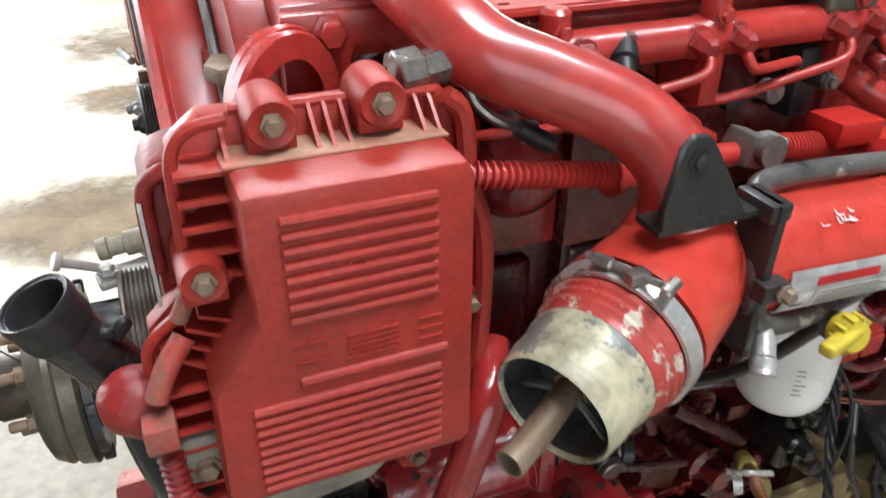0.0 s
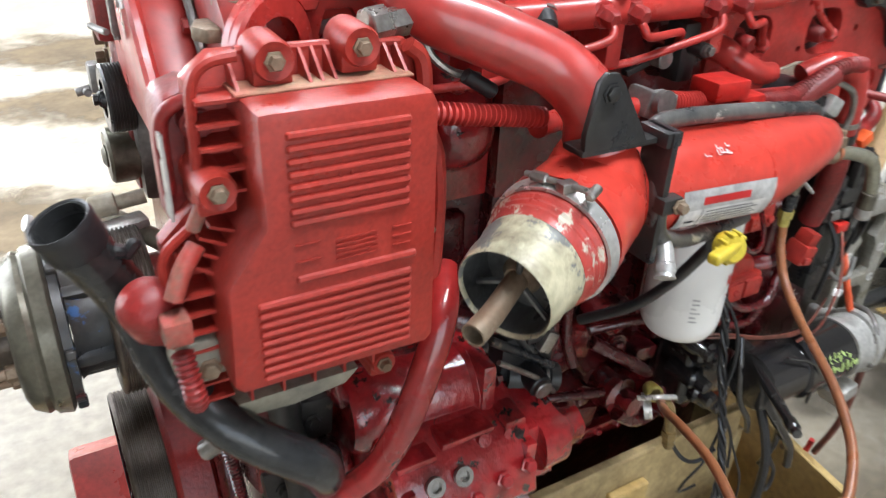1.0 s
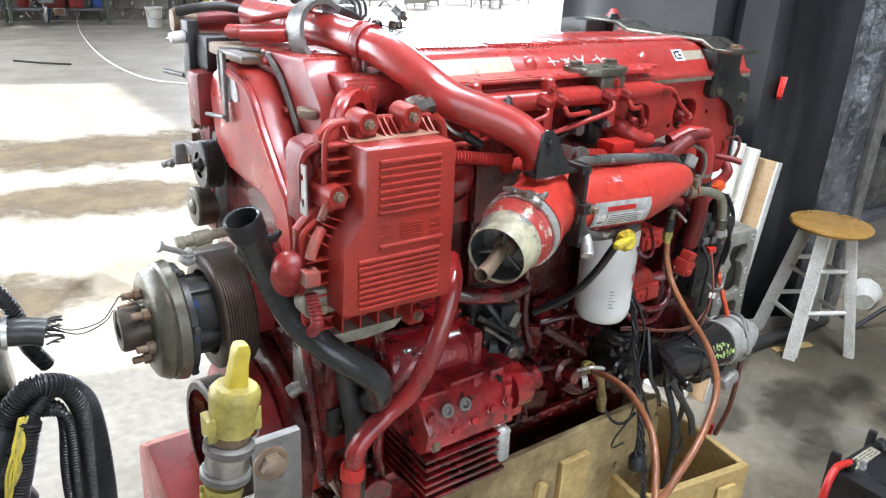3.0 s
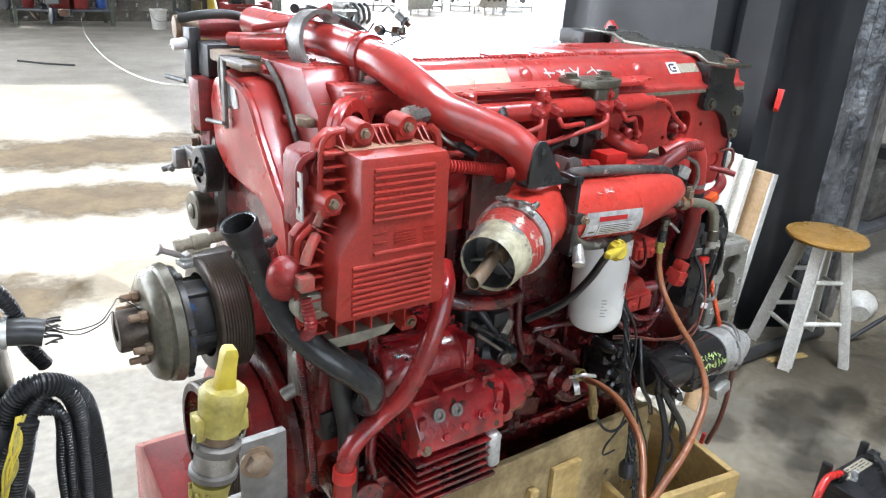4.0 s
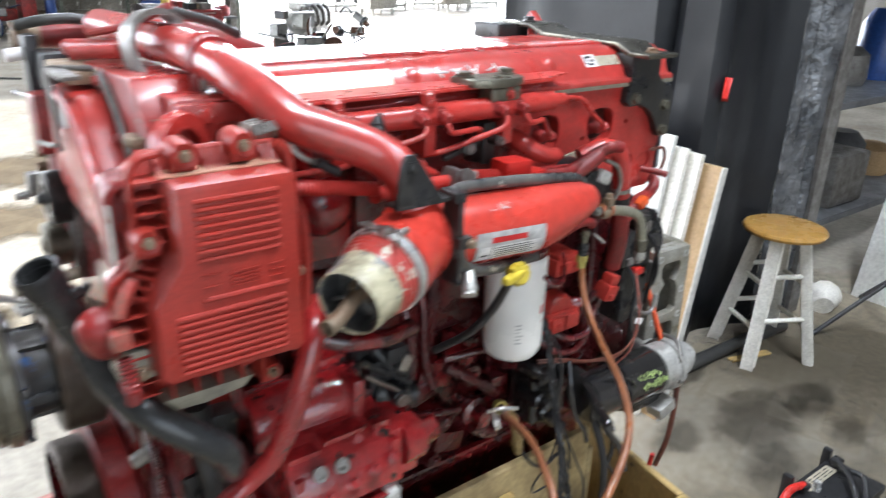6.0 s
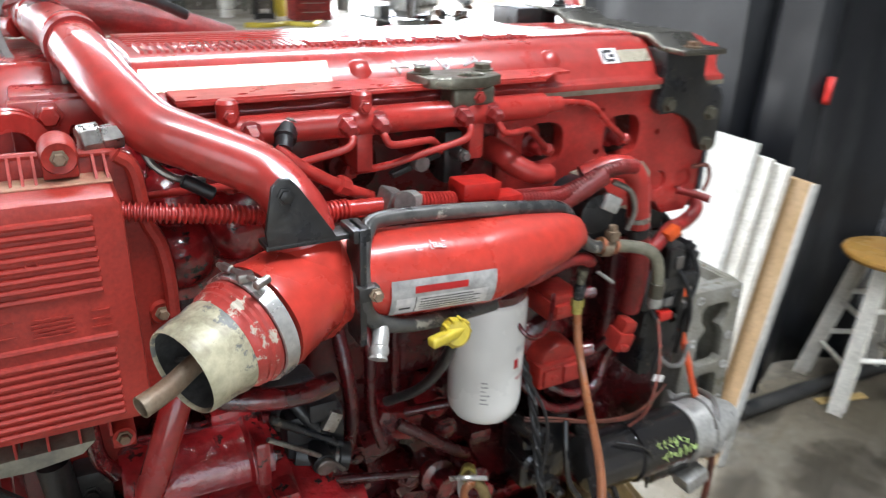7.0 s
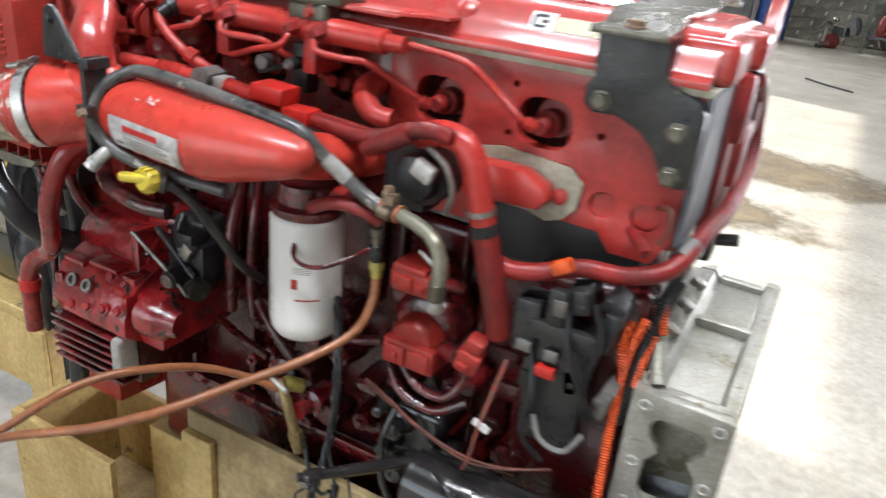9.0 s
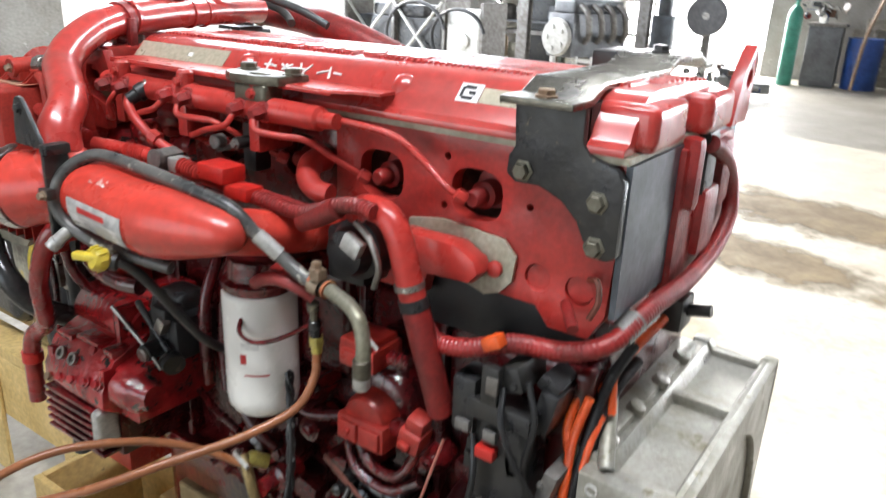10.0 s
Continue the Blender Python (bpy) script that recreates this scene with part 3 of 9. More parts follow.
for i in range(10):
    y = 0.81 + 0.02 * i
    z = 1.464 - max(0.0, y - 0.90) * 0.1
    box(bm, (-0.12, y, z - 0.004), (0.78, y + 0.008, z + 0.004), 0.001, 1)
for i in range(40):
    x = 0.38 + i * 0.0098
    box(bm, (x, 0.735, 1.4645), (x + 0.004, 0.80, 1.4715), 0.001, 1)
for x in (0.150, 0.462):
    lathe(bm, (x, 0.698, 1.405), (x, 0.698, 1.5), [(0, 0.024), (0.036, 0.021), (0.048, 0.013), (0.051, 0.004)], 20)
box(bm, (0.745, 0.685, 1.40), (0.822, 0.80, 1.456), 0.014, 3)
box(bm, (0.745, 0.86, 1.40), (0.832, 0.97, 1.454), 0.014, 3)
ep("valve_cover", bm, RED_COVER, "long ribbed red valve cover")
bm = mesh()
for i, w in enumerate((0.034, 0.03, 0.02, 0.02, 0.03, 0.022, 0.026, 0.03, 0.026)):
    x = 0.10 + i * 0.041
    box(bm, (x, 0.742, 1.466), (x + w, 0.770, 1.4740), 0.001, 1)
each("raised_bar", bm, RED_COVER, engine)
SLOPE_A, SLOPE_B, SLOPE_OUT = Vector((0, 0.674, 1.430)), Vector((0, 0.698, 1.456)), Vector((0, -0.735, 0.678))


def on_slope(bm, x0, x1, s0, s1, out=0.0008):
    """A thin plate on the cover's slope between two lengths and two shares of its height."""
    vs = [bm.verts.new(Vector((x, 0, 0)) + SLOPE_A.lerp(SLOPE_B, f) + SLOPE_OUT * d) for d in (-0.002, out) for x, f in ((x0, s0), (x1, s0), (x1, s1), (x0, s1))]
    for q in ((0, 1, 2, 3), (4, 5, 6, 7), (0, 1, 5, 4), (1, 2, 6, 5), (2, 3, 7, 6), (3, 0, 4, 7)):
        bm.faces.new([vs[i] for i in q])
    return bm


ep("name_plate", on_slope(mesh(), -0.125, 0.106, 0.06, 0.97, 0.0012), BEIGE_PLATE, "beige engraved plate on the cover side")
ep("plate_mark", on_slope(mesh(), 0.012, 0.024, 0.40, 0.62, 0.0018), PAINT_MARK)
stick = ep("sticker", on_slope(mesh(), 0.556, 0.590, 0.12, 0.92, 0.0010), DECAL_WHITE, "black and white sticker")
for x0, x1, f0, f1 in ((0.560, 0.564, 0.3, 0.75), (0.564, 0.580, 0.68, 0.82), (0.564, 0.580, 0.22, 0.34), (0.572, 0.582, 0.44, 0.58)):
    part("print_shape", on_slope(mesh(), x0, x1, f0, f1, 0.0016), DECAL_BLACK, stick)
ep("sticker_tail", on_slope(mesh(), 0.591, 0.655, 0.15, 0.80, 0.0010), BEIGE_PLATE)

# perforated flange along the cover
bm = mesh()
slab(bm, [(-0.10, 0.612), (0.40, 0.612), (0.43, 0.635), (0.462, 0.64), (0.462, 0.672), (-0.10, 0.672)], "z", 1.430, 1.434,
     [oval((-0.08 + 0.058 * k, 0.628), 0.006, 0.004, 10) for k in range(8)])
box(bm, (-0.10, 0.611, 1.4265), (0.40, 0.6135, 1.432), 0.001, 1)
ep("side_flange", bm, RED_PIPE, "perforated red flange")

# main air pipe over the front
bm = mesh()
PIPE = [(-0.232, 1.06, 1.499), (-0.217, 0.900, 1.498), (-0.196, 0.760, 1.492), (-0.182, 0.660, 1.480), (-0.162, 0.590, 1.452), (-0.136, 0.548, 1.423), (-0.095, 0.525, 1.405), (-0.040, 0.497, 1.379), (-0.017, 0.466, 1.348), (-0.010, 0.456, 1.312)]
tube(bm, PIPE, lambda f: 0.0288 + 0.006 * max(0.0, f - 0.86) / 0.14, 26, 10)
ep("air_pipe", bm, RED_COVER, "thick curved smooth red air pipe", smooth=60)

# breather cover: a moulded box on a ribbed flange
FACE = [(-0.328, 1.386), (-0.186, 1.386), (-0.181, 1.375), (-0.178, 1.152), (-0.186, 1.146), (-0.356, 1.149), (-0.364, 1.155), (-0.360, 1.250), (-0.327, 1.295)]
FLANGE = [(-0.352, 1.398), (-0.336, 1.410), (-0.175, 1.408), (-0.162, 1.395), (-0.156, 1.330), (-0.144, 1.300), (-0.140, 1.240), (-0.146, 1.150), (-0.168, 1.108), (-0.20, 1.100), (-0.36, 1.098), (-0.384, 1.108), (-0.392, 1.230), (-0.392, 1.262), (-0.362, 1.292), (-0.358, 1.392)]
module = ep("breather_cover", slab(slab(mesh(), FACE, "y", 0.458, 0.545, bev=0.007), FLANGE, "y", 0.533, 0.552, bev=0.003), RED_PLASTIC, "moulded red breather cover with louvre ribs")


def rib_row(x0, x1, z, skew=0.0):
    bm = mesh()
    t = bmesh.new()
    bmesh.ops.create_uvsphere(t, u_segments=8, v_segments=6, radius=1.0)
    L = x1 - x0
    for v in t.verts:
        v.co = Vector(((x0 + x1) / 2 + v.co.x * L / 2, 0.4585 + v.co.y * 0.0042, z + v.co.z * 0.0034 + skew * v.co.x))
    done(t, bm)
    rod(bm, (x0 + 0.004, 0.458, z - skew), (x1 - 0.004, 0.458, z + skew), 0.0036, seg=8)
    return bm


for k in range(8):
    part("louvre", rib_row(-0.312, -0.203, 1.367 - k * 0.0101), RED_PLASTIC, module)
part("louvre", rib_row(-0.310, -0.196, 1.2465), RED_PLASTIC, module)
for k in range(9):
    part("louvre", rib_row(-0.343, -0.200, 1.2300 - k * 0.0088), RED_PLASTIC, module)
bm = mesh()
for k in range(5):
    box(bm, (-0.272, 0.4565, 1.257 + k * 0.0045), (-0.236, 0.459, 1.2582 + k * 0.0045), 0)
for z in (1.258, 1.2665, 1.275):
    box(bm, (-0.222, 0.4565, z), (-0.205, 0.459, z + 0.0012), 0)
box(bm, (-0.306, 0.4565, 1.262), (-0.285, 0.459, 1.2632), 0)
box(bm, (-0.306, 0.4565, 1.277), (-0.285, 0.459, 1.2782), 0)
each("moulded_bar", bm, RED_PLASTIC, module)
bm = mesh()
for z in (1.3315, 1.195):
    lathe(bm, (-0.262, 0.459, z), (-0.262, 0, z), [(0, 0.006), (0.0025, 0.006), (0.003, 0.004), (0.0012, 0.0035)], 12)
each("sink_mark", bm, RED_PLASTIC, module)
# stiffening webs round the flange
webs = [((-0.358, z), (-0.322, z)) for z in (1.312, 1.330, 1.348, 1.366, 1.384)]
webs += [((-0.394, z), (-0.355, z)) for z in (1.118, 1.136, 1.154, 1.172, 1.190, 1.208, 1.226)]
webs += [((-0.386 + 0.009 * k, 1.262 + 0.008 * k), (-0.355 + 0.009 * k, 1.240 + 0.011 * k)) for k in range(4)]
webs += [((x, 1.152), (x, 1.104)) for x in (-0.34, -0.31, -0.28, -0.25, -0.22)]
for (xa, za), (xb, zb) in webs:
    bm = mesh()
    a, b = Vector((xa, 0, za)), Vector((xb, 0, zb))
    n = Vector((-(b - a).z, 0, (b - a).x)).normalized() * 0.0013
    slab(bm, [((a + n).x, (a + n).z), ((b + n).x, (b + n).z), ((b - n).x, (b - n).z), ((a - n).x, (a - n).z)], "y", 0.500, 0.536)
    part("web", bm, RED_PLASTIC, module)
for x in (-0.325, -0.268, -0.258, -0.247, -0.196, -0.186):
    bm = mesh()
    slab(bm, [(0.502, 1.384), (0.540, 1.384), (0.540, 1.408), (0.532, 1.409)], "x", x - 0.0013, x + 0.0013)
    part("web", bm, RED_PLASTIC, module)
bm = mesh()
tube(bm, [(-0.318, 0.536, 1.410), (-0.27, 0.536, 1.408), (-0.25, 0.536, 1.408), (-0.18, 0.532, 1.406)], 0.004, 8, 4)
part("rim", bm, RED_PLASTIC, module)
bm = mesh()
box(bm, (-0.330, 0.498, 1.3855), (-0.183, 0.532, 1.3880), 0.001, 1)
part("dusty_top", bm, DUST_TOP, module, "dust and flaking on the cover top")
# outer rim of the flange
bm = mesh()
tube(bm, [(-0.322, 0.515, 1.412), (-0.345, 0.515, 1.408), (-0.357, 0.515, 1.392), (-0.359, 0.515, 1.35), (-0.360, 0.515, 1.305)], 0.0045, 8, 5)
tube(bm, [(-0.372, 0.515, 1.280), (-0.392, 0.515, 1.262), (-0.396, 0.515, 1.235), (-0.394, 0.515, 1.15), (-0.39, 0.515, 1.108)], 0.0045, 8, 5)
tube(bm, [(-0.175, 0.526, 1.404), (-0.161, 0.526, 1.388), (-0.155, 0.526, 1.335), (-0.143, 0.526, 1.30), (-0.139, 0.526, 1.24), (-0.145, 0.526, 1.15), (-0.167, 0.526, 1.11)], 0.0075, 8, 5)
each("rim", bm, RED_PLASTIC, module)
for x, z, r, y0, y1 in ((-0.296, 1.407, 0.0165, 0.506, 0.545), (-0.225, 1.411, 0.0165, 0.506, 0.545), (-0.352, 1.318, 0.0155, 0.488, 0.545), (-0.150, 1.225, 0.013, 0.525, 0.55),
                        (-0.208, 1.098, 0.013, 0.50, 0.55), (-0.305, 1.092, 0.012, 0.51, 0.55)):
    bm = mesh()
    lathe(bm, (x, y1, z), (x, y0, z), [(0, r * 1.05), ((y1 - y0) * 0.9, r), (y1 - y0, r * 0.9), (y1 - y0 - 0.002, r * 0.5)], 24)
    box(bm, (x - r * 0.95, y0 + 0.006, z - r * 1.3), (x + r * 0.95, y1, z), 0.003)
    lug = part("lug", bm, RED_PLASTIC, module)
    bm = mesh()
    hexbolt(bm, (x, y0 + 0.001, z), (0, -1, 0), 0.0062, 0.007)
    part("bolt", bm, RUSTY, lug, "dirty hexagon bolt")
bm = mesh()
slab(bm, [(-0.385, 1.104), (-0.365, 1.088), (-0.30, 1.084), (-0.25, 1.090), (-0.235, 1.104)], "y", 0.500, 0.55, bev=0.002)
part("back_plate", bm, TAN_ALU, module, "bare worn metal edge under the cover")

# side bracket and bolts at the cover's edge
bm = mesh()
slab(bm, [(-0.378, 1.262), (-0.335, 1.262), (-0.335, 1.378), (-0.352, 1.382), (-0.372, 1.376), (-0.378, 1.362)], "y", 0.548, 0.60, bev=0.006)
tube(bm, [(-0.377, 0.545, 1.30), (-0.377, 0.545, 1.352), (-0.370, 0.540, 1.370), (-0.352, 0.535, 1.378), (-0.335, 0.535, 1.380)], 0.006, 10, 6)
ep("cover_bracket", bm, RED_CAST, "red cast bracket")
bm = mesh()
rod(bm, (-0.352, 0.555, 1.358), (-0.352, 0.530, 1.358), 0.013)
hexbolt(bm, (-0.352, 0.531, 1.358), (0, -1, 0), 0.008, 0.010)
ep("bracket_bolt", bm, RED_CAST)
bm = mesh()
slab(bm, [(0.526, 1.283), (0.545, 1.283), (0.547, 1.354), (0.529, 1.354)], "x", -0.3815, -0.379, [oval((0.538, 1.335), 0.004, 0.006, 10), oval((0.536, 1.300), 0.004, 0.006, 10)])
ep("slotted_strap", bm, ALU, "bare slotted metal strap")
bm = mesh()
tube(bm, [(-0.37, 0.505, 1.27), (-0.385, 0.495, 1.255), (-0.395, 0.49, 1.235)], 0.008, 10, 5)
rod(bm, (-0.372, 0.502, 1.285), (-0.362, 0.502, 1.305), 0.006)
box(bm, (-0.408, 0.475, 1.20), (-0.386, 0.50, 1.222), 0.003)
ep("sensor", bm, RED_DUSTY, "dirty sensor plug with clip")
bm = mesh()
lathe(bm, (-0.416, 0.505, 1.232), (-0.390, 0.575, 1.155), [(0, 0.010), (0.006, 0.020), (0.02, 0.025), (0.055, 0.027), (0.075, 0.024)], 22)
tube(bm, [(-0.395, 0.49, 1.185), (-0.392, 0.478, 1.15), (-0.388, 0.495, 1.125), (-0.384, 0.525, 1.105)], 0.0085, 12, 6, wave=0.002, pitch=0.005)
ep("red_elbow", bm, RED_CAST, "chipped red hose elbow")

# intake elbow, manifold body and air inlet
E0 = Vector((0.002, 0.462, 1.262))
bm = mesh()
lathe(bm, (-0.012, 0.458, 1.318), (-0.004, 0.461, 1.2), [(0, 0.030), (0.012, 0.039), (0.03, 0.047), (0.055, 0.054), (0.09, 0.050), (0.11, 0.035)], 28)
N1 = Vector((-0.155, 0.386, 1.232))
dn = (N1 - E0).normalized()
lathe(bm, E0 - dn * 0.01, N1, [(0, 0.046), (0.03, 0.056), (0.075, 0.058), (0.082, 0.060), (0.092, 0.060)], 32)
MA, MB = Vector((-0.02, 0.470, 1.258)), Vector((0.36, 0.460, 1.238))
lathe(bm, MA, MB, [(0, 0.045), (0.05, 0.050), (0.11, 0.0525), (0.215, 0.0525), (0.235, 0.0515), (0.24, 0.02)], 36)
lathe(bm, (0.200, 0.464, 1.2464), (0.36, 0.470, 1.258), [(0, 0.0525), (0.02, 0.0520), (0.06, 0.0475), (0.10, 0.0405), (0.14, 0.0315), (0.165, 0.022), (0.175, 0.008)], 36)
tube(bm, [(0.29, 0.468, 1.252), (0.325, 0.49, 1.250), (0.35, 0.55, 1.240), (0.36, 0.62, 1.23), (0.36, 0.70, 1.22)], 0.032, 24, 8)
rough_up(bm, 0.0015, 22)
intake = ep("intake_elbow", bm, RED_MANIFOLD, "scuffed glossy red intake elbow and manifold", smooth=60)
# name plate curved round the manifold
def curved(bm, x0, x1, a0, a1, out, n=8):
    """A thin sheet on the manifold between two lengths and two angles over the horizon."""
    rows = []
    for i in range(n + 1):
        row = []
        for j in range(n + 1):
            c = MA.lerp(MB, (x0 + (x1 - x0) * i / n - MA.x) / (MB.x - MA.x))
            g = radians(a0 + (a1 - a0) * j / n)
            row.append(bm.verts.new(c + Vector((0, -math.cos(g), math.sin(g))) * (0.0535 + out)))
        rows.append(row)
    for i in range(n):
        for j in range(n):
            bm.faces.new((rows[i][j], rows[i + 1][j], rows[i + 1][j + 1], rows[i][j + 1]))
    return bm


plate = part("plate", curved(mesh(), 0.070, 0.203, -36, 14, 0.0008), DECAL_GREY, intake, "worn bare metal plate")
part("plate_band", curved(mesh(), 0.098, 0.165, -4, 5, 0.0012, 5), DECAL_RED, plate)
part("label", curved(mesh(), 0.076, 0.192, -33, -9, 0.0012, 6), DECAL_WHITE, plate, "scuffed white label with unreadable print")
bm = mesh()
for k in range(5):
    curved(bm, 0.105, (0.180, 0.184, 0.176, 0.182, 0.172)[k], -30 + 4.2 * k, -28.6 + 4.2 * k, 0.0016, 3)
part("print", bm, DECAL_BLACK, plate)
bm = mesh()
curved(bm, 0.099, 0.1003, -33, -9, 0.0016, 3)
curved(bm, 0.080, 0.094, -26, -23, 0.0016, 3)
part("print", bm, DECAL_BLACK, plate)
bm = mesh()
random.seed(5)
for k in range(9):
    x, g = 0.12 + random.uniform(-0.018, 0.022), 52 + random.uniform(-5, 5)
    curved(bm, x, x + random.uniform(0.003, 0.009), g, g + random.uniform(0.7, 1.6), 0.001, 2)
    curved(bm, x, x + 0.0012, g, g + random.uniform(3, 7), 0.001, 2)
part("scribble", bm, PAINT_MARK, intake, "chalky white scribble")
# black gusset and strap plate
bm = mesh()
slab(bm, [(-0.060, 1.326), (0.012, 1.326), (0.006, 1.336), (-0.026, 1.384), (-0.034, 1.393), (-0.045, 1.394), (-0.053, 1.386), (-0.061, 1.342)], "y", 0.420, 0.427, bev=0.0015)
box(bm, (-0.062, 0.420, 1.322), (0.040, 0.448, 1.328), 0.002)
hexbolt(bm, (-0.040, 0.420, 1.377), (0, -1, 0), 0.007, 0.005)
part("gusset", bm, BLACK_STEEL, intake, "worn black triangular gusset")
bm = mesh()
box(bm, (0.030, 0.406, 1.20), (0.038, 0.444, 1.335), 0.002)
box(bm, (0.024, 0.408, 1.320), (0.044, 0.446, 1.335), 0.003)
box(bm, (0.026, 0.398, 1.257), (0.050, 0.412, 1.273), 0.002)
part("strap_plate", bm, BLACK_STEEL, intake, "scraped black strap plate")
bm = mesh()
hexbolt(bm, (0.044, 0.397, 1.265), (0, -1, 0), 0.006, 0.008)
part("bolt", bm, RUSTY, intake)
# band clamp
C0 = E0 + dn * 0.087
bm = mesh()
lathe(bm, C0, C0 + dn, [(0, 0.0580), (0.0, 0.0610), (0.016, 0.0602), (0.016, 0.0570)], 40, False)
band = part("band_clamp", bm, BRIGHT_STEEL, intake, "bright steel band clamp", )
d, u, w = frame_of(C0, C0 + dn)
up = Vector((0, 0, 1)) - d * d.z
up.normalize()
side = d.cross(up)
bm = mesh()
q = C0 + dn * 0.009 + up * 0.0645 - side * 0.012
rod(bm, q - side * 0.024, q + side * 0.040, 0.0030, seg=10)
rod(bm, q + side * 0.018, q + side * 0.034, 0.0048, seg=6)
box(bm, q - Vector((0.008, 0.006, 0.006)), q + Vector((0.008, 0.006, 0.003)), 0.002)
rod(bm, q - side * 0.024 - d * 0.009, q - side * 0.024 + d * 0.009, 0.0045, seg=10)
part("clamp_screw", bm, STEEL, band)
# inlet throat: ribbed red ring, bone-coloured bell and inner pipe
bm = mesh()
T0 = C0 + dn * 0.017
lathe(bm, T0, T0 + dn, [(0, 0.0565), (0.005, 0.0570), (0.008, 0.0545), (0.012, 0.0553), (0.015, 0.0530), (0.019, 0.0536), (0.022, 0.0512), (0.027, 0.050)], 36)
part("throat_ring", bm, THROAT, intake, "flaking red and bare metal ring")
bm = mesh()
T1 = T0 + dn * 0.026
lathe(bm, T1, T1 + dn, [(0, 0.0495), (0.008, 0.0500), (0.016, 0.0478), (0.026, 0.0472), (0.030, 0.0476), (0.042, 0.0462), (0.048, 0.0452), (0.050, 0.0438), (0.048, 0.0422), (0.04, 0.0412), (0.012, 0.038), (0.010, 0.0)], 40, False)
bell = part("inlet_bell", bm, BONE, intake, "dirty bone coloured inlet bell", smooth=50)
bm = mesh()
lathe(bm, T1 + dn * 0.046, T1 + dn, [(0, 0.0416), (-0.033, 0.0375), (-0.035, 0.001)], 36, False)
for a in (20, 140, 260):
    k = (u * math.cos(radians(a)) + w * math.sin(radians(a)))
    tube(bm, [T1 + dn * 0.026, T1 + dn * 0.030 + k * 0.040], 0.003, 6, 2)
each("inner_wall", bm, DARK_INSIDE, bell)
bm = mesh()
a, b = T1 + dn * 0.014, T1 + dn * 0.096 - up * 0.006
tube(bm, [b, b - dn * 0.03, a + dn * 0.02, a], lambda f: 0.0108 - 0.0012 * f, 20, 6, bore=0.86)
lathe(bm, a, b, [(0.0, 0.018), (0.006, 0.018), (0.012, 0.013)], 20)
part("inner_pipe", bm, RUSTY, bell, "rust brown inner pipe")

# spring-like corrugated hose between breather and elbow
bm = mesh()
tube(bm, [(-0.178, 0.522, 1.347), (-0.13, 0.513, 1.341), (-0.083, 0.514, 1.333), (-0.030, 0.516, 1.323)], 0.0088, 14, 10, wave=0.0038, pitch=0.0056)
ep("corrugated_hose", bm, RED_PIPE, "red painted corrugated hose")

# coolant tube round the manifold
bm = mesh()
tube(bm, [(0.235, 0.462, 1.183), (0.147, 0.440, 1.193), (0.093, 0.428, 1.203), (0.056, 0.421, 1.218), (0.039, 0.415, 1.240), (0.037, 0.416, 1.265), (0.042, 0.430, 1.291), (0.057, 0.453, 1.311), (0.086, 0.471, 1.318),
          (0.194, 0.474, 1.311), (0.295, 0.477, 1.299), (0.345, 0.483, 1.288), (0.375, 0.494, 1.258), (0.408, 0.511, 1.226), (0.440, 0.518, 1.205), (0.475, 0.520, 1.200), (0.522, 0.511, 1.192), (0.546, 0.503, 1.179), (0.556, 0.499, 1.150), (0.556, 0.496, 1.115), (0.556, 0.496, 1.094)], 0.0094, 16, 6)
ctube = ep("coolant_tube", bm, GREY_TUBE, "bent sooty grey coolant tube")
bm = mesh()
tube(bm, [(0.472, 0.520, 1.200), (0.475, 0.520, 1.200), (0.522, 0.511, 1.192), (0.546, 0.503, 1.179), (0.556, 0.499, 1.150), (0.556, 0.496, 1.115), (0.556, 0.496, 1.098)], 0.0097, 16, 6)
part("bare_end", bm, PALE_TUBE, ctube, "bare tarnished metal stretch")
bm = mesh()
tube(bm, [(0.377, 0.495, 1.2565), (0.385, 0.4995, 1.2487), (0.394, 0.504, 1.240), (0.403, 0.509, 1.231)], 0.0107, 16, 4)
part("pale_sleeve", bm, ALU, ctube, "pale scuffed sleeve")
bm = mesh()
lathe(bm, (0.4605, 0.5193, 1.2028), (0.4745, 0.5190, 1.2003), [(-0.009, 0.0112), (-0.009, 0.0125), (-0.004, 0.0130), (-0.004, 0.0112)], 16)
lathe(bm, (0.4805, 0.5190, 1.1990), (0.4945, 0.5168, 1.1965), [(-0.004, 0.0112), (-0.004, 0.0125), (0.001, 0.0130), (0.001, 0.0112)], 16)
each("clip_edge", bm, ORANGE_RUST, ctube)
bm = mesh()
lathe(bm, (0.556, 0.496, 1.134), (0.556, 0.496, 1.0), [(0, 0.0106), (0.001, 0.0118), (0.024, 0.0118), (0.025, 0.0106)], 16)
part("end_sleeve", bm, OLIVE_IRON, ctube, "dark tarnished sleeve")
bm = mesh()
lathe(bm, (0.556, 0.496, 1.109), (0.556, 0.496, 1.0), [(0, 0.0115), (0.013, 0.0115), (0.016, 0.0098), (0.016, 0.0075)], 16)
part("end_tip", bm, ALU, ctube, "bright bare tip")
bm = mesh()
lathe(bm, (0.452, 0.5195, 1.2015), (0.482, 0.5185, 1.1965), [(0, 0.0125), (0, 0.0138), (0.018, 0.0138), (0.018, 0.0125)], 16, False)
box(bm, (0.460, 0.505, 1.212), (0.476, 0.522, 1.226), 0.002)
hexbolt(bm, (0.466, 0.512, 1.225), (0, 0, 1), 0.007, 0.01)
part("p_clip", bm, RUSTY, ctube, "rusty clip with bolt")
bm = mesh()
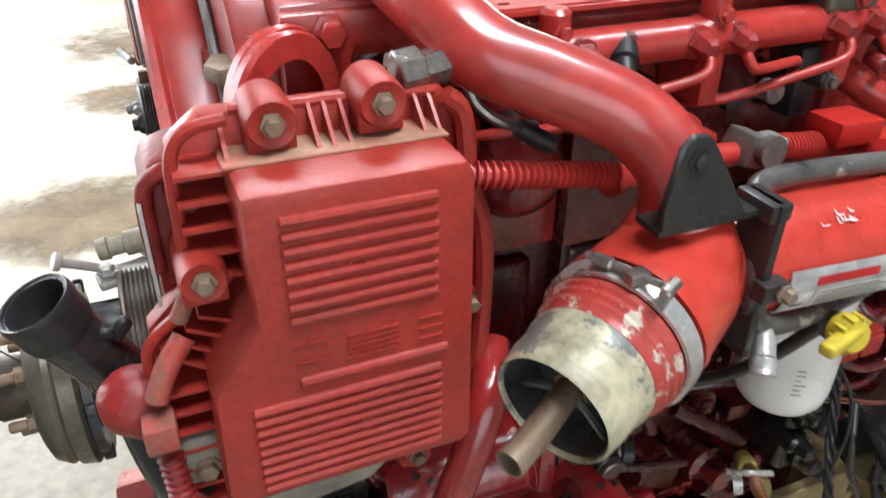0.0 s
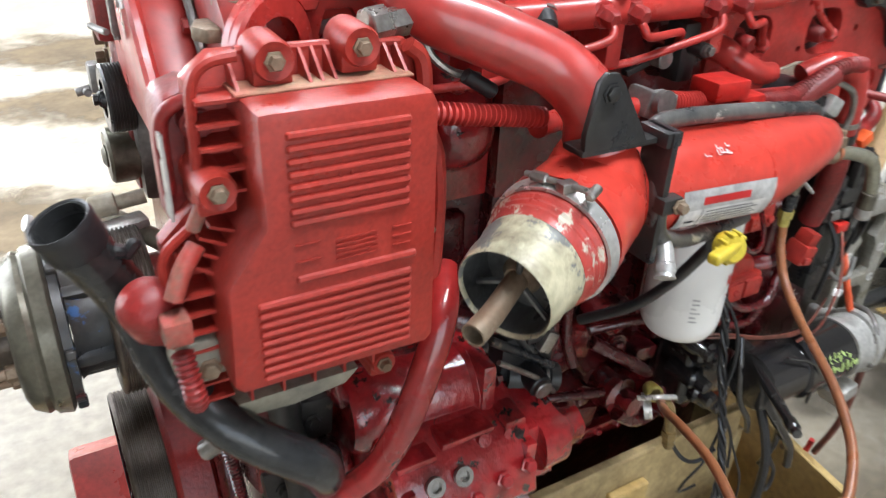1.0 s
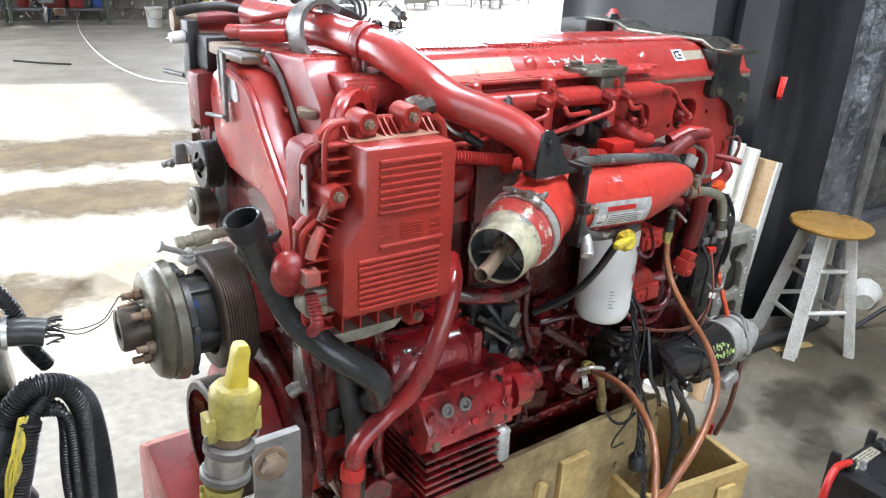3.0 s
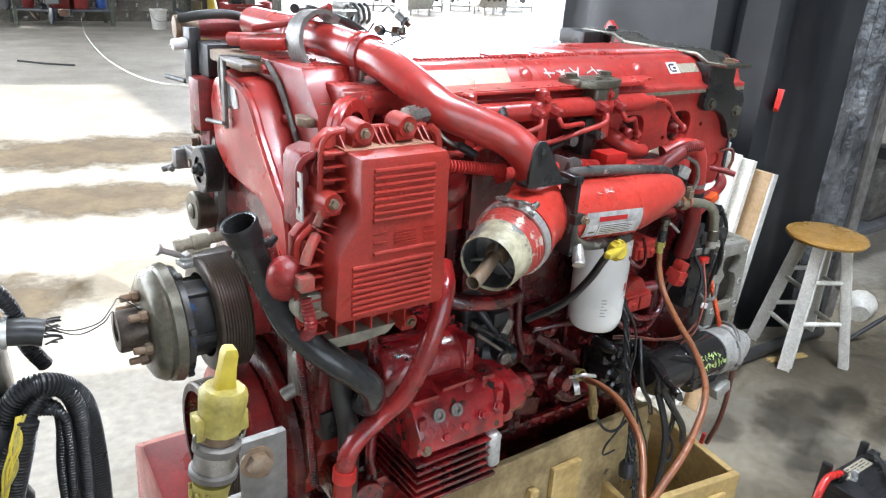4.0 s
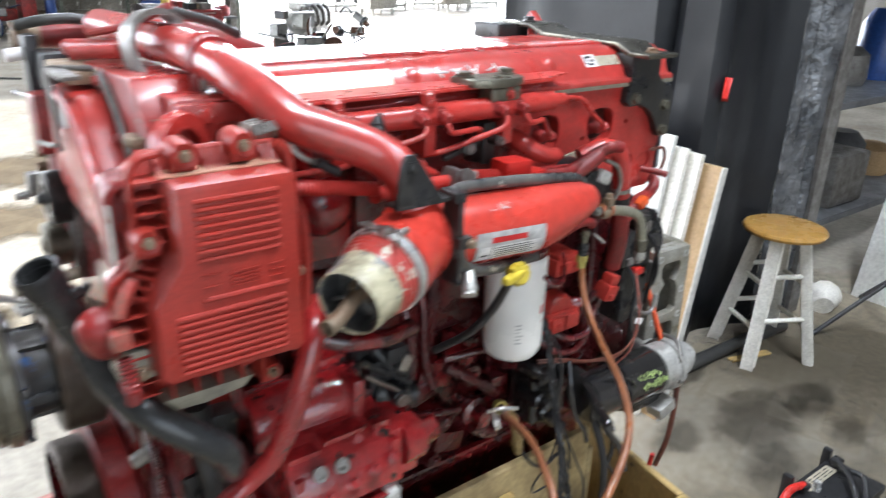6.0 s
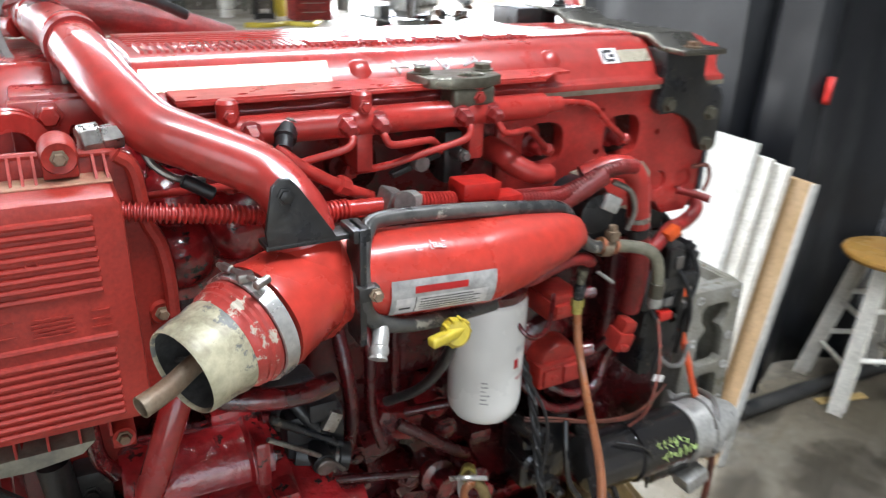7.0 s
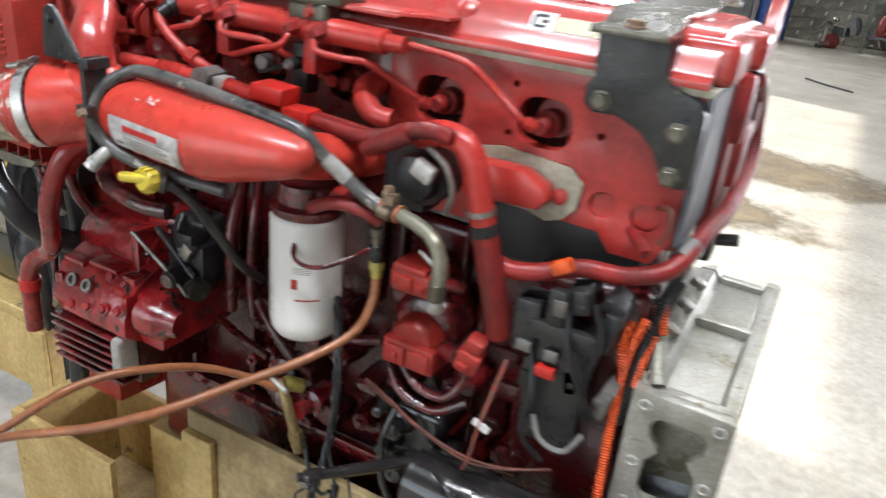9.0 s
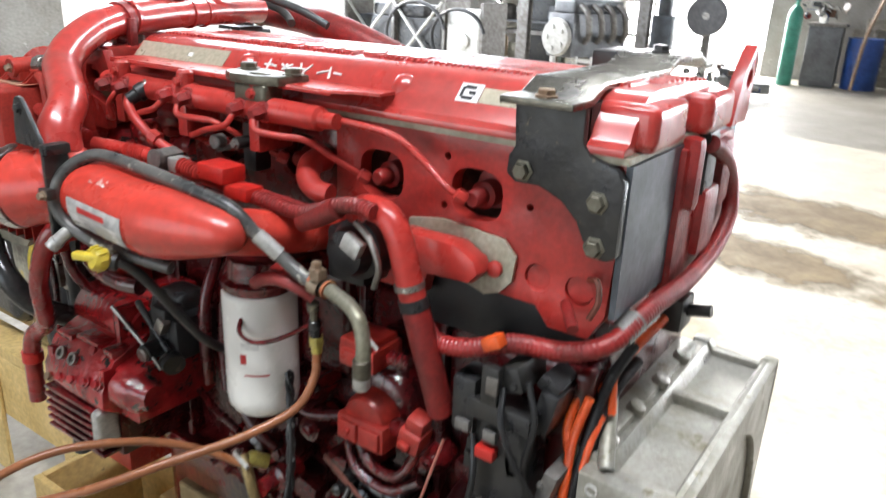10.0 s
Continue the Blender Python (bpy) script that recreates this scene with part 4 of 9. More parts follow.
tube(bm, [(0.060, 0.424, 1.214), (0.056, 0.412, 1.205), (0.051, 0.404, 1.197)], 0.0095, 14, 5)
lathe(bm, (0.051, 0.404, 1.197), (0.044, 0.394, 1.184), [(0, 0.0105), (0.006, 0.0113), (0.01, 0.0095), (0.014, 0.011)], 14)
part("stub_end", bm, ALU, ctube, "bare metal stub")
bm = mesh()
tube(bm, [(0.318, 0.545, 1.158), (0.338, 0.524, 1.170), (0.368, 0.515, 1.186), (0.400, 0.514, 1.193), (0.428, 0.520, 1.187), (0.446, 0.529, 1.176)], 0.0095, 12, 5)
ep("tube_arm", bm, RED_CAST, "crooked red arm under the coolant tube")
bm = mesh()
m = spun((0.376, 0.535, 1.192), 8, 0, 12)
box(bm, (0.366, 0.520, 1.180), (0.387, 0.555, 1.203), 0.003, 2, m)
lathe(bm, (0.3765, 0.521, 1.192), (0.3765, 0.4, 1.192), [(0, 0.0085), (0.004, 0.0085), (0.004, 0.005), (-0.004, 0.0045)], 14)
ep("tapped_lug", bm, RED_CAST)

# spin-on filter
F = (0.297, 0.565)
bm = mesh()
lathe(bm, (*F, 1.143), (*F, 0), [(0, 0.049), (0.004, 0.054), (0.008, 0.0555), (0.172, 0.0555), (0.188, 0.053), (0.199, 0.046), (0.205, 0.034), (0.207, 0.012)], 44)
filt = ep("spin_on_filter", bm, WHITE_PAINT, "white spin-on filter canister", smooth=60)


def wrapped(bm, a0, a1, z0, z1, r):
    n = max(2, int(abs(a1 - a0) / 4))
    rows = [[bm.verts.new((F[0] + r * math.sin(radians(a0 + (a1 - a0) * i / n)), F[1] - r * math.cos(radians(a0 + (a1 - a0) * i / n)), z)) for i in range(n + 1)] for z in (z0, z1)]
    for i in range(n):
        bm.faces.new((rows[0][i], rows[0][i + 1], rows[1][i + 1], rows[1][i]))
    return bm


part("red_square", wrapped(mesh(), 14, 24, 1.037, 1.053, 0.0558), DECAL_RED, filt)
part("red_bar", wrapped(mesh(), 20, 58, 1.018, 1.0205, 0.0558), DECAL_RED, filt)
bm = mesh()
for k in range(4):
    wrapped(bm, 16, 44, 1.062 + k * 0.003, 1.0632 + k * 0.003, 0.0558)
for k in range(6):
    wrapped(bm, -38, -38 + (12, 9, 14, 7, 11, 10)[k], 0.985 + k * 0.007, 0.9875 + k * 0.007, 0.0558)
each("print_bar", bm, DECAL_GREY, filt)
bm = mesh()
lathe(bm, (*F, 1.139), (*F, 2), [(0, 0.050), (0.006, 0.055), (0.016, 0.055), (0.022, 0.046), (0.05, 0.044)], 28)
box(bm, (0.245, 0.56, 1.15), (0.36, 0.74, 1.19), 0.012, 3)
ep("filter_head", bm, RED_OILY_SHADED, "red filter head casting")
bm = mesh()
tube(bm, [(0.31, 0.53, 1.125), (0.318, 0.506, 1.10), (0.335, 0.503, 1.088), (0.36, 0.51, 1.088), (0.385, 0.53, 1.098), (0.41, 0.56, 1.115)], 0.0035, 8, 6)
ep("drain_wire", bm, RED_OILY_SHADED)

# oil filler cap with its black neck
bm = mesh()
lathe(bm, (0.150, 0.418, 1.187), (0.147, 0.400, 1.193), [(0, 0.012), (0.004, 0.0165), (0.016, 0.0175), (0.021, 0.014), (0.022, 0.004)], 22)
box(bm, (0.108, 0.396, 1.188), (0.160, 0.410, 1.200), 0.004, 3, spun((0.148, 0.403, 1.194), 0, -4, 12))
for k in range(10):
    a = k * math.tau / 10
    box(bm, (0.1475 + 0.0168 * math.cos(a) - 0.002, 0.400, 1.1915 + 0.0168 * math.sin(a) - 0.002), (0.1475 + 0.0168 * math.cos(a) + 0.002, 0.412, 1.1915 + 0.0168 * math.sin(a) + 0.002), 0.001)
cap = ep("filler_cap", bm, YELLOW, "bright yellow twist cap")
bm = mesh()
tube(bm, [(0.152, 0.424, 1.184), (0.168, 0.438, 1.176), (0.180, 0.462, 1.145), (0.186, 0.50, 1.085), (0.180, 0.55, 1.02), (0.16, 0.62, 0.96)], lambda f: 0.013 if f < 0.1 else 0.0075, 14, 8)
part("dipstick_neck", bm, RUBBER, cap, "black dipstick neck")

# front gear cover and what turns before it
bm = mesh()
GEAR = [(0.990, 1.405), (0.93, 1.432), (0.82, 1.425), (0.775, 1.385), (0.725, 1.325), (0.672, 1.278), (0.622, 1.248), (0.615, 1.16), (0.605, 1.09), (0.655, 1.09), (0.712, 1.17), (0.735, 1.212), (0.775, 1.234), (0.93, 1.245), (0.99, 1.282), (1.005, 1.36)]
slab(bm, GEAR, "x", -0.345, -0.288, bev=0.014)
ep("gear_cover", bm, RED_PIPE, "smooth red front gear cover")
bm = mesh()
slab(bm, [(0.612, 1.16), (0.60, 1.0), (0.61, 0.86), (0.72, 0.80), (1.05, 0.80), (1.10, 0.95), (1.09, 1.12), (1.03, 1.25), (0.70, 1.24)], "x", -0.318, -0.288, bev=0.008)
ep("lower_gear_cover", bm, RED_GREASY_SHADED, "greasy red lower gear cover, darkened for shade")
bm = mesh()
tube(bm, [(-0.346, 0.90, 1.425), (-0.347, 0.80, 1.405), (-0.347, 0.745, 1.345), (-0.347, 0.69, 1.285), (-0.346, 0.655, 1.24), (-0.345, 0.645, 1.12)], 0.008, 8, 6)
tube(bm, [(-0.346, 0.83, 1.422), (-0.347, 0.775, 1.37), (-0.347, 0.725, 1.31), (-0.346, 0.68, 1.265)], 0.005, 8, 6)
ep("cover_ridge", bm, RED_PIPE)
bm = mesh()
HOUSE = [(1.06, 1.40), (1.0, 1.455), (0.72, 1.465), (0.66, 1.40), (0.655, 1.10), (0.62, 0.85), (0.74, 0.62), (1.06, 0.62), (1.13, 0.9), (1.12, 1.25)]
slab(bm, HOUSE, "x", -0.292, -0.20, bev=0.006)
box(bm, (-0.30, 0.58, 1.15), (-0.20, 0.68, 1.36), 0.01)
ep("gear_housing", bm, RED, "red gear housing")
bm = mesh()
tube(bm, [(-0.297, 0.84, 1.455), (-0.297, 0.79, 1.425), (-0.297, 0.735, 1.36), (-0.297, 0.69, 1.315), (-0.297, 0.662, 1.28)], 0.005, 8, 6)
ep("joint_sealant", bm, DULL_STEEL, "grey sealant squeezed from the joint")
for y, z in ((0.765, 1.372), (0.73, 1.30), (0.845, 1.44), (0.70, 1.245)):
    bm = mesh()
    hexbolt(bm, (-0.296, y - 0.005, z + 0.005), (-1, 0, 0), 0.008, 0.01)
    ep("cover_bolt", bm, RED)
bm = mesh()
slab(bm, [(0.926, 1.410), (0.902, 1.415), (0.885, 1.411), (0.866, 1.416), (0.855, 1.398), (0.850, 1.379), (0.868, 1.374), (0.880, 1.381), (0.896, 1.370), (0.914, 1.388)], "x", -0.3475, -0.3455)
ep("torn_sticker", bm, DECAL_WHITE, "torn white sticker")
# bent strap hook and sill above
bm = mesh()
tube(bm, [(-0.352, 0.895, 1.335), (-0.354, 0.905, 1.40), (-0.354, 0.91, 1.448), (-0.345, 0.90, 1.458), (-0.30, 0.86, 1.460)], 0.004, 8, 6)
box(bm, (-0.357, 0.888, 1.34), (-0.350, 0.902, 1.458), 0.002)
box(bm, (-0.357, 0.80, 1.453), (-0.330, 0.90, 1.459), 0.002)
rod(bm, (-0.375, 0.93, 1.345), (-0.365, 0.87, 1.350), 0.004, seg=8)
ep("strap_hook", bm, DULL_STEEL, "bent grey strap")
bm = mesh()
box(bm, (-0.335, 0.86, 1.436), (-0.25, 1.02, 1.456), 0.006)
ep("housing_top", bm, RUSTY, "dirty tan housing ledge")

# pulleys
def pulley(name, c, r, width, mat, label, grooves=8, hub=0.45):
    bm = mesh()
    prof = [(0.0, r * 0.55), (0.0, r * 0.93), (0.003, r)]
    g = width / grooves
    for k in range(grooves):
        prof += [(0.003 + g * k + g * 0.25, r), (0.003 + g * k + g * 0.5, r * 0.965), (0.003 + g * k + g * 0.75, r * 0.965), (0.003 + g * (k + 1), r)]
    prof += [(width + 0.004, r * 0.9)]
    lathe(bm, c, (c[0] + 1, c[1], c[2]), prof, 40, False)
    lathe(bm, c, (c[0] + 1, c[1], c[2]), [(0.004, r * 0.94), (0.010, r * 0.84), (0.010, r * 0.50), (0.004, r * 0.46), (0.004, r * 0.30), (-0.004, r * 0.27), (-0.004, 0.001)], 32, False)
    hexbolt(bm, (c[0] - 0.004, c[1], c[2]), (-1, 0, 0), r * 0.17, 0.008)
    return ep(name, bm, mat, label)


pulley("belt_pulley", (-0.366, 1.022, 1.228), 0.046, 0.03, BLACK_STEEL, "small black ribbed belt pulley")
bm = mesh()
lathe(bm, (-0.372, 1.060, 1.133), (0, 1.060, 1.133), [(0, 0.020), (0.0, 0.036), (0.004, 0.040), (0.045, 0.040), (0.05, 0.034)], 28)
lathe(bm, (-0.378, 1.060, 1.133), (0, 1.060, 1.133), [(0, 0.010), (0.004, 0.016), (0.008, 0.016)], 16)
ep("idler_pulley", bm, OLIVE_IRON, "smooth brown idler pulley")
bm = mesh()
box(bm, (-0.36, 1.0, 1.215), (-0.34, 1.15, 1.245), 0.006)
box(bm, (-0.38, 1.13, 1.195), (-0.345, 1.16, 1.24), 0.006)
rod(bm, (-0.40, 1.165, 1.19), (-0.35, 1.165, 1.20), 0.007)
rod(bm, (-0.385, 1.20, 1.185), (-0.385, 1.14, 1.195), 0.006)
box(bm, (-0.35, 0.97, 1.08), (-0.29, 1.06, 1.30), 0.012)
ep("tensioner", bm, DULL_STEEL, "grey belt tensioner arm").location = (0.015, 0.045, -0.008)
bm = mesh()
for y, z, r in ((1.06, 1.30, 0.011), (1.075, 1.27, 0.009), (1.10, 1.22, 0.009), (1.04, 1.345, 0.008)):
    hexbolt(bm, (-0.345, y, z), (-1, 0, 0), r, 0.014)
each("front_stud", bm, RUSTY, engine)
bm = mesh()
lathe(bm, (-0.446, 0.935, 1.112), (-0.36, 0.930, 1.122), [(0, 0.008), (0, 0.013), (0.012, 0.014), (0.014, 0.011), (0.030, 0.011), (0.032, 0.015), (0.062, 0.015), (0.064, 0.010), (0.10, 0.010)], 18)
rod(bm, (-0.40, 0.99, 1.085), (-0.33, 0.87, 1.07), 0.013)
wf = ep("water_fitting", bm, GASKET, "tarnished brass fittings")
bm = mesh()
box(bm, (-0.452, 0.885, 1.092), (-0.352, 0.918, 1.104), 0.004, 2, spun((-0.40, 0.90, 1.098), 0, -4, 10))
hexbolt(bm, (-0.438, 0.893, 1.104), (0, 0, 1), 0.009, 0.009)
rod(bm, (-0.486, 0.893, 1.130), (-0.445, 0.900, 1.108), 0.0055, seg=10)
rod(bm, (-0.490, 0.892, 1.132), (-0.483, 0.8935, 1.1285), 0.011, seg=14)
part("steel_plate", bm, ALU, wf, "pale bare steel plate and bolt")

# fan hub
HY, HZ = 0.858, 1.008
bm = mesh()
lathe(bm, (-0.505, HY, HZ), (0, HY, HZ), [(-0.016, 0.03), (-0.016, 0.080), (-0.010, 0.093), (0.004, 0.101), (0.010, 0.099), (0.014, 0.104), (0.030, 0.107), (0.034, 0.101), (0.035, 0.06)], 48)
hub = ep("fan_hub", bm, OLIVE_IRON, "worn greenish cast fan hub")
bm = mesh()
lathe(bm, (-0.566, HY, HZ), (0, HY, HZ), [(0.02, 0.004), (0.02, 0.014), (0.0, 0.017), (0.0, 0.034), (0.004, 0.037), (0.045, 0.037), (0.062, 0.040)], 28, False)
for k in range(3):
    a = radians(20 + 120 * k)
    lathe(bm, (-0.54, HY + 0.012 * math.cos(a), HZ + 0.012 * math.sin(a)), (-1, HY, HZ), [(0, 0.004), (0.004, 0.004)], 8)
part("hub_nose", bm, BROWN_IRON, hub, "oily brown hub nose")
for k in range(6):
    a = radians(15 + 60 * k)
    p = (-0.508, HY + 0.056 * math.cos(a), HZ + 0.056 * math.sin(a))
    bm = mesh()
    rod(bm, p, (-0.552, p[1], p[2]), 0.0065, seg=10)
    rod(bm, (-0.534, p[1], p[2]), (-0.521, p[1], p[2]), 0.0105, seg=6)
    part("hub_stud", bm, RUSTY, hub)
bm = mesh()
lathe(bm, (-0.458, HY, HZ), (0, HY, HZ), [(0, 0.072), (0.01, 0.066), (0.05, 0.064), (0.07, 0.068)], 32)
for k in range(5):
    a = radians(72 * k + 10)
    box(bm, (-0.46, HY - 0.075, HZ - 0.008), (-0.40, HY - 0.04, HZ + 0.008), 0.004, 2, spun((-0.43, HY, HZ), math.degrees(a), 0, 0))
for k in range(6):
    a = radians(60 * k - 42)
    q = Matrix.Rotation(a, 4, "X")
    box(bm, (-0.470, HY - 0.006, HZ + 0.088), (-0.458, HY + 0.006, HZ + 0.106), 0.002, 1, Matrix.Translation((0, HY, HZ)) @ q @ Matrix.Translation((0, -HY, -HZ)))
lathe(bm, (-0.470, HY, HZ), (0, HY, HZ), [(0, 0.05), (0, 0.099), (0.010, 0.099), (0.011, 0.06)], 40)
part("hub_core", bm, BLUED_STEEL, hub, "dark hub core with blue smear")
bm = mesh()
prof = [(0.0, 0.078), (0.0, 0.100), (0.004, 0.105)]
for k in range(10):
    s = 0.006 + 0.0052 * k
    prof += [(s, 0.1055), (s + 0.0013, 0.1025), (s + 0.0028, 0.1025), (s + 0.004, 0.1055)]
prof += [(0.060, 0.103), (0.060, 0.078), (0.02, 0.078)]
lathe(bm, (-0.418, HY, HZ), (0, HY, HZ), prof + [(0.0, 0.078)], 56, False)
part("grooved_pulley", bm, BROWN_IRON, hub, "brown grooved fan pulley")
bm = mesh()
box(bm, (-0.37, 0.81, 0.96), (-0.28, 0.91, 1.06), 0.02)
part("bearing_neck", bm, RED_CAST, hub)
hub.location = (-0.011, -0.008, 0)

# crank damper and pulley
CY, CZ = 0.846, 0.728
bm = mesh()
lathe(bm, (-0.395, CY, CZ), (0, CY, CZ), [(0, 0.05), (0.0, 0.150), (0.006, 0.158), (0.045, 0.160), (0.052, 0.15), (0.054, 0.08)], 56)
damp = ep("vibration_damper", bm, RED_CAST, "round dull red vibration damper")
bm = mesh()
lathe(bm, (-0.345, CY, CZ + 0.01), (0, CY, CZ + 0.01), [(0, 0.10), (0, 0.198), (0.004, 0.205), (0.020, 0.205), (0.024, 0.198), (0.024, 0.10)], 64)
part("damper_backing", bm, RED_GREASY_SHADED, damp, "large dull maroon disc")
bm = mesh()
prof = [(0.0, 0.11), (0.0, 0.124), (0.004, 0.128)]
for k in range(9):
    s = 0.006 + 0.005 * k
    prof += [(s, 0.128), (s + 0.0013, 0.125), (s + 0.0026, 0.125), (s + 0.0038, 0.128)]
prof += [(0.056, 0.126), (0.056, 0.10), (0.03, 0.10), (0.03, 0.05), (0.03, 0.001)]
lathe(bm, (-0.445, CY, CZ), (0, CY, CZ), prof, 56, False)
part("crank_pulley", bm, BROWN_IRON, damp, "dull brown grooved crank pulley")
bm = mesh()
lathe(bm, (-0.4435, CY, CZ), (0, CY, CZ), [(0.0, 0.1215), (0.001, 0.1215), (0.026, 0.098), (0.028, 0.03)], 48, False)
part("pulley_dish", bm, RED_WELL_SHADED, damp, "dark red inside of the pulley")
# mounting plate out to the side
bm = mesh()
slab(bm, [(0.70, 0.44), (1.12, 0.40), (1.10, 0.60), (1.02, 0.645), (0.70, 0.56)], "x", -0.52, -0.34, bev=0.01)
ep("front_mount", bm, RED, "red front mounting block")
bm = mesh()
box(bm, (-0.355, 0.60, 0.95), (-0.345, 0.645, 1.07), 0.002)
rod(bm, (-0.37, 0.63, 0.94), (-0.34, 0.62, 0.96), 0.012)
ep("small_strap", bm, STEEL, "thin steel strap")

# black hose running down behind the big one
bm = mesh()
tube(bm, [(-0.285, 0.60, 1.02), (-0.278, 0.60, 0.94), (-0.272, 0.58, 0.86), (-0.28, 0.57, 0.74), (-0.29, 0.57, 0.60)], 0.019, 14, 8)
ep("black_hose", bm, RUBBER, "black hose behind the pipes")
for x, y, z in ((-0.30, 0.59, 1.03), (-0.27, 0.60, 0.93), (-0.25, 0.60, 0.80), (-0.31, 0.60, 0.84)):
    bm = mesh()
    box(bm, (x, y, z), (x + 0.045, y + 0.04, z + 0.06), 0.008, 2, spun((x, y, z), 0, (x * 97 + z * 53) % 40 - 20, 0))
    hexbolt(bm, (x + 0.02, y, z + 0.03), (0, -1, 0), 0.008, 0.008)
    ep("black_bracket", bm, BLACK_STEEL)

# black coolant hose
HOSE = [(-0.459, 0.563, 1.282), (-0.445, 0.568, 1.250), (-0.418, 0.580, 1.185), (-0.397, 0.538, 1.122), (-0.357, 0.494, 1.078), (-0.294, 0.480, 1.020), (-0.269, 0.518, 0.957), (-0.240, 0.600, 0.906)]
bm = mesh()
tube(bm, HOSE, lambda f: 0.0242 if f < 0.08 else (0.0236 if f < 0.16 else (0.0228 if f < 0.3 else 0.0215)), 22, 8, bore=0.92)
blk = ep("coolant_hose", bm, RUBBER_WORN_SHEEN, "scuffed black coolant hose with painted pale sheen and an open collar", smooth=60)
bm = mesh()
lathe(bm, (-0.4596, 0.5626, 1.2835), (-0.446, 0.566, 1.250), [(0.012, 0.0226), (0.0, 0.0240), (-0.001, 0.0259), (0.003, 0.0270), (0.008, 0.0267), (0.013, 0.0256), (0.022, 0.0262), (0.03, 0.0246)], 28, False)
box(bm, (-0.428, 0.556, 1.243), (-0.414, 0.569, 1.253), 0.003, 1, spun((-0.42, 0.562, 1.248), 0, 25, 0))
box(bm, (-0.417, 0.558, 1.238), (-0.406, 0.566, 1.258), 0.003, 1, spun((-0.411, 0.562, 1.248), 0, 40, 0))
box(bm, (-0.462, 0.578, 1.222), (-0.452, 0.588, 1.234), 0.003)
part("collar", bm, BLACK, blk, "black plastic collar")

# lower red coolant pipe
bm = mesh()
tube(bm, [(-0.122, 0.540, 1.165), (-0.148, 0.495, 1.138), (-0.185, 0.482, 1.05), (-0.214, 0.497, 0.968), (-0.250, 0.512, 0.927), (-0.298, 0.511, 0.894), (-0.316, 0.510, 0.850), (-0.322, 0.510, 0.74)], 0.0165, 18, 8)
low = ep("lower_coolant_pipe", bm, RED_HOSE, "bent red coolant pipe", smooth=60)
bm = mesh()
lathe(bm, (-0.316, 0.510, 0.852), (-0.322, 0.510, 0.74), [(0, 0.0168), (0.0, 0.0200), (0.022, 0.0200), (0.024, 0.0168)], 22, False)
part("pipe_collar", bm, RED_BRIGHT, low)
bm = mesh()
tube(bm, [(-0.372, 0.525, 1.135), (-0.364, 0.575, 1.085), (-0.352, 0.592, 0.99), (-0.342, 0.585, 0.88), (-0.338, 0.575, 0.78)], 0.0065, 10, 8, wave=0.002, pitch=0.005)
ep("ribbed_conduit", bm, RED_OILY_SHADED, "red splashed ribbed conduit")
# bare casting ear under the breather cover
bm = mesh()
lathe(bm, (-0.378, 0.530, 1.160), (-0.378, 0.40, 1.160), [(0, 0.024), (0.024, 0.024), (0.028, 0.021), (0.029, 0.010)], 26)
box(bm, (-0.376, 0.506, 1.138), (-0.335, 0.530, 1.172), 0.006, 2)
rough_up(bm, 0.002, 30)
ear = ep("casting_ear", bm, TAN_ALU, "bare tan casting ear with red overspray")
bm = mesh()
hexbolt(bm, (-0.373, 0.502, 1.152), (0, -1, 0), 0.008, 0.008)
part("bolt", bm, RUSTY, ear)

# fuel rail, its saddles, nuts and injector lines
RY, RZ = 0.603, 1.396
bm = mesh()
lathe(bm, (-0.10, RY, RZ), (1, RY, RZ), [(0, 0.012), (0.004, 0.018), (0.20, 0.018), (0.204, 0.0205), (0.225, 0.0205), (0.229, 0.018), (0.36, 0.018), (0.364, 0.0205), (0.385, 0.0205), (0.389, 0.018), (0.49, 0.017), (0.494, 0.012), (0.52, 0.011)], 22)
rail = ep("fuel_rail", bm, RED_PIPE, "red fuel rail tube")
for x in (-0.048, 0.114, 0.275):
    bm = mesh()
    lathe(bm, (x, RY - 0.004, 1.435), (x, RY - 0.004, 0), [(0, 0.009), (0.004, 0.013), (0.02, 0.013), (0.032, 0.011), (0.06, 0.012), (0.085, 0.010)], 16)
    box(bm, (x - 0.011, RY - 0.016, 1.335), (x + 0.011, RY + 0.05, 1.40), 0.004)
    hexbolt(bm, (x, RY - 0.017, 1.418), (0, -1, 0), 0.0065, 0.006)
    part("saddle", bm, RED, rail)
for x in (-0.072, -0.026, 0.090, 0.132, 0.250, 0.295):
    bm = mesh()
    lathe(bm, (x, RY - 0.008, RZ + 0.002), (x - 0.002, RY - 0.2, RZ - 0.03), [(0, 0.012), (0.012, 0.0125), (0.014, 0.0105), (0.026, 0.0105), (0.03, 0.007)], 6)
    lathe(bm, (x, RY, RZ), (x, RY - 0.2, RZ), [(0, 0.015), (0.016, 0.015), (0.018, 0.011)], 16)
    part("union_nut", bm, RED_CAST, rail)
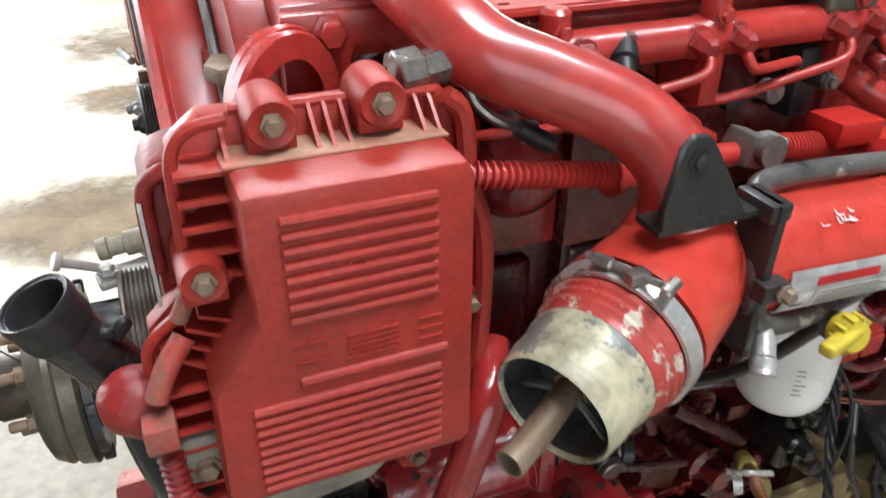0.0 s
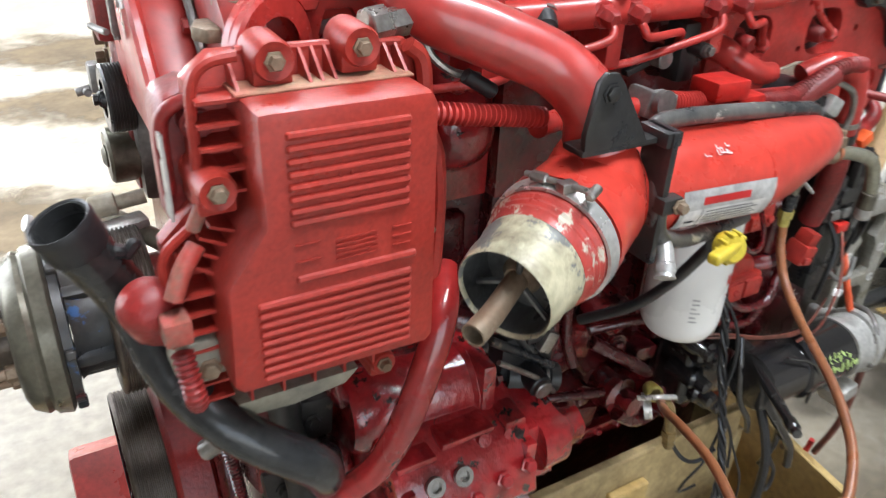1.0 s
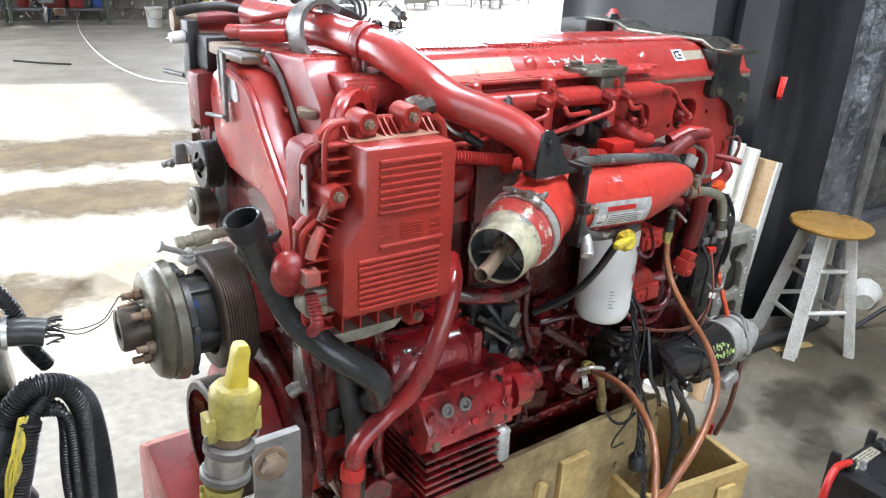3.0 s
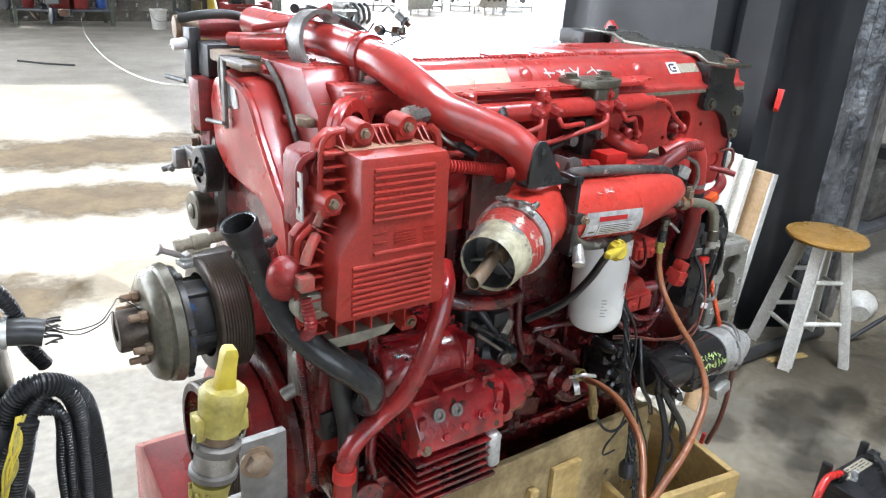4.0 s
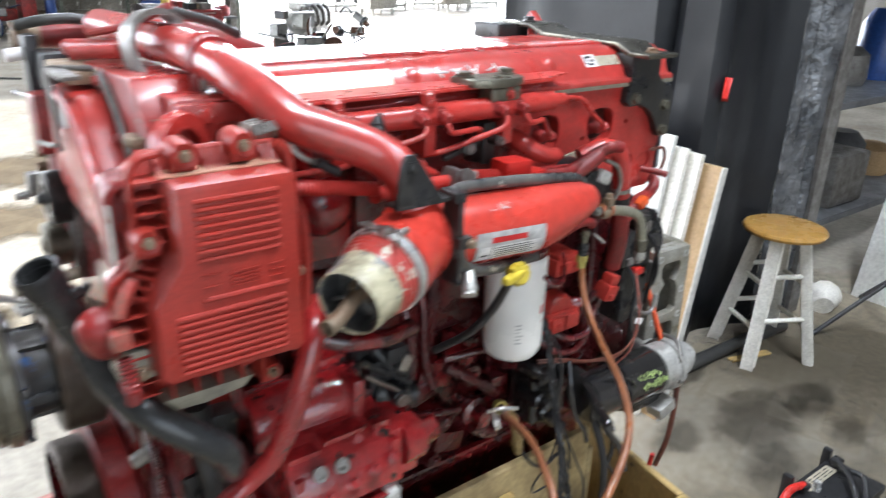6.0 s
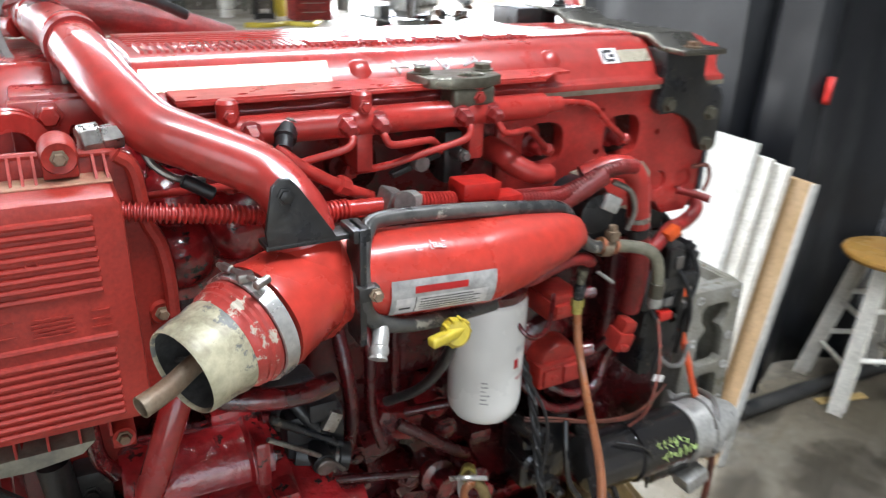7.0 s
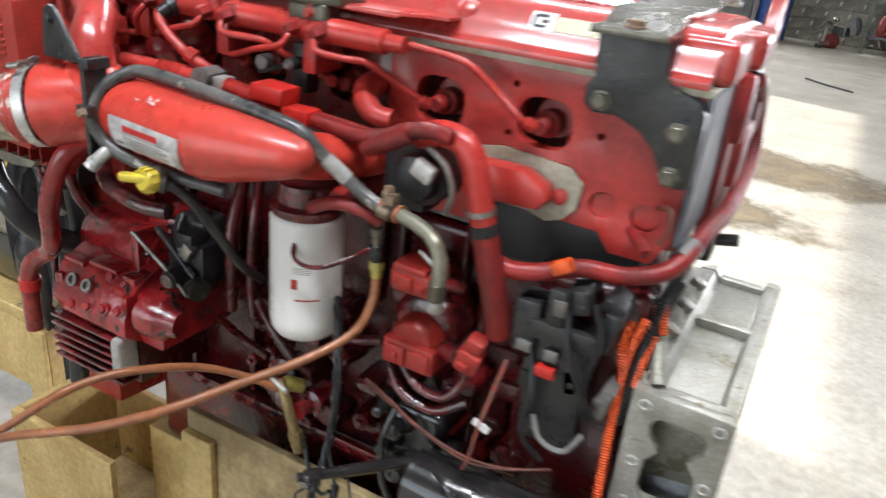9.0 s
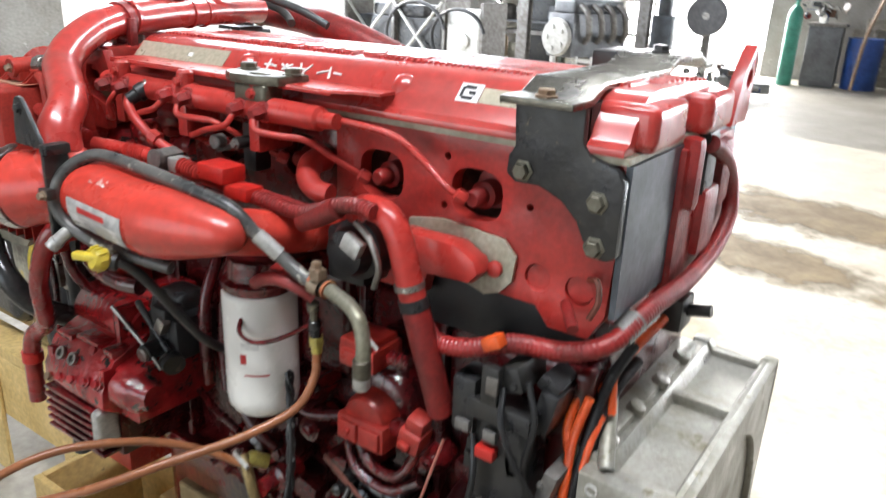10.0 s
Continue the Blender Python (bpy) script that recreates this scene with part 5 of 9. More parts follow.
LINES = [
    [(0.405, 0.612, 1.396), (0.44, 0.618, 1.394), (0.50, 0.630, 1.383), (0.545, 0.640, 1.350), (0.575, 0.640, 1.328), (0.597, 0.650, 1.314)],
    [(0.295, 0.578, 1.394), (0.297, 0.568, 1.384), (0.306, 0.566, 1.373), (0.335, 0.580, 1.368), (0.368, 0.598, 1.364), (0.405, 0.622, 1.338), (0.44, 0.645, 1.314)],
    [(0.250, 0.578, 1.394), (0.252, 0.566, 1.383), (0.240, 0.562, 1.371), (0.19, 0.570, 1.357), (0.145, 0.584, 1.342), (0.120, 0.60, 1.334), (0.112, 0.645, 1.318)],
    [(0.132, 0.578, 1.394), (0.132, 0.566, 1.382), (0.142, 0.564, 1.373), (0.185, 0.572, 1.372), (0.205, 0.580, 1.368), (0.24, 0.615, 1.340), (0.280, 0.645, 1.316)],
    [(0.090, 0.578, 1.394), (0.089, 0.566, 1.383), (0.076, 0.562, 1.374), (0.03, 0.572, 1.362), (-0.02, 0.588, 1.345), (-0.034, 0.645, 1.318)],
    [(-0.026, 0.578, 1.394), (-0.027, 0.566, 1.384), (-0.036, 0.562, 1.368), (-0.046, 0.572, 1.345), (-0.10, 0.60, 1.335), (-0.18, 0.645, 1.318)],
]
for pts in LINES:
    bm = mesh()
    tube(bm, pts, 0.0048, 10, 8)
    q, d = Vector(pts[-1]), (Vector(pts[-1]) - Vector(pts[-2])).normalized()
    lathe(bm, q - d * 0.016, q + d, [(0, 0.006), (0.003, 0.0098), (0.014, 0.0098), (0.018, 0.007)], 6)
    ep("injector_line", bm, RED_PIPE)
# fat return line with a black sensor
bm = mesh()
tube(bm, [(0.000, 0.575, 1.383), (0.012, 0.566, 1.368), (0.045, 0.562, 1.345), (0.085, 0.566, 1.322), (0.118, 0.580, 1.305)], 0.0078, 12, 8)
lathe(bm, (0.066, 0.563, 1.333), (0.10, 0.572, 1.315), [(0, 0.009), (0.002, 0.0125), (0.016, 0.0125), (0.018, 0.008)], 8)
ret = ep("return_line", bm, RED_PIPE)
bm = mesh()
lathe(bm, (0.018, 0.598, 1.397), (0.004, 0.568, 1.377), [(0, 0.010), (0.002, 0.0145), (0.018, 0.0145), (0.02, 0.011), (0.036, 0.010)], 14)
part("pressure_sensor", bm, BLACK, ret, "black pressure sensor")
bm = mesh()
lathe(bm, (0.026, 0.606, 1.403), (0.012, 0.58, 1.39), [(0, 0.012), (0.012, 0.0135), (0.014, 0.0135)], 12)
part("sensor_collar", bm, STEEL, ret)
# dark lifting eye over the flange
bm = mesh()
slab(bm, [(0.195, 0.575), (0.225, 0.56), (0.275, 0.56), (0.305, 0.575), (0.31, 0.63), (0.19, 0.63)], "z", 1.434, 1.448, [oval((0.262, 0.582), 0.020, 0.010, 18)], 0.003)
box(bm, (0.225, 0.562, 1.408), (0.29, 0.60, 1.436), 0.008, 3)
for x in (0.205, 0.297):
    hexbolt(bm, (x, 0.612, 1.447), (0, 0, 1), 0.0125, 0.009)
ep("lifting_eye", bm, OLIVE_IRON, "dark greasy lifting eye with two bolts").location = (0.011, 0.024, -0.004)

# marker strokes on the cover
bm = mesh()
random.seed(9)
strokes = [(0.205, 0, 0.022), (0.203, 80, 0.022), (0.214, 10, 0.014), (0.238, 25, 0.020), (0.243, -35, 0.020), (0.240, 80, 0.012), (0.272, 60, 0.024), (0.284, -60, 0.024), (0.278, 0, 0.014), (0.318, -20, 0.024), (0.330, 70, 0.022), (0.345, 5, 0.016)]
turn = Matrix.Rotation(radians(-47), 4, "X")
for x, a, L in strokes:
    c = Vector((x, 0, 0)) + SLOPE_A.lerp(SLOPE_B, 0.55) + SLOPE_OUT * 0.0008
    M = Matrix.Translation(c) @ turn @ Matrix.Rotation(radians(a), 4, "Y") @ Matrix.Translation(-c)
    box(bm, c - Vector((L / 2, 0.001, 0.0016)), c + Vector((L / 2, 0.001, 0.0016)), 0, 1, M)
each("marker_stroke", bm, PAINT_MARK, engine, "white hand painted stroke")

# black rear bracket
bm = mesh()
slab(bm, [(0.660, 1.455), (0.752, 1.455), (0.752, 1.412), (0.762, 1.398), (0.795, 1.388), (0.806, 1.372), (0.806, 1.284), (0.794, 1.277), (0.777, 1.278), (0.766, 1.290), (0.752, 1.318), (0.731, 1.338), (0.70, 1.351), (0.668, 1.350), (0.654, 1.360), (0.656, 1.383), (0.664, 1.395)], "y", 0.648, 0.669, bev=0.005)
box(bm, (0.660, 0.655, 1.395), (0.752, 0.70, 1.455), 0.004)
rear = ep("rear_bracket", bm, BLACK_STEEL, "heavy black rear lifting bracket")
bm = mesh()
slab(bm, [(0.612, 1.450), (0.668, 1.450), (0.700, 1.466), (0.915, 1.466), (0.955, 1.480), (1.05, 1.480), (1.09, 1.464), (1.12, 1.464), (1.12, 1.472), (1.095, 1.472), (1.055, 1.489), (0.950, 1.489), (0.910, 1.475), (0.695, 1.475), (0.662, 1.459), (0.612, 1.459)], "x", 0.66, 0.752, bev=0.0015)
strap = part("top_strap", bm, STRAP_STEEL, rear, "worn olive black bent strap across the cover")
bm = mesh()
hexbolt(bm, (0.705, 0.64, 1.459), (0, 0, 1), 0.011, 0.008)
part("strap_bolt", bm, RUSTY, strap)
bm = mesh()
hexbolt(bm, (0.705, 1.00, 1.489), (0, 0, 1), 0.012, 0.010)
part("strap_bolt", bm, BLACK_STEEL, strap)
bm = mesh()
box(bm, (0.66, 0.985, 1.455), (0.69, 1.045, 1.481), 0.003)
box(bm, (0.60, 0.99, 1.452), (0.66, 1.08, 1.486), 0.006, 2)
part("strap_foot", bm, BLACK_STEEL, strap)
for x, z, r in ((0.678, 1.367, 0.0105), (0.777, 1.346, 0.0105), (0.779, 1.292, 0.0105)):
    bm = mesh()
    hexbolt(bm, (x, 0.649, z), (0, -1, 0), r, 0.010)
    part("bolt", bm, OLIVE_IRON, rear)
# rear red ear
bm = mesh()
slab(bm, [(1.02, 1.39), (1.10, 1.39), (1.12, 1.48), (1.10, 1.505), (1.05, 1.46)], "x", 0.80, 0.82, [oval((1.085, 1.455), 0.014, 0.014, 14)], 0.003)
ep("rear_ear", bm, RED, "red lifting ear at the rear")
bm = mesh()
box(bm, (0.80, 0.83, 1.17), (0.818, 1.06, 1.385), 0.008)
for y, z, w in ((0.84, 1.30, 0.03), (0.90, 1.22, 0.07), (0.97, 1.28, 0.05)):
    box(bm, (0.800, y, z), (0.832, y + w, z + 0.1), 0.012)
each("rear_casting", bm, RED_CAST, engine)
bm = mesh()
box(bm, (0.806, 0.90, 1.26), (0.826, 0.95, 1.40), 0.01)
box(bm, (0.79, 0.90, 1.095), (0.825, 0.96, 1.15), 0.010)
rod(bm, (0.81, 0.93, 1.125), (0.858, 0.93, 1.135), 0.010)
each("rear_fitting", bm, BLACK_STEEL, engine)

# loom along the head
bm = mesh()
tube(bm, [(-0.03, 0.545, 1.300), (0.008, 0.560, 1.297), (0.06, 0.568, 1.295), (0.125, 0.568, 1.292)], 0.0115, 14, 8)
lm = ep("wiring_loom", bm, RED_PIPE, "red painted wiring loom")
bm = mesh()
tube(bm, [(0.165, 0.562, 1.294), (0.20, 0.566, 1.288), (0.24, 0.572, 1.282), (0.275, 0.575, 1.276)], 0.0115, 14, 8, wave=0.0035, pitch=0.0055)
part("ribbed_sleeve", bm, RED_PIPE, lm)
bm = mesh()
tube(bm, [(0.03, 0.563, 1.296), (0.05, 0.566, 1.295), (0.075, 0.568, 1.294)], 0.0125, 14, 8, wave=0.003, pitch=0.0055)
part("ribbed_sleeve", bm, RED_PIPE, lm)
bm = mesh()
box(bm, (0.118, 0.548, 1.283), (0.142, 0.585, 1.313), 0.005, 2, spun((0.13, 0.566, 1.298), 0, 18, 0))
lathe(bm, (0.135, 0.545, 1.302), (0.137, 0.5, 1.308), [(0, 0.015), (0.008, 0.015)], 18)
part("connector", bm, DULL_STEEL, lm, "grey round connector")
bm = mesh()
box(bm, (0.145, 0.552, 1.284), (0.168, 0.578, 1.306), 0.004)
part("connector", bm, ALU, lm)
bm = mesh()
box(bm, (0.222, 0.545, 1.288), (0.278, 0.588, 1.312), 0.004, 2, spun((0.25, 0.566, 1.30), 0, 2, 0))
box(bm, (0.27, 0.55, 1.268), (0.318, 0.585, 1.288), 0.005)
part("connector", bm, RED_BRIGHT, lm, "square red connector")
bm = mesh()
tube(bm, [(0.30, 0.568, 1.276), (0.34, 0.570, 1.272), (0.39, 0.572, 1.268), (0.43, 0.575, 1.276), (0.462, 0.572, 1.290), (0.50, 0.570, 1.298), (0.53, 0.568, 1.296)], 0.0105, 12, 8, wave=0.0015, pitch=0.006)
tube(bm, [(0.27, 0.575, 1.282), (0.33, 0.58, 1.279), (0.40, 0.58, 1.275)], 0.0045, 8, 6)
tube(bm, [(0.40, 0.575, 1.255), (0.43, 0.572, 1.268), (0.47, 0.568, 1.290)], 0.014, 12, 6)
part("taped_run", bm, RED_CAST, lm, "rough painted taped loom run")
lm.location = (0.0, -0.02, 0.010)
# short elbow on the head
bm = mesh()
tube(bm, [(0.342, 0.66, 1.325), (0.345, 0.63, 1.322), (0.360, 0.608, 1.308), (0.385, 0.598, 1.297), (0.41, 0.600, 1.295)], lambda f: 0.019 - 0.005 * f, 16, 8)
ep("head_elbow", bm, RED_PIPE, "short red elbow")
# black speed sensor bracket
bm = mesh()
box(bm, (0.234, 0.600, 1.300), (0.262, 0.632, 1.372), 0.006)
rod(bm, (0.248, 0.60, 1.345), (0.248, 0.575, 1.345), 0.009)
box(bm, (0.16, 0.61, 1.325), (0.235, 0.622, 1.333), 0.002, 2, spun((0.2, 0.615, 1.33), 0, -18, 0))
ep("sensor_bracket", bm, BLACK_STEEL, "black sensor on a bracket")
bm = mesh()
rod(bm, (0.192, 0.60, 1.338), (0.192, 0.582, 1.338), 0.011)
hexbolt(bm, (0.250, 0.575, 1.345), (0, -1, 0), 0.006, 0.006)
each("sensor_face", bm, DULL_STEEL, engine)
# gasket plate and the branch on it
bm = mesh()
slab(bm, [(0.50, 1.268), (0.555, 1.278), (0.652, 1.270), (0.672, 1.250), (0.668, 1.215), (0.650, 1.196), (0.628, 1.188), (0.60, 1.196), (0.50, 1.20)], "y", 0.659, 0.6655, bev=0.0015)
ep("port_gasket", bm, GASKET, "bare tan gasket plate")
bm = mesh()
slab(bm, [(0.50, 1.262), (0.60, 1.262), (0.632, 1.245), (0.640, 1.228), (0.625, 1.212), (0.50, 1.205)], "y", 0.622, 0.659, bev=0.01)
lathe(bm, (0.644, 0.658, 1.229), (0.644, 0, 1.229), [(0, 0.011), (0.006, 0.011), (0.008, 0.007)], 14)
ep("water_branch", bm, RED_PIPE, "smooth red water branch")
# big red hose down the rear
bm = mesh()
tube(bm, [(0.465, 0.590, 1.285), (0.500, 0.578, 1.300), (0.535, 0.570, 1.297), (0.556, 0.568, 1.272), (0.567, 0.570, 1.23), (0.575, 0.573, 1.197)], 0.0180, 18, 8)
rhose = ep("rear_hose", bm, RED_PIPE, "bent red rear hose")
bm = mesh()
tube(bm, [(0.577, 0.574, 1.188), (0.592, 0.579, 1.13), (0.602, 0.588, 1.08), (0.607, 0.60, 1.03)], 0.0185, 18, 8)
part("lower_run", bm, RED_CAST, rhose)
bm = mesh()
lathe(bm, (0.5695, 0.571, 1.217), (0.577, 0.574, 1.181), [(0, 0.0180), (0, 0.0200), (0.008, 0.0200), (0.008, 0.0180)], 20, False)
part("clamp", bm, STEEL, rhose)
bm = mesh()
tube(bm, [(0.5745, 0.573, 1.197), (0.5785, 0.5745, 1.182)], 0.0197, 18, 3)
part("tape_band", bm, BLACK, rhose, "black tape band")
# thermostat: black drum with wire bail
bm = mesh()
lathe(bm, (0.475, 0.63, 1.235), (0.47, 0.4, 1.24), [(0, 0.042), (0.05, 0.042), (0.056, 0.034), (0.075, 0.030), (0.078, 0.02)], 28)
box(bm, (0.40, 0.60, 1.17), (0.47, 0.66, 1.25), 0.01)
ep("thermostat_drum", bm, BLACK, "black round actuator")
bm = mesh()
tube(bm, [(0.495, 0.555, 1.285), (0.525, 0.548, 1.268), (0.538, 0.548, 1.235), (0.530, 0.55, 1.205)], 0.0045, 8, 8)
ep("bail_wire", bm, STEEL, "steel wire bail")
bm = mesh()
box(bm, (0.476, 0.545, 1.240), (0.508, 0.560, 1.266), 0.005, 2, spun((0.492, 0.552, 1.253), 0, 25, 0))
rod(bm, (0.492, 0.556, 1.253), (0.489, 0.575, 1.250), 0.008)
ep("pale_cap", bm, ALU, "pale bare metal cap")
# dark gap under the head: a black box stands in for its shade
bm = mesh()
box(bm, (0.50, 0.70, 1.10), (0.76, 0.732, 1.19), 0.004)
ep("gap_shade", bm, BLACK, "black box standing in for the shaded gap under the head")
# ribbed red loom round the rear corner
bm = mesh()
tube(bm, [(0.565, 0.60, 1.158), (0.60, 0.595, 1.135), (0.645, 0.60, 1.138), (0.700, 0.625, 1.152), (0.758, 0.645, 1.151), (0.806, 0.668, 1.169), (0.826, 0.745, 1.197), (0.834, 0.853, 1.200), (0.834, 0.972, 1.214), (0.834, 1.035, 1.250), (0.828, 1.045, 1.292), (0.826, 1.015, 1.332), (0.826, 0.961, 1.363), (0.826, 0.902, 1.384)], 0.0125, 14, 8, wave=0.0007, pitch=0.006)
rl = ep("rear_loom", bm, RED_CAST, "ribbed red loom curving round the rear")
bm = mesh()
tube(bm, [(0.810, 0.685, 1.174), (0.818, 0.715, 1.187)], 0.0165, 14, 3)
part("loom_clip", bm, DULL_STEEL, rl)
bm = mesh()
box(bm, (0.668, 0.590, 1.148), (0.695, 0.61, 1.166), 0.004, 2, spun((0.68, 0.6, 1.158), 0, -30, 0))
part("orange_plug", bm, ORANGE, rl)
bm = mesh()
tube(bm, [(0.772, 0.662, 1.246), (0.790, 0.645, 1.252), (0.795, 0.640, 1.230), (0.786, 0.640, 1.206)], 0.0038, 8, 8)
part("wire_loop", bm, BROWN_RED, rl)
bm = mesh()
tube(bm, [(0.745, 0.662, 1.207), (0.765, 0.632, 1.204), (0.778, 0.615, 1.199)], 0.0072, 10, 6)
part("loose_tail", bm, RED_CAST, rl)
# black electrical bracket stack
bm = mesh()
box(bm, (0.63, 0.59, 1.02), (0.665, 0.64, 1.10), 0.005)
box(bm, (0.655, 0.585, 1.05), (0.748, 0.60, 1.078), 0.004)
box(bm, (0.655, 0.60, 0.88), (0.74, 0.66, 1.06), 0.006)
box(bm, (0.675, 0.585, 1.075), (0.70, 0.60, 1.13), 0.004)
each("junction_bracket", bm, BLACK_STEEL, engine, "black bracket of the plug stack")
bm = mesh()
box(bm, (0.640, 0.583, 1.026), (0.662, 0.59, 1.042), 0.002)
box(bm, (0.685, 0.580, 1.095), (0.702, 0.585, 1.118), 0.002)
box(bm, (0.68, 0.588, 1.02), (0.70, 0.598, 1.038), 0.003)
tube(bm, [(0.68, 0.59, 0.93), (0.70, 0.575, 0.905), (0.735, 0.575, 0.90), (0.755, 0.585, 0.93)], 0.0045, 8, 8)
each("bright_clip", bm, DULL_STEEL, engine)
bm = mesh()
box(bm, (0.672, 0.584, 0.995), (0.70, 0.60, 1.012), 0.003)
ep("red_clip", bm, RED_BRIGHT)
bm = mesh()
# oily casting whose near-black red includes the shade behind the brackets
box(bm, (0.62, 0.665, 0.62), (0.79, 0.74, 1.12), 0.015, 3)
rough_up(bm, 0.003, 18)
ep("rear_side_casting", bm, RED_WELL_SHADED, "oily red rear casting, its shade put into the colour")
for k, (x, z, w, h) in enumerate(((0.70, 1.09, 0.03, 0.035), (0.735, 1.05, 0.025, 0.06), (0.735, 1.11, 0.03, 0.02), (0.71, 0.97, 0.025, 0.04), (0.75, 0.95, 0.02, 0.05), (0.69, 0.86, 0.03, 0.03), (0.645, 0.96, 0.018, 0.05))):
    bm = mesh()
    box(bm, (x, 0.60 + 0.008 * (k % 3), z), (x + w, 0.672, z + h), 0.004, 2, spun((x, 0.63, z), 0, (-18, 12, 30, -8, 15, -25, 6)[k], 0))
    hexbolt(bm, (x + w / 2, 0.602 + 0.008 * (k % 3), z + h / 2), (0, -1, 0), 0.005, 0.005)
    ep("small_bracket", bm, (BLACK_STEEL, BLACK, BLACK, BLACK_STEEL, DULL_STEEL, BLACK, BLACK_STEEL)[k])
for pts in ([(0.70, 0.60, 1.10), (0.715, 0.575, 1.06), (0.74, 0.58, 1.0), (0.76, 0.60, 0.95)], [(0.66, 0.60, 1.02), (0.675, 0.58, 0.97), (0.67, 0.58, 0.90), (0.70, 0.60, 0.85)], [(0.735, 0.60, 1.12), (0.752, 0.59, 1.07), (0.742, 0.59, 1.0), (0.755, 0.61, 0.9)]):
    bm = mesh()
    tube(bm, pts, 0.0045, 8, 8)
    ep("black_wire", bm, BLACK)
# orange conduit
bm = mesh()
tube(bm, [(0.790, 0.665, 1.088), (0.779, 0.652, 1.03), (0.779, 0.640, 0.964), (0.786, 0.610, 0.885), (0.796, 0.575, 0.80), (0.806, 0.545, 0.747)], 0.0062, 10, 10, wave=0.0012, pitch=0.004)
ep("orange_conduit", bm, ORANGE, "ribbed orange conduit")
bm = mesh()
tube(bm, [(0.806, 0.545, 0.75), (0.815, 0.530, 0.70), (0.822, 0.535, 0.56), (0.825, 0.56, 0.45)], 0.0065, 10, 8)
ep("lower_conduit", bm, BROWN_RED, "dirty red brown conduit end")
for pts, r in (([(0.812, 0.86, 1.135), (0.806, 0.79, 1.125), (0.800, 0.72, 1.105), (0.806, 0.700, 1.085), (0.812, 0.690, 1.06)], 0.0058), ([(0.792, 0.700, 1.09), (0.774, 0.672, 1.08), (0.768, 0.655, 1.045), (0.775, 0.650, 1.01)], 0.0062), ([(0.804, 0.68, 1.06), (0.800, 0.660, 1.03), (0.796, 0.650, 0.99)], 0.005)):
    bm = mesh()
    tube(bm, pts, r, 10, 8, wave=0.001, pitch=0.004)
    ep("orange_conduit", bm, ORANGE, "ribbed orange conduit")
for pts in ([(0.806, 0.76, 1.13), (0.800, 0.70, 1.10), (0.796, 0.670, 1.05), (0.790, 0.652, 0.98), (0.788, 0.64, 0.93)], [(0.808, 0.78, 1.10), (0.804, 0.71, 1.08), (0.800, 0.68, 1.04), (0.797, 0.66, 0.99)]):
    bm = mesh()
    tube(bm, pts, 0.007, 10, 8, wave=0.0015, pitch=0.004)
    ep("black_conduit", bm, BLACK)

# red actuators and plugs low on the rear
bm = mesh()
box(bm, (0.430, 0.590, 1.046), (0.496, 0.66, 1.082), 0.007, 2)
box(bm, (0.434, 0.588, 1.080), (0.490, 0.655, 1.092), 0.005, 2)
box(bm, (0.438, 0.583, 1.052), (0.470, 0.595, 1.076), 0.004, 2)
rod(bm, (0.484, 0.593, 1.064), (0.484, 0.584, 1.064), 0.0065)
ep("upper_plug_box", bm, RED_CONNECTOR, "red plug box")
bm = mesh()
lathe(bm, (0.505, 0.615, 1.072), (0.56, 0.62, 1.066), [(k * 0.0035, 0.009 + 0.002 * (k % 2)) for k in range(11)], 12)
ep("ridged_boot", bm, RED_OILY_SHADED)
bm = mesh()
tube(bm, [(0.492, 0.560, 1.137), (0.510, 0.561, 1.124), (0.527, 0.562, 1.111)], 0.003, 8, 3)
ep("pale_pin", bm, ALU)
bm = mesh()
lathe(bm, (0.466, 0.71, 0.972), (0.466, 0.4, 0.955), [(0, 0.060), (0.045, 0.060), (0.062, 0.056), (0.070, 0.046), (0.074, 0.030)], 30)
lathe(bm, (0.452, 0.71, 1.03), (0.452, 0.4, 1.02), [(0, 0.042), (0.04, 0.042), (0.052, 0.038), (0.058, 0.025)], 26)
box(bm, (0.395, 0.655, 0.985), (0.43, 0.70, 1.05), 0.01, 2)
ep("round_casting", bm, RED_OILY_SHADED, "rounded dark red casting")
bm = mesh()
box(bm, (0.424, 0.592, 0.918), (0.513, 0.66, 0.962), 0.006, 2)
box(bm, (0.430, 0.586, 0.924), (0.466, 0.596, 0.956), 0.004, 2)
box(bm, (0.471, 0.586, 0.924), (0.508, 0.596, 0.956), 0.004, 2)
lathe(bm, (0.468, 0.602, 0.955), (0.468, 0.70, 0.963), [(0, 0.024), (0.002, 0.036), (0.010, 0.041), (0.06, 0.041)], 26)
rod(bm, (0.449, 0.588, 0.941), (0.449, 0.582, 0.941), 0.006)
ep("lower_plug_box", bm, RED_CONNECTOR, "red twin plug box with a domed back")
bm = mesh()
rod(bm, (0.513, 0.625, 0.955), (0.548, 0.612, 0.96), 0.015)
rod(bm, (0.567, 0.592, 0.985), (0.556, 0.612, 0.955), 0.010)
tube(bm, [(0.45, 0.61, 0.918), (0.49, 0.595, 0.895), (0.54, 0.59, 0.898), (0.565, 0.60, 0.935), (0.571, 0.59, 0.975)], 0.008, 10, 8)
ep("plug_neck", bm, RED_OILY_SHADED)
bm = mesh()
m = spun((0.580, 0.580, 0.997), 8, 16, 4)
box(bm, (0.5625, 0.563, 0.968), (0.5985, 0.60, 1.004), 0.006, 2, m)
box(bm, (0.5665, 0.568, 1.000), (0.5955, 0.597, 1.026), 0.007, 2, m)
box(bm, (0.568, 0.557, 0.974), (0.586, 0.566, 0.986), 0.002, 1, m)
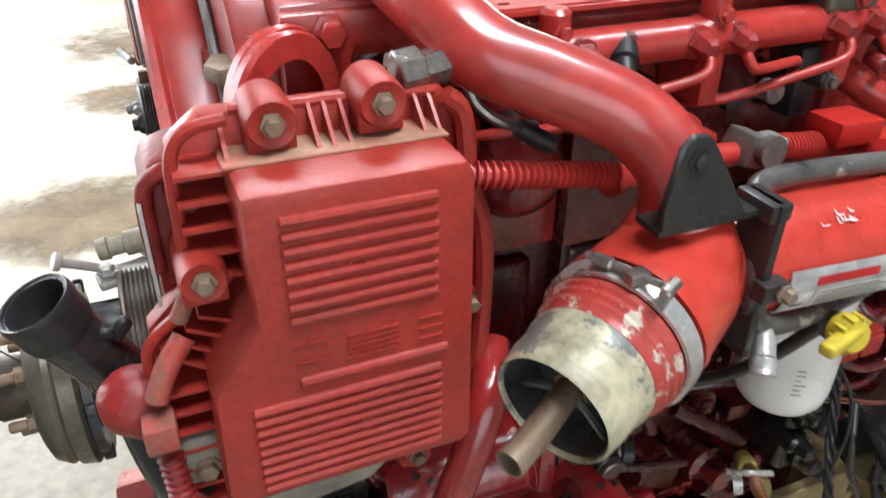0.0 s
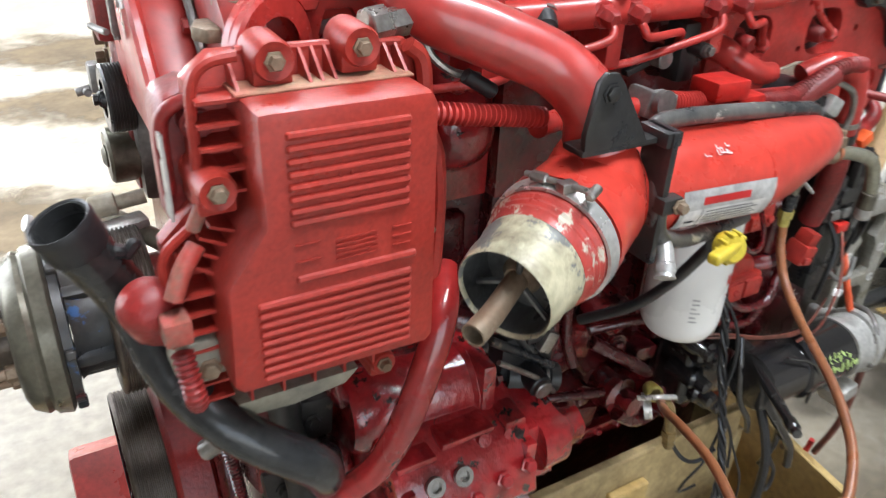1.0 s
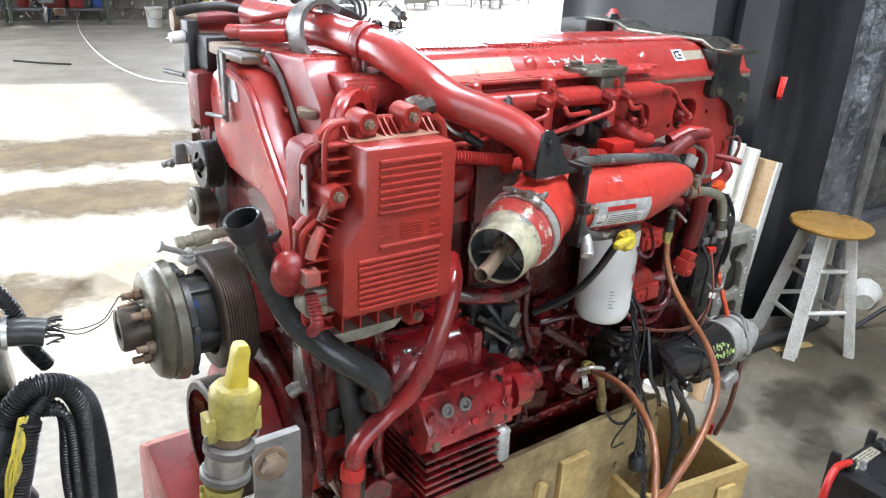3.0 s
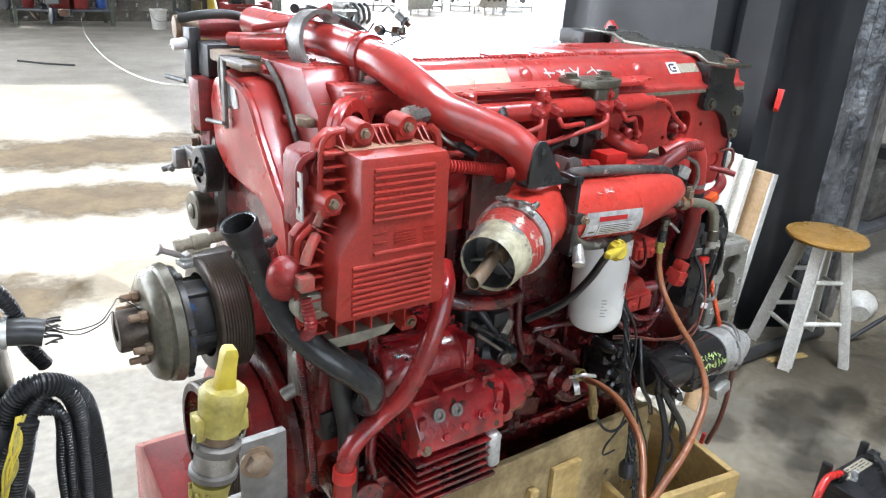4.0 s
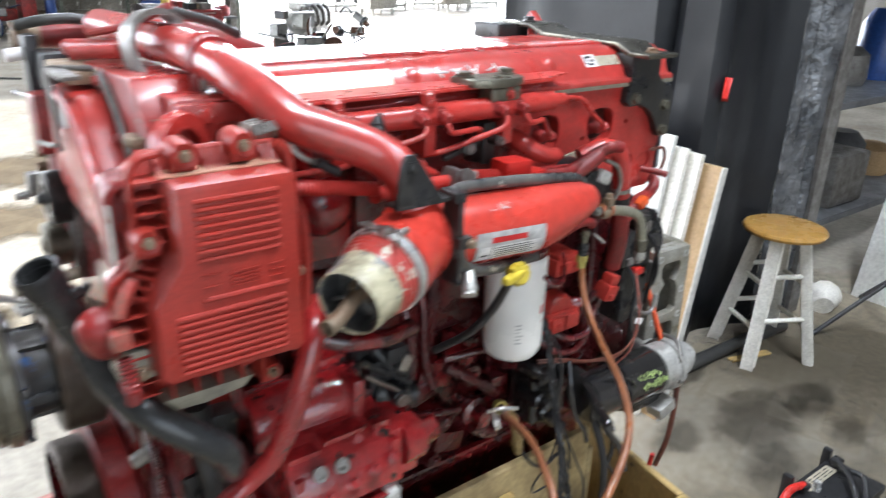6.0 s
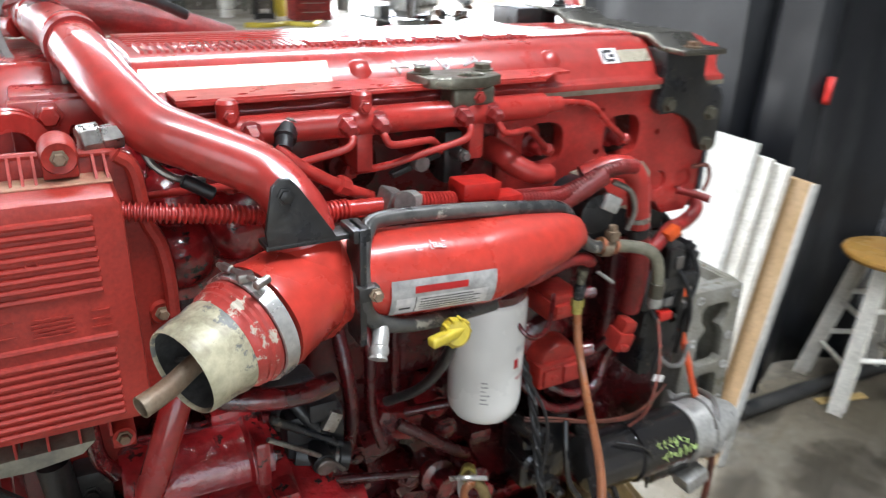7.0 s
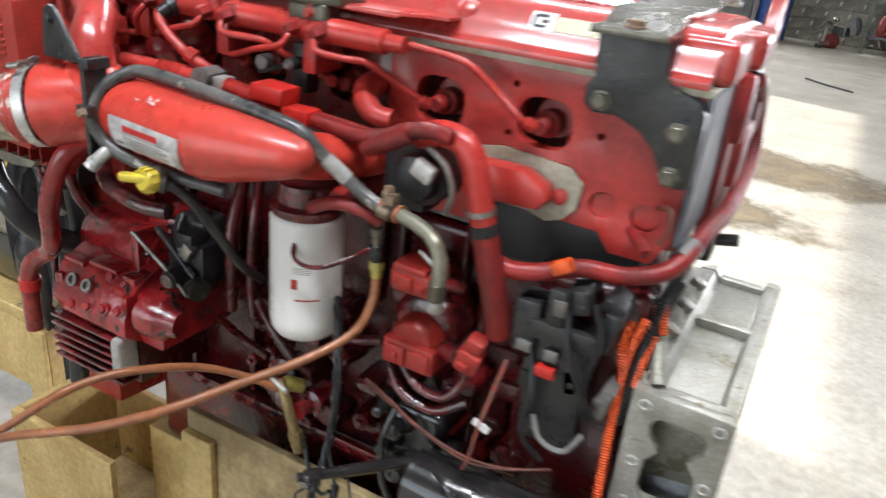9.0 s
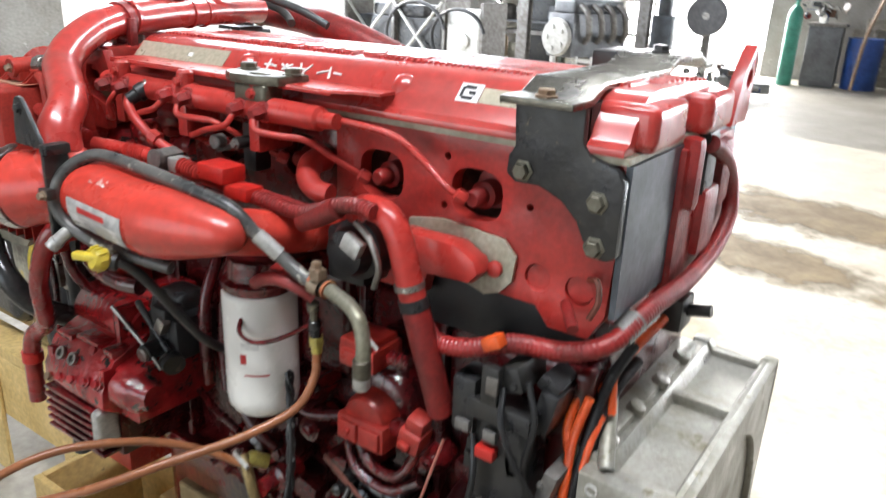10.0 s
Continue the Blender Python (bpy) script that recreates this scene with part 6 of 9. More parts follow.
ep("angled_plug", bm, RED_CONNECTOR, "square red plug at an angle")

# air pipe clamps and straps at the front top
bm = mesh()
for y in (0.90, 0.86, 0.72):
    c, d = Vector((-0.217 + (0.90 - y) * 0.155, y, 1.498 - (0.90 - y) * 0.04)), Vector((0.155, -1, -0.05)).normalized()
    lathe(bm, c, c + d, [(0, 0.0280), (0.002, 0.0310), (0.008, 0.0310), (0.010, 0.0280)], 28, False)
each("pipe_bead", bm, RED_COVER, engine)
bm = mesh()
CC, CD = Vector((-0.188, 0.704, 1.487)), Vector((0.155, -1, -0.12)).normalized()
lathe(bm, CC, CC + CD, [(0, 0.0285), (0, 0.0330), (0.015, 0.0330), (0.015, 0.0285)], 30, False)
box(bm, (-0.214, 0.690, 1.440), (-0.196, 0.706, 1.470), 0.003)
box(bm, (-0.165, 0.688, 1.440), (-0.152, 0.704, 1.492), 0.003)
box(bm, (-0.235, 0.680, 1.433), (-0.150, 0.735, 1.441), 0.003)
ep("pipe_clamp", bm, RED_CAST, "red clamp loop round the pipe")
bm = mesh()
ring = [(-0.196, 0.775, 1.447), (-0.228, 0.785, 1.446), (-0.252, 0.795, 1.458), (-0.262, 0.805, 1.488), (-0.256, 0.81, 1.52), (-0.236, 0.812, 1.538), (-0.21, 0.815, 1.54), (-0.185, 0.82, 1.526)]
Q = glide(ring, 6)
rings = []
for i, p in enumerate(Q):
    dd = (Q[min(i + 1, len(Q) - 1)] - Q[max(i - 1, 0)]).normalized()
    wv = Vector((0.12, -1, 0.1)).normalized()
    nv = dd.cross(wv).normalized() * 0.004
    rings.append([bm.verts.new(p + wv * s + nv * t) for s, t in ((-0.021, -1), (0.021, -1), (0.021, 1), (-0.021, 1))])
for p, q in zip(rings, rings[1:]):
    for k in range(4):
        bm.faces.new((p[k], p[(k + 1) % 4], q[(k + 1) % 4], q[k]))
bm.faces.new(rings[0][::-1])
bm.faces.new(rings[-1])
box(bm, (-0.256, 0.715, 1.438), (-0.176, 0.795, 1.446), 0.003)
ep("strap_band", bm, DULL_STEEL, "wide grey steel strap band")
bm = mesh()
for x, y in ((-0.236, 0.745), (-0.198, 0.738)):
    hexbolt(bm, (x, y, 1.446), (0, 0, 1), 0.009, 0.011)
box(bm, (-0.206, 0.682, 1.446), (-0.198, 0.694, 1.476), 0.002)
each("strap_bolt", bm, STEEL, engine)
# red cast carrier under the pipe and ring flange
bm = mesh()
slab(bm, [(-0.262, 1.30), (-0.262, 1.44), (-0.15, 1.44), (-0.135, 1.40), (-0.150, 1.385), (-0.165, 1.392), (-0.18, 1.412), (-0.205, 1.412), (-0.212, 1.39), (-0.20, 1.36), (-0.16, 1.345), (-0.16, 1.30)], "y", 0.63, 0.65, bev=0.004)
box(bm, (-0.26, 0.64, 1.40), (-0.15, 0.74, 1.445), 0.006)
hexbolt(bm, (-0.225, 0.63, 1.425), (0, -1, 0), 0.011, 0.012)
ep("pipe_carrier", bm, RED, "red cast pipe carrier")
bm = mesh()
for y in (0.618, 0.600):
    lathe(bm, (-0.272, y, 1.385), (-0.272 + 0.55, y - 0.8, 1.385), [(0, 0.034), (0, 0.052), (0.008, 0.054), (0.012, 0.052), (0.012, 0.034)], 32, False)
ep("ring_flange", bm, RED, "double red ring flange")
bm = mesh()
slab(bm, [(-0.345, 0.622), (-0.335, 0.605), (-0.262, 0.60), (-0.262, 0.655), (-0.335, 0.65)], "z", 1.378, 1.392, bev=0.003)
lathe(bm, (-0.302, 0.628, 1.378), (-0.302, 0.628, 2), [(0, 0.016), (0.028, 0.016), (0.030, 0.0205), (0.036, 0.0205), (0.0365, 0.012), (0.02, 0.011)], 20)
lathe(bm, (-0.262, 0.61, 1.35), (-0.24, 0.58, 1.35), [(0, 0.024), (0.03, 0.024), (0.035, 0.016)], 20)
ep("tan_fitting", bm, RUSTY, "grubby rust brown cast fitting").location = (0.03, 0.065, 0.002)
bm = mesh()
rod(bm, (-0.20, 0.545, 1.415), (-0.165, 0.55, 1.418), 0.013, seg=6)
rod(bm, (-0.205, 0.545, 1.415), (-0.185, 0.548, 1.4165), 0.017, seg=8)
tube(bm, [(-0.165, 0.55, 1.418), (-0.15, 0.55, 1.405), (-0.14, 0.545, 1.385), (-0.12, 0.54, 1.37), (-0.09, 0.545, 1.362)], 0.004, 8, 8)
ep("banjo_fitting", bm, STEEL, "bare steel union with a thin pipe")
bm = mesh()
rod(bm, (-0.115, 0.53, 1.370), (-0.085, 0.525, 1.352), 0.0075, seg=10)
ep("black_cap", bm, BLACK)
# front top clutter: black box, red pipe, hoses
bm = mesh()
box(bm, (-0.335, 1.03, 1.40), (-0.26, 1.10, 1.462), 0.006)
box(bm, (-0.348, 1.09, 1.375), (-0.325, 1.13, 1.485), 0.004)
rod(bm, (-0.35, 1.20, 1.44), (-0.35, 1.15, 1.445), 0.006)
rod(bm, (-0.35, 1.25, 1.37), (-0.34, 1.15, 1.375), 0.005)
ep("alternator_box", bm, BLACK, "black housing at the front top")
bm = mesh()
rod(bm, (-0.375, 1.11, 1.452), (-0.345, 1.11, 1.455), 0.011)
ep("white_cap", bm, DECAL_WHITE)
bm = mesh()
tube(bm, [(-0.315, 1.165, 1.478), (-0.25, 1.16, 1.478), (-0.16, 1.15, 1.476), (-0.08, 1.14, 1.466), (0.0, 1.14, 1.446), (0.09, 1.15, 1.415)], lambda f: 0.0215 + 0.012 * min(1.0, f * 2), 22, 8)
exh = ep("exhaust_pipe", bm, RED_CAST, "red pipe sloping down behind the cover")
bm = mesh()
lathe(bm, (-0.352, 1.168, 1.478), (-0.25, 1.16, 1.478), [(0, 0.012), (0, 0.021), (0.004, 0.0235), (0.012, 0.0235), (0.016, 0.021), (0.036, 0.0222), (0.044, 0.0222)], 24)
part("pipe_collar", bm, RUSTY, exh, "dirty olive brown pipe collar")
bm = mesh()
tube(bm, [(-0.345, 1.15, 1.496), (-0.311, 1.12, 1.506), (-0.266, 1.118, 1.508), (-0.22, 1.115, 1.499), (-0.184, 1.105, 1.484), (-0.160, 1.09, 1.474)], 0.0092, 14, 8)
ep("black_hose", bm, RUBBER, "black hose over the front")
bm = mesh()
tube(bm, [(-0.205, 0.93, 1.536), (-0.147, 1.0, 1.530), (-0.111, 1.01, 1.521), (-0.054, 1.02, 1.505), (0.0, 1.035, 1.480)], 0.0085, 12, 8)
ep("black_hose", bm, RUBBER, "black hose over the air pipe")
bm = mesh()
tube(bm, [(-0.30, 1.0, 1.475), (-0.27, 0.94, 1.48), (-0.24, 0.88, 1.485)], 0.013, 12, 6)
tube(bm, [(-0.315, 0.90, 1.478), (-0.29, 0.865, 1.482), (-0.265, 0.83, 1.486)], 0.011, 12, 6)
tube(bm, [(-0.28, 0.94, 1.50), (-0.23, 0.87, 1.52), (-0.20, 0.80, 1.55)], 0.006, 8, 6)
each("red_plug", bm, RED, engine)
bm = mesh()
box(bm, (-0.36, 1.02, 1.30), (-0.29, 1.08, 1.40), 0.01)
box(bm, (-0.34, 1.03, 1.08), (-0.28, 1.10, 1.36), 0.01)
ep("front_ledge", bm, RED_CAST)

# finned pump at the lower front
bm = mesh()
slab(bm, [(0.500, 0.822), (0.500, 0.858), (0.528, 0.905), (0.60, 0.935), (0.70, 0.935), (0.70, 0.80), (0.53, 0.80)], "x", -0.182, 0.005, bev=0.006)
slab(bm, [(0.53, 0.80), (0.53, 0.895), (0.60, 0.92), (0.70, 0.92), (0.70, 0.80)], "x", 0.003, 0.06, bev=0.008)
lathe(bm, (0.02, 0.545, 0.86), (0.2, 0.545, 0.86), [(0, 0.04), (0.04, 0.038), (0.05, 0.028), (0.075, 0.024)], 24)
rough_up(bm, 0.0045, 30)
pump = ep("compressor", bm, RED_WET, "wet oily red finned compressor")
for x0, z0, w, h in ((-0.175, 0.905, 0.05, 0.012), (-0.115, 0.912, 0.07, 0.010), (-0.03, 0.908, 0.03, 0.014), (-0.178, 0.838, 0.018, 0.05), (-0.012, 0.84, 0.016, 0.055)):
    bm = mesh()
    box(bm, (x0, 0.508 + 0.45 * max(0.0, z0 - 0.86), z0), (x0 + w, 0.60, z0 + h), 0.004, 2)
    rough_up(bm, 0.003, 40)
    part("cast_ridge", bm, RED_WET, pump)
bm = mesh()
box(bm, (-0.165, 0.53, 0.71), (0.0, 0.68, 0.82), 0.008)
part("lower_case", bm, RED_WELL_SHADED, pump)
for k in range(6):
    bm = mesh()
    box(bm, (-0.185, 0.495, 0.722 + 0.0165 * k), (-0.005, 0.68, 0.7285 + 0.0165 * k), 0.003)
    rough_up(bm, 0.002, 40, k)
    part("fin", bm, RED_OILY_SHADED, pump)
for x, y, z in ((-0.165, 0.498, 0.832), (-0.125, 0.498, 0.845), (-0.085, 0.498, 0.853), (-0.045, 0.498, 0.862), (-0.01, 0.50, 0.868)):
    bm = mesh()
    hexbolt(bm, (x, y + 0.004, z), (0, -0.9, 0.45), 0.0085, 0.008)
    part("bolt", bm, RUSTY if x < -0.14 else RED_WET, pump)
for x in (-0.135, -0.098):
    bm = mesh()
    lathe(bm, (x, 0.513, 0.885), (x, 0.2, 1.05), [(-0.002, 0.012), (0.004, 0.012), (0.004, 0.007), (-0.006, 0.006)], 16)
    part("plug_boss", bm, STEEL, pump)
for x, z, r in ((-0.16, 0.895, 0.010), (-0.06, 0.905, 0.012), (-0.025, 0.90, 0.009), (0.03, 0.885, 0.011), (0.045, 0.845, 0.009)):
    bm = mesh()
    lathe(bm, (x, 0.545, z - 0.006), (x, 0.40, z + 0.085), [(0, r * 1.4), (0.012, r * 1.2), (0.014, r * 0.8), (0.02, r * 0.7)], 16)
    rough_up(bm, 0.0012, 60)
    part("cast_plug", bm, RED_WET, pump)
bm = mesh()
box(bm, (-0.028, 0.492, 0.745), (-0.002, 0.53, 0.815), 0.010, 3)
rough_up(bm, 0.007, 35)
part("bare_corner", bm, ALU, pump, "bare chipped metal corner")
pump.location = (-0.016, -0.028, 0.027)
bm = mesh()
lathe(bm, (-0.215, 0.60, 0.955), (0.4, 0.585, 0.95), [(0, 0.045), (0.01, 0.052), (0.15, 0.052), (0.155, 0.058), (0.168, 0.058), (0.172, 0.045), (0.185, 0.045), (0.187, 0.03)], 28)
box(bm, (-0.06, 0.535, 0.90), (-0.04, 0.65, 1.01), 0.008)
rough_up(bm, 0.002, 24)
ep("drive_housing", bm, RED_WET, "round oily red drive housing")
bm = mesh()
for a in (30, 100, 170, 240):
    hexbolt(bm, (-0.034, 0.592 - 0.05 * math.cos(radians(a)), 0.952 + 0.05 * math.sin(radians(a))), (1, 0, 0), 0.007, 0.008)
each("drive_bolt", bm, RED_OILY_SHADED, engine)
bm = mesh()
box(bm, (-0.01, 0.57, 0.93), (0.075, 0.66, 1.01), 0.012)
rod(bm, (0.03, 0.58, 0.955), (0.03, 0.535, 0.95), 0.016)
box(bm, (0.02, 0.56, 1.0), (0.06, 0.60, 1.03), 0.006)
blackv = ep("black_valve", bm, BLACK, "oily black valve body")
bm = mesh()
tube(bm, [(-0.045, 0.53, 1.02), (0.0, 0.535, 0.985), (0.035, 0.54, 0.955), (0.06, 0.545, 0.925)], 0.0035, 8, 6)
box(bm, (0.04, 0.553, 0.985), (0.06, 0.57, 1.015), 0.003, 2, spun((0.05, 0.56, 1.0), 0, 30, 0))
rod(bm, (0.03, 0.536, 0.95), (0.03, 0.528, 0.949), 0.013)
part("bright_lever", bm, STEEL, blackv, "bare metal lever")
bm = mesh()
tube(bm, [(-0.13, 0.55, 1.112), (-0.09, 0.53, 1.094), (-0.04, 0.523, 1.084), (0.0, 0.524, 1.079), (0.044, 0.532, 1.080)], 0.0145, 14, 8)
ep("cross_pipe", bm, RED_OILY_SHADED, "short red cross pipe")
# lower galleries, ribs and pipes on the block
for pts, r in (([(0.09, 0.66, 1.12), (0.095, 0.62, 1.04), (0.10, 0.61, 0.95), (0.09, 0.62, 0.88)], 0.011), ([(0.12, 0.67, 1.14), (0.135, 0.63, 1.06), (0.135, 0.62, 0.95), (0.15, 0.61, 0.89)], 0.009),
               ([(0.17, 0.60, 0.93), (0.215, 0.585, 0.90), (0.26, 0.58, 0.865), (0.29, 0.59, 0.84)], 0.010), ([(0.20, 0.64, 0.915), (0.27, 0.62, 0.925), (0.34, 0.615, 0.915), (0.40, 0.63, 0.925)], 0.0085),
               ([(0.40, 0.66, 0.93), (0.425, 0.62, 0.905), (0.46, 0.60, 0.87), (0.52, 0.60, 0.86), (0.57, 0.61, 0.89)], 0.009), ([(0.06, 0.62, 0.85), (0.13, 0.60, 0.845), (0.20, 0.59, 0.835)], 0.007),
               ([(-0.23, 0.62, 0.93), (-0.21, 0.61, 0.86), (-0.215, 0.60, 0.78), (-0.21, 0.60, 0.70)], 0.012), ([(0.22, 0.575, 0.80), (0.26, 0.57, 0.775), (0.31, 0.57, 0.78)], 0.014),
               ([(-0.24, 0.56, 1.09), (-0.235, 0.57, 1.03), (-0.22, 0.585, 0.99)], 0.010)):
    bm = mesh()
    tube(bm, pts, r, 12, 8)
    # pipes set further back take the red with deeper shade in it
    ep("oil_pipe", bm, RED_WELL_SHADED if 0 < pts[0][0] < 0.38 else RED_OILY_SHADED)
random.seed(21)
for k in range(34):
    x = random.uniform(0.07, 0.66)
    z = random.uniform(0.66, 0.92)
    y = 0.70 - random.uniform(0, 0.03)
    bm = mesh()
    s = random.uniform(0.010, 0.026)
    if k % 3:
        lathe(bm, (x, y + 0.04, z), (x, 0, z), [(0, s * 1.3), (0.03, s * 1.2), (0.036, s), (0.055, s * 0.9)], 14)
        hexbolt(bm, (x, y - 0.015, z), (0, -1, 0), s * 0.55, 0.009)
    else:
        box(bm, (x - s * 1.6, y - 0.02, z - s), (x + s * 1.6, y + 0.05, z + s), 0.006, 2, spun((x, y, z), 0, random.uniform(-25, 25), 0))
    ep("cast_boss", bm, RED_OILY_SHADED if k % 2 else RED_WELL_SHADED)
bm = mesh()
for x, y, z, r in ((0.235, 0.575, 0.815, 0.024), (0.30, 0.565, 0.79, 0.02)):
    lathe(bm, (x, y + 0.06, z), (x + 0.01, 0, z + 0.02), [(0, r), (0.03, r), (0.035, r * 1.25), (0.05, r * 1.25), (0.055, r * 0.8), (0.08, r * 0.7)], 18)
each("valve_fitting", bm, RED_OILY_SHADED, engine)
bm = mesh()
lathe(bm, (0.265, 0.565, 0.80), (0.285, 0.55, 0.806), [(0, 0.019), (0, 0.021), (0.012, 0.021), (0.012, 0.019)], 18, False)
tube(bm, [(0.24, 0.56, 0.83), (0.255, 0.535, 0.845), (0.29, 0.53, 0.835)], 0.004, 8, 6)
ep("hose_clip", bm, BRIGHT_STEEL, "bright hose clip")
bm = mesh()
box(bm, (-0.26, 0.69, 0.615), (0.78, 0.71, 0.635), 0.005)
ep("pan_rail", bm, RED_OILY_SHADED)
for k in range(22):
    bm = mesh()
    hexbolt(bm, (-0.24 + 0.046 * k, 0.69, 0.625), (0, -1, 0), 0.007, 0.007)
    ep("pan_bolt", bm, RED_OILY_SHADED)
bm = mesh()
box(bm, (-0.27, 0.60, 0.66), (-0.195, 0.72, 0.76), 0.012)
rod(bm, (-0.24, 0.60, 0.72), (-0.24, 0.56, 0.72), 0.032)
ep("lower_cover", bm, RED_OILY_SHADED)

# starter motor
SA, SB = Vector((0.51, 0.562, 0.755)), Vector((0.84, 0.562, 0.750))
sd = (SB - SA).normalized()
bm = mesh()
lathe(bm, SA, SB, [(0, 0.020), (0.003, 0.040), (0.010, 0.051), (0.10, 0.052), (0.102, 0.057), (0.116, 0.057), (0.118, 0.054), (0.245, 0.054), (0.247, 0.050)], 36)
rough_up(bm, 0.0012, 40)
starter = ep("starter_motor", bm, GLOSS_BLACK, "wet black starter motor with a silver nose")
bm = mesh()
lathe(bm, SA + sd * 0.228, SB, [(0, 0.0545), (0.0, 0.0575), (0.012, 0.0585), (0.018, 0.054), (0.05, 0.056), (0.052, 0.062), (0.066, 0.062), (0.07, 0.050), (0.11, 0.044), (0.14, 0.030)], 36)
box(bm, (0.79, 0.58, 0.66), (0.828, 0.66, 0.78), 0.014, 3)
rough_up(bm, 0.0012, 40)
part("nose", bm, ALU, starter, "cast aluminium starter nose")
bm = mesh()
tube(bm, [(0.79, 0.515, 0.775), (0.80, 0.530, 0.80), (0.815, 0.56, 0.81), (0.825, 0.60, 0.80)], 0.007, 10, 6)
for a in (200, 300):
    k = Vector((0, math.cos(radians(a)) * 0.056, math.sin(radians(a)) * 0.056))
    hexbolt(bm, SA + sd * 0.285 + k, -sd, 0.007, 0.008)
each("nose_bolt", bm, DULL_STEEL, starter)
# solenoid under the body with a bevelled bright clip
bm = mesh()
lathe(bm, SA + sd * 0.17 + Vector((0, 0.01, -0.073)), SB + Vector((0, 0.01, -0.073)), [(0, 0.012), (0.004, 0.028), (0.09, 0.028), (0.094, 0.024), (0.12, 0.022)], 24)
part("solenoid", bm, GLOSS_BLACK, starter)
bm = mesh()
box(bm, (0.745, 0.515, 0.640), (0.80, 0.56, 0.672), 0.005, 2, spun((0.77, 0.54, 0.656), 0, -18, 0))
part("solenoid_clip", bm, ALU, starter)
# paint scrawl in two lines round the body
bm = mesh()
random.seed(9)
for line, (deg, n0, x0) in enumerate(((32, 6, 0.640), (8, 7, 0.650))):
    for k in range(n0):
        for s in range(3):
            c = SA + sd * (x0 - 0.50 + 0.0125 * k + random.uniform(-0.003, 0.003))
            g = radians(deg + random.uniform(-7, 7))
            p = c + Vector((0, -math.cos(g), math.sin(g))) * 0.0548
            long = random.uniform(0.003, 0.006)
            box(bm, p - Vector((0.0010, 0.0010, long)), p + Vector((0.0010, 0.0012, long)), 0, 1, spun(p, 0, random.choice((-55, -30, 0, 25, 60, 90)), 0) @ spun(p, -math.degrees(g), 0, 0))
part("paint_scrawl", bm, GREEN_MARK, starter, "pale green paint scrawl")
bm = mesh()
for k, dz in enumerate((0.0, 0.006)):
    tube(bm, [(0.40, 0.59, 0.868 + dz), (0.45, 0.575, 0.862 + dz), (0.52, 0.562, 0.846 + dz * 0.4), (0.60, 0.556, 0.832 + dz), (0.66, 0.570, 0.835 + dz * 0.3), (0.72, 0.59, 0.85)], 0.0022, 6, 8)
each("lead", bm, BROWN_RED, starter)
# black arms, stays and terminals at the rear end
bm = mesh()
STAY_A, STAY_B = Vector((0.550, 0.604, 0.783)), Vector((0.416, 0.408, 0.813))
sway = (STAY_B - STAY_A).normalized()
tube(bm, [STAY_A, STAY_A.lerp(STAY_B, 0.35), STAY_A.lerp(STAY_B, 0.7), STAY_B], lambda f: 0.0065 + 0.003 * math.sin(f * 3.1), 10, 5)
lathe(bm, STAY_B - sway * 0.03, STAY_B, [(0, 0.008), (0.004, 0.0105), (0.022, 0.0105), (0.026, 0.007), (0.036, 0.007)], 12)
rod(bm, STAY_A - Vector((0, 0.012, 0)), STAY_A + Vector((0, 0.03, 0)), 0.014, seg=16)
tube(bm, [STAY_B + Vector((0.004, 0, -0.008)), STAY_B + Vector((0.014, 0.0, -0.012)), STAY_B + Vector((0.018, 0.01, -0.004))], 0.003, 8, 6)
each("stay_arm", bm, GLOSS_BLACK, starter)
for pts, r in (([(0.515, 0.55, 0.790), (0.522, 0.53, 0.745), (0.545, 0.515, 0.70), (0.575, 0.505, 0.655), (0.60, 0.50, 0.615), (0.612, 0.50, 0.57)], 0.0085), ([(0.535, 0.545, 0.80), (0.552, 0.53, 0.74), (0.572, 0.52, 0.68), (0.585, 0.52, 0.62), (0.578, 0.53, 0.56)], 0.006),
               ([(0.47, 0.57, 0.86), (0.462, 0.55, 0.81), (0.47, 0.54, 0.75), (0.50, 0.535, 0.70), (0.52, 0.54, 0.66)], 0.0055), ([(0.56, 0.535, 0.81), (0.60, 0.515, 0.80), (0.625, 0.51, 0.77), (0.63, 0.515, 0.70)], 0.003)):
    bm = mesh()
    tube(bm, pts, r, 10, 8)
    part("battery_cable", bm, GLOSS_BLACK, starter, "black taped battery cable")
bm = mesh()
for k, (x, z, r) in enumerate(((0.455, 0.80, 0.024), (0.438, 0.755, 0.019), (0.462, 0.715, 0.022), (0.425, 0.825, 0.015), (0.49, 0.685, 0.016))):
    lathe(bm, (x, 0.66, z), (x + 0.01, 0.3, z - 0.01), [(0, r * 1.2), (0.05, r), (0.055, r * 0.7), (0.075, r * 0.65), (0.078, r * 0.3)], 14)
box(bm, (0.43, 0.62, 0.68), (0.53, 0.70, 0.83), 0.016, 3)
rough_up(bm, 0.002, 30)
each("terminal_block", bm, GLOSS_BLACK, starter)

# flywheel housing: a cast channel with a bolted end face, a sunk top and an arched outer wall
bm = mesh()
DUMB = [(0.842, 0.968), (0.897, 0.968), (0.906, 0.958), (0.904, 0.936), (0.889, 0.916), (0.904, 0.896), (0.906, 0.842), (0.897, 0.832), (0.842, 0.832), (0.833, 0.842), (0.835, 0.896), (0.850, 0.916), (0.835, 0.936), (0.833, 0.958)]
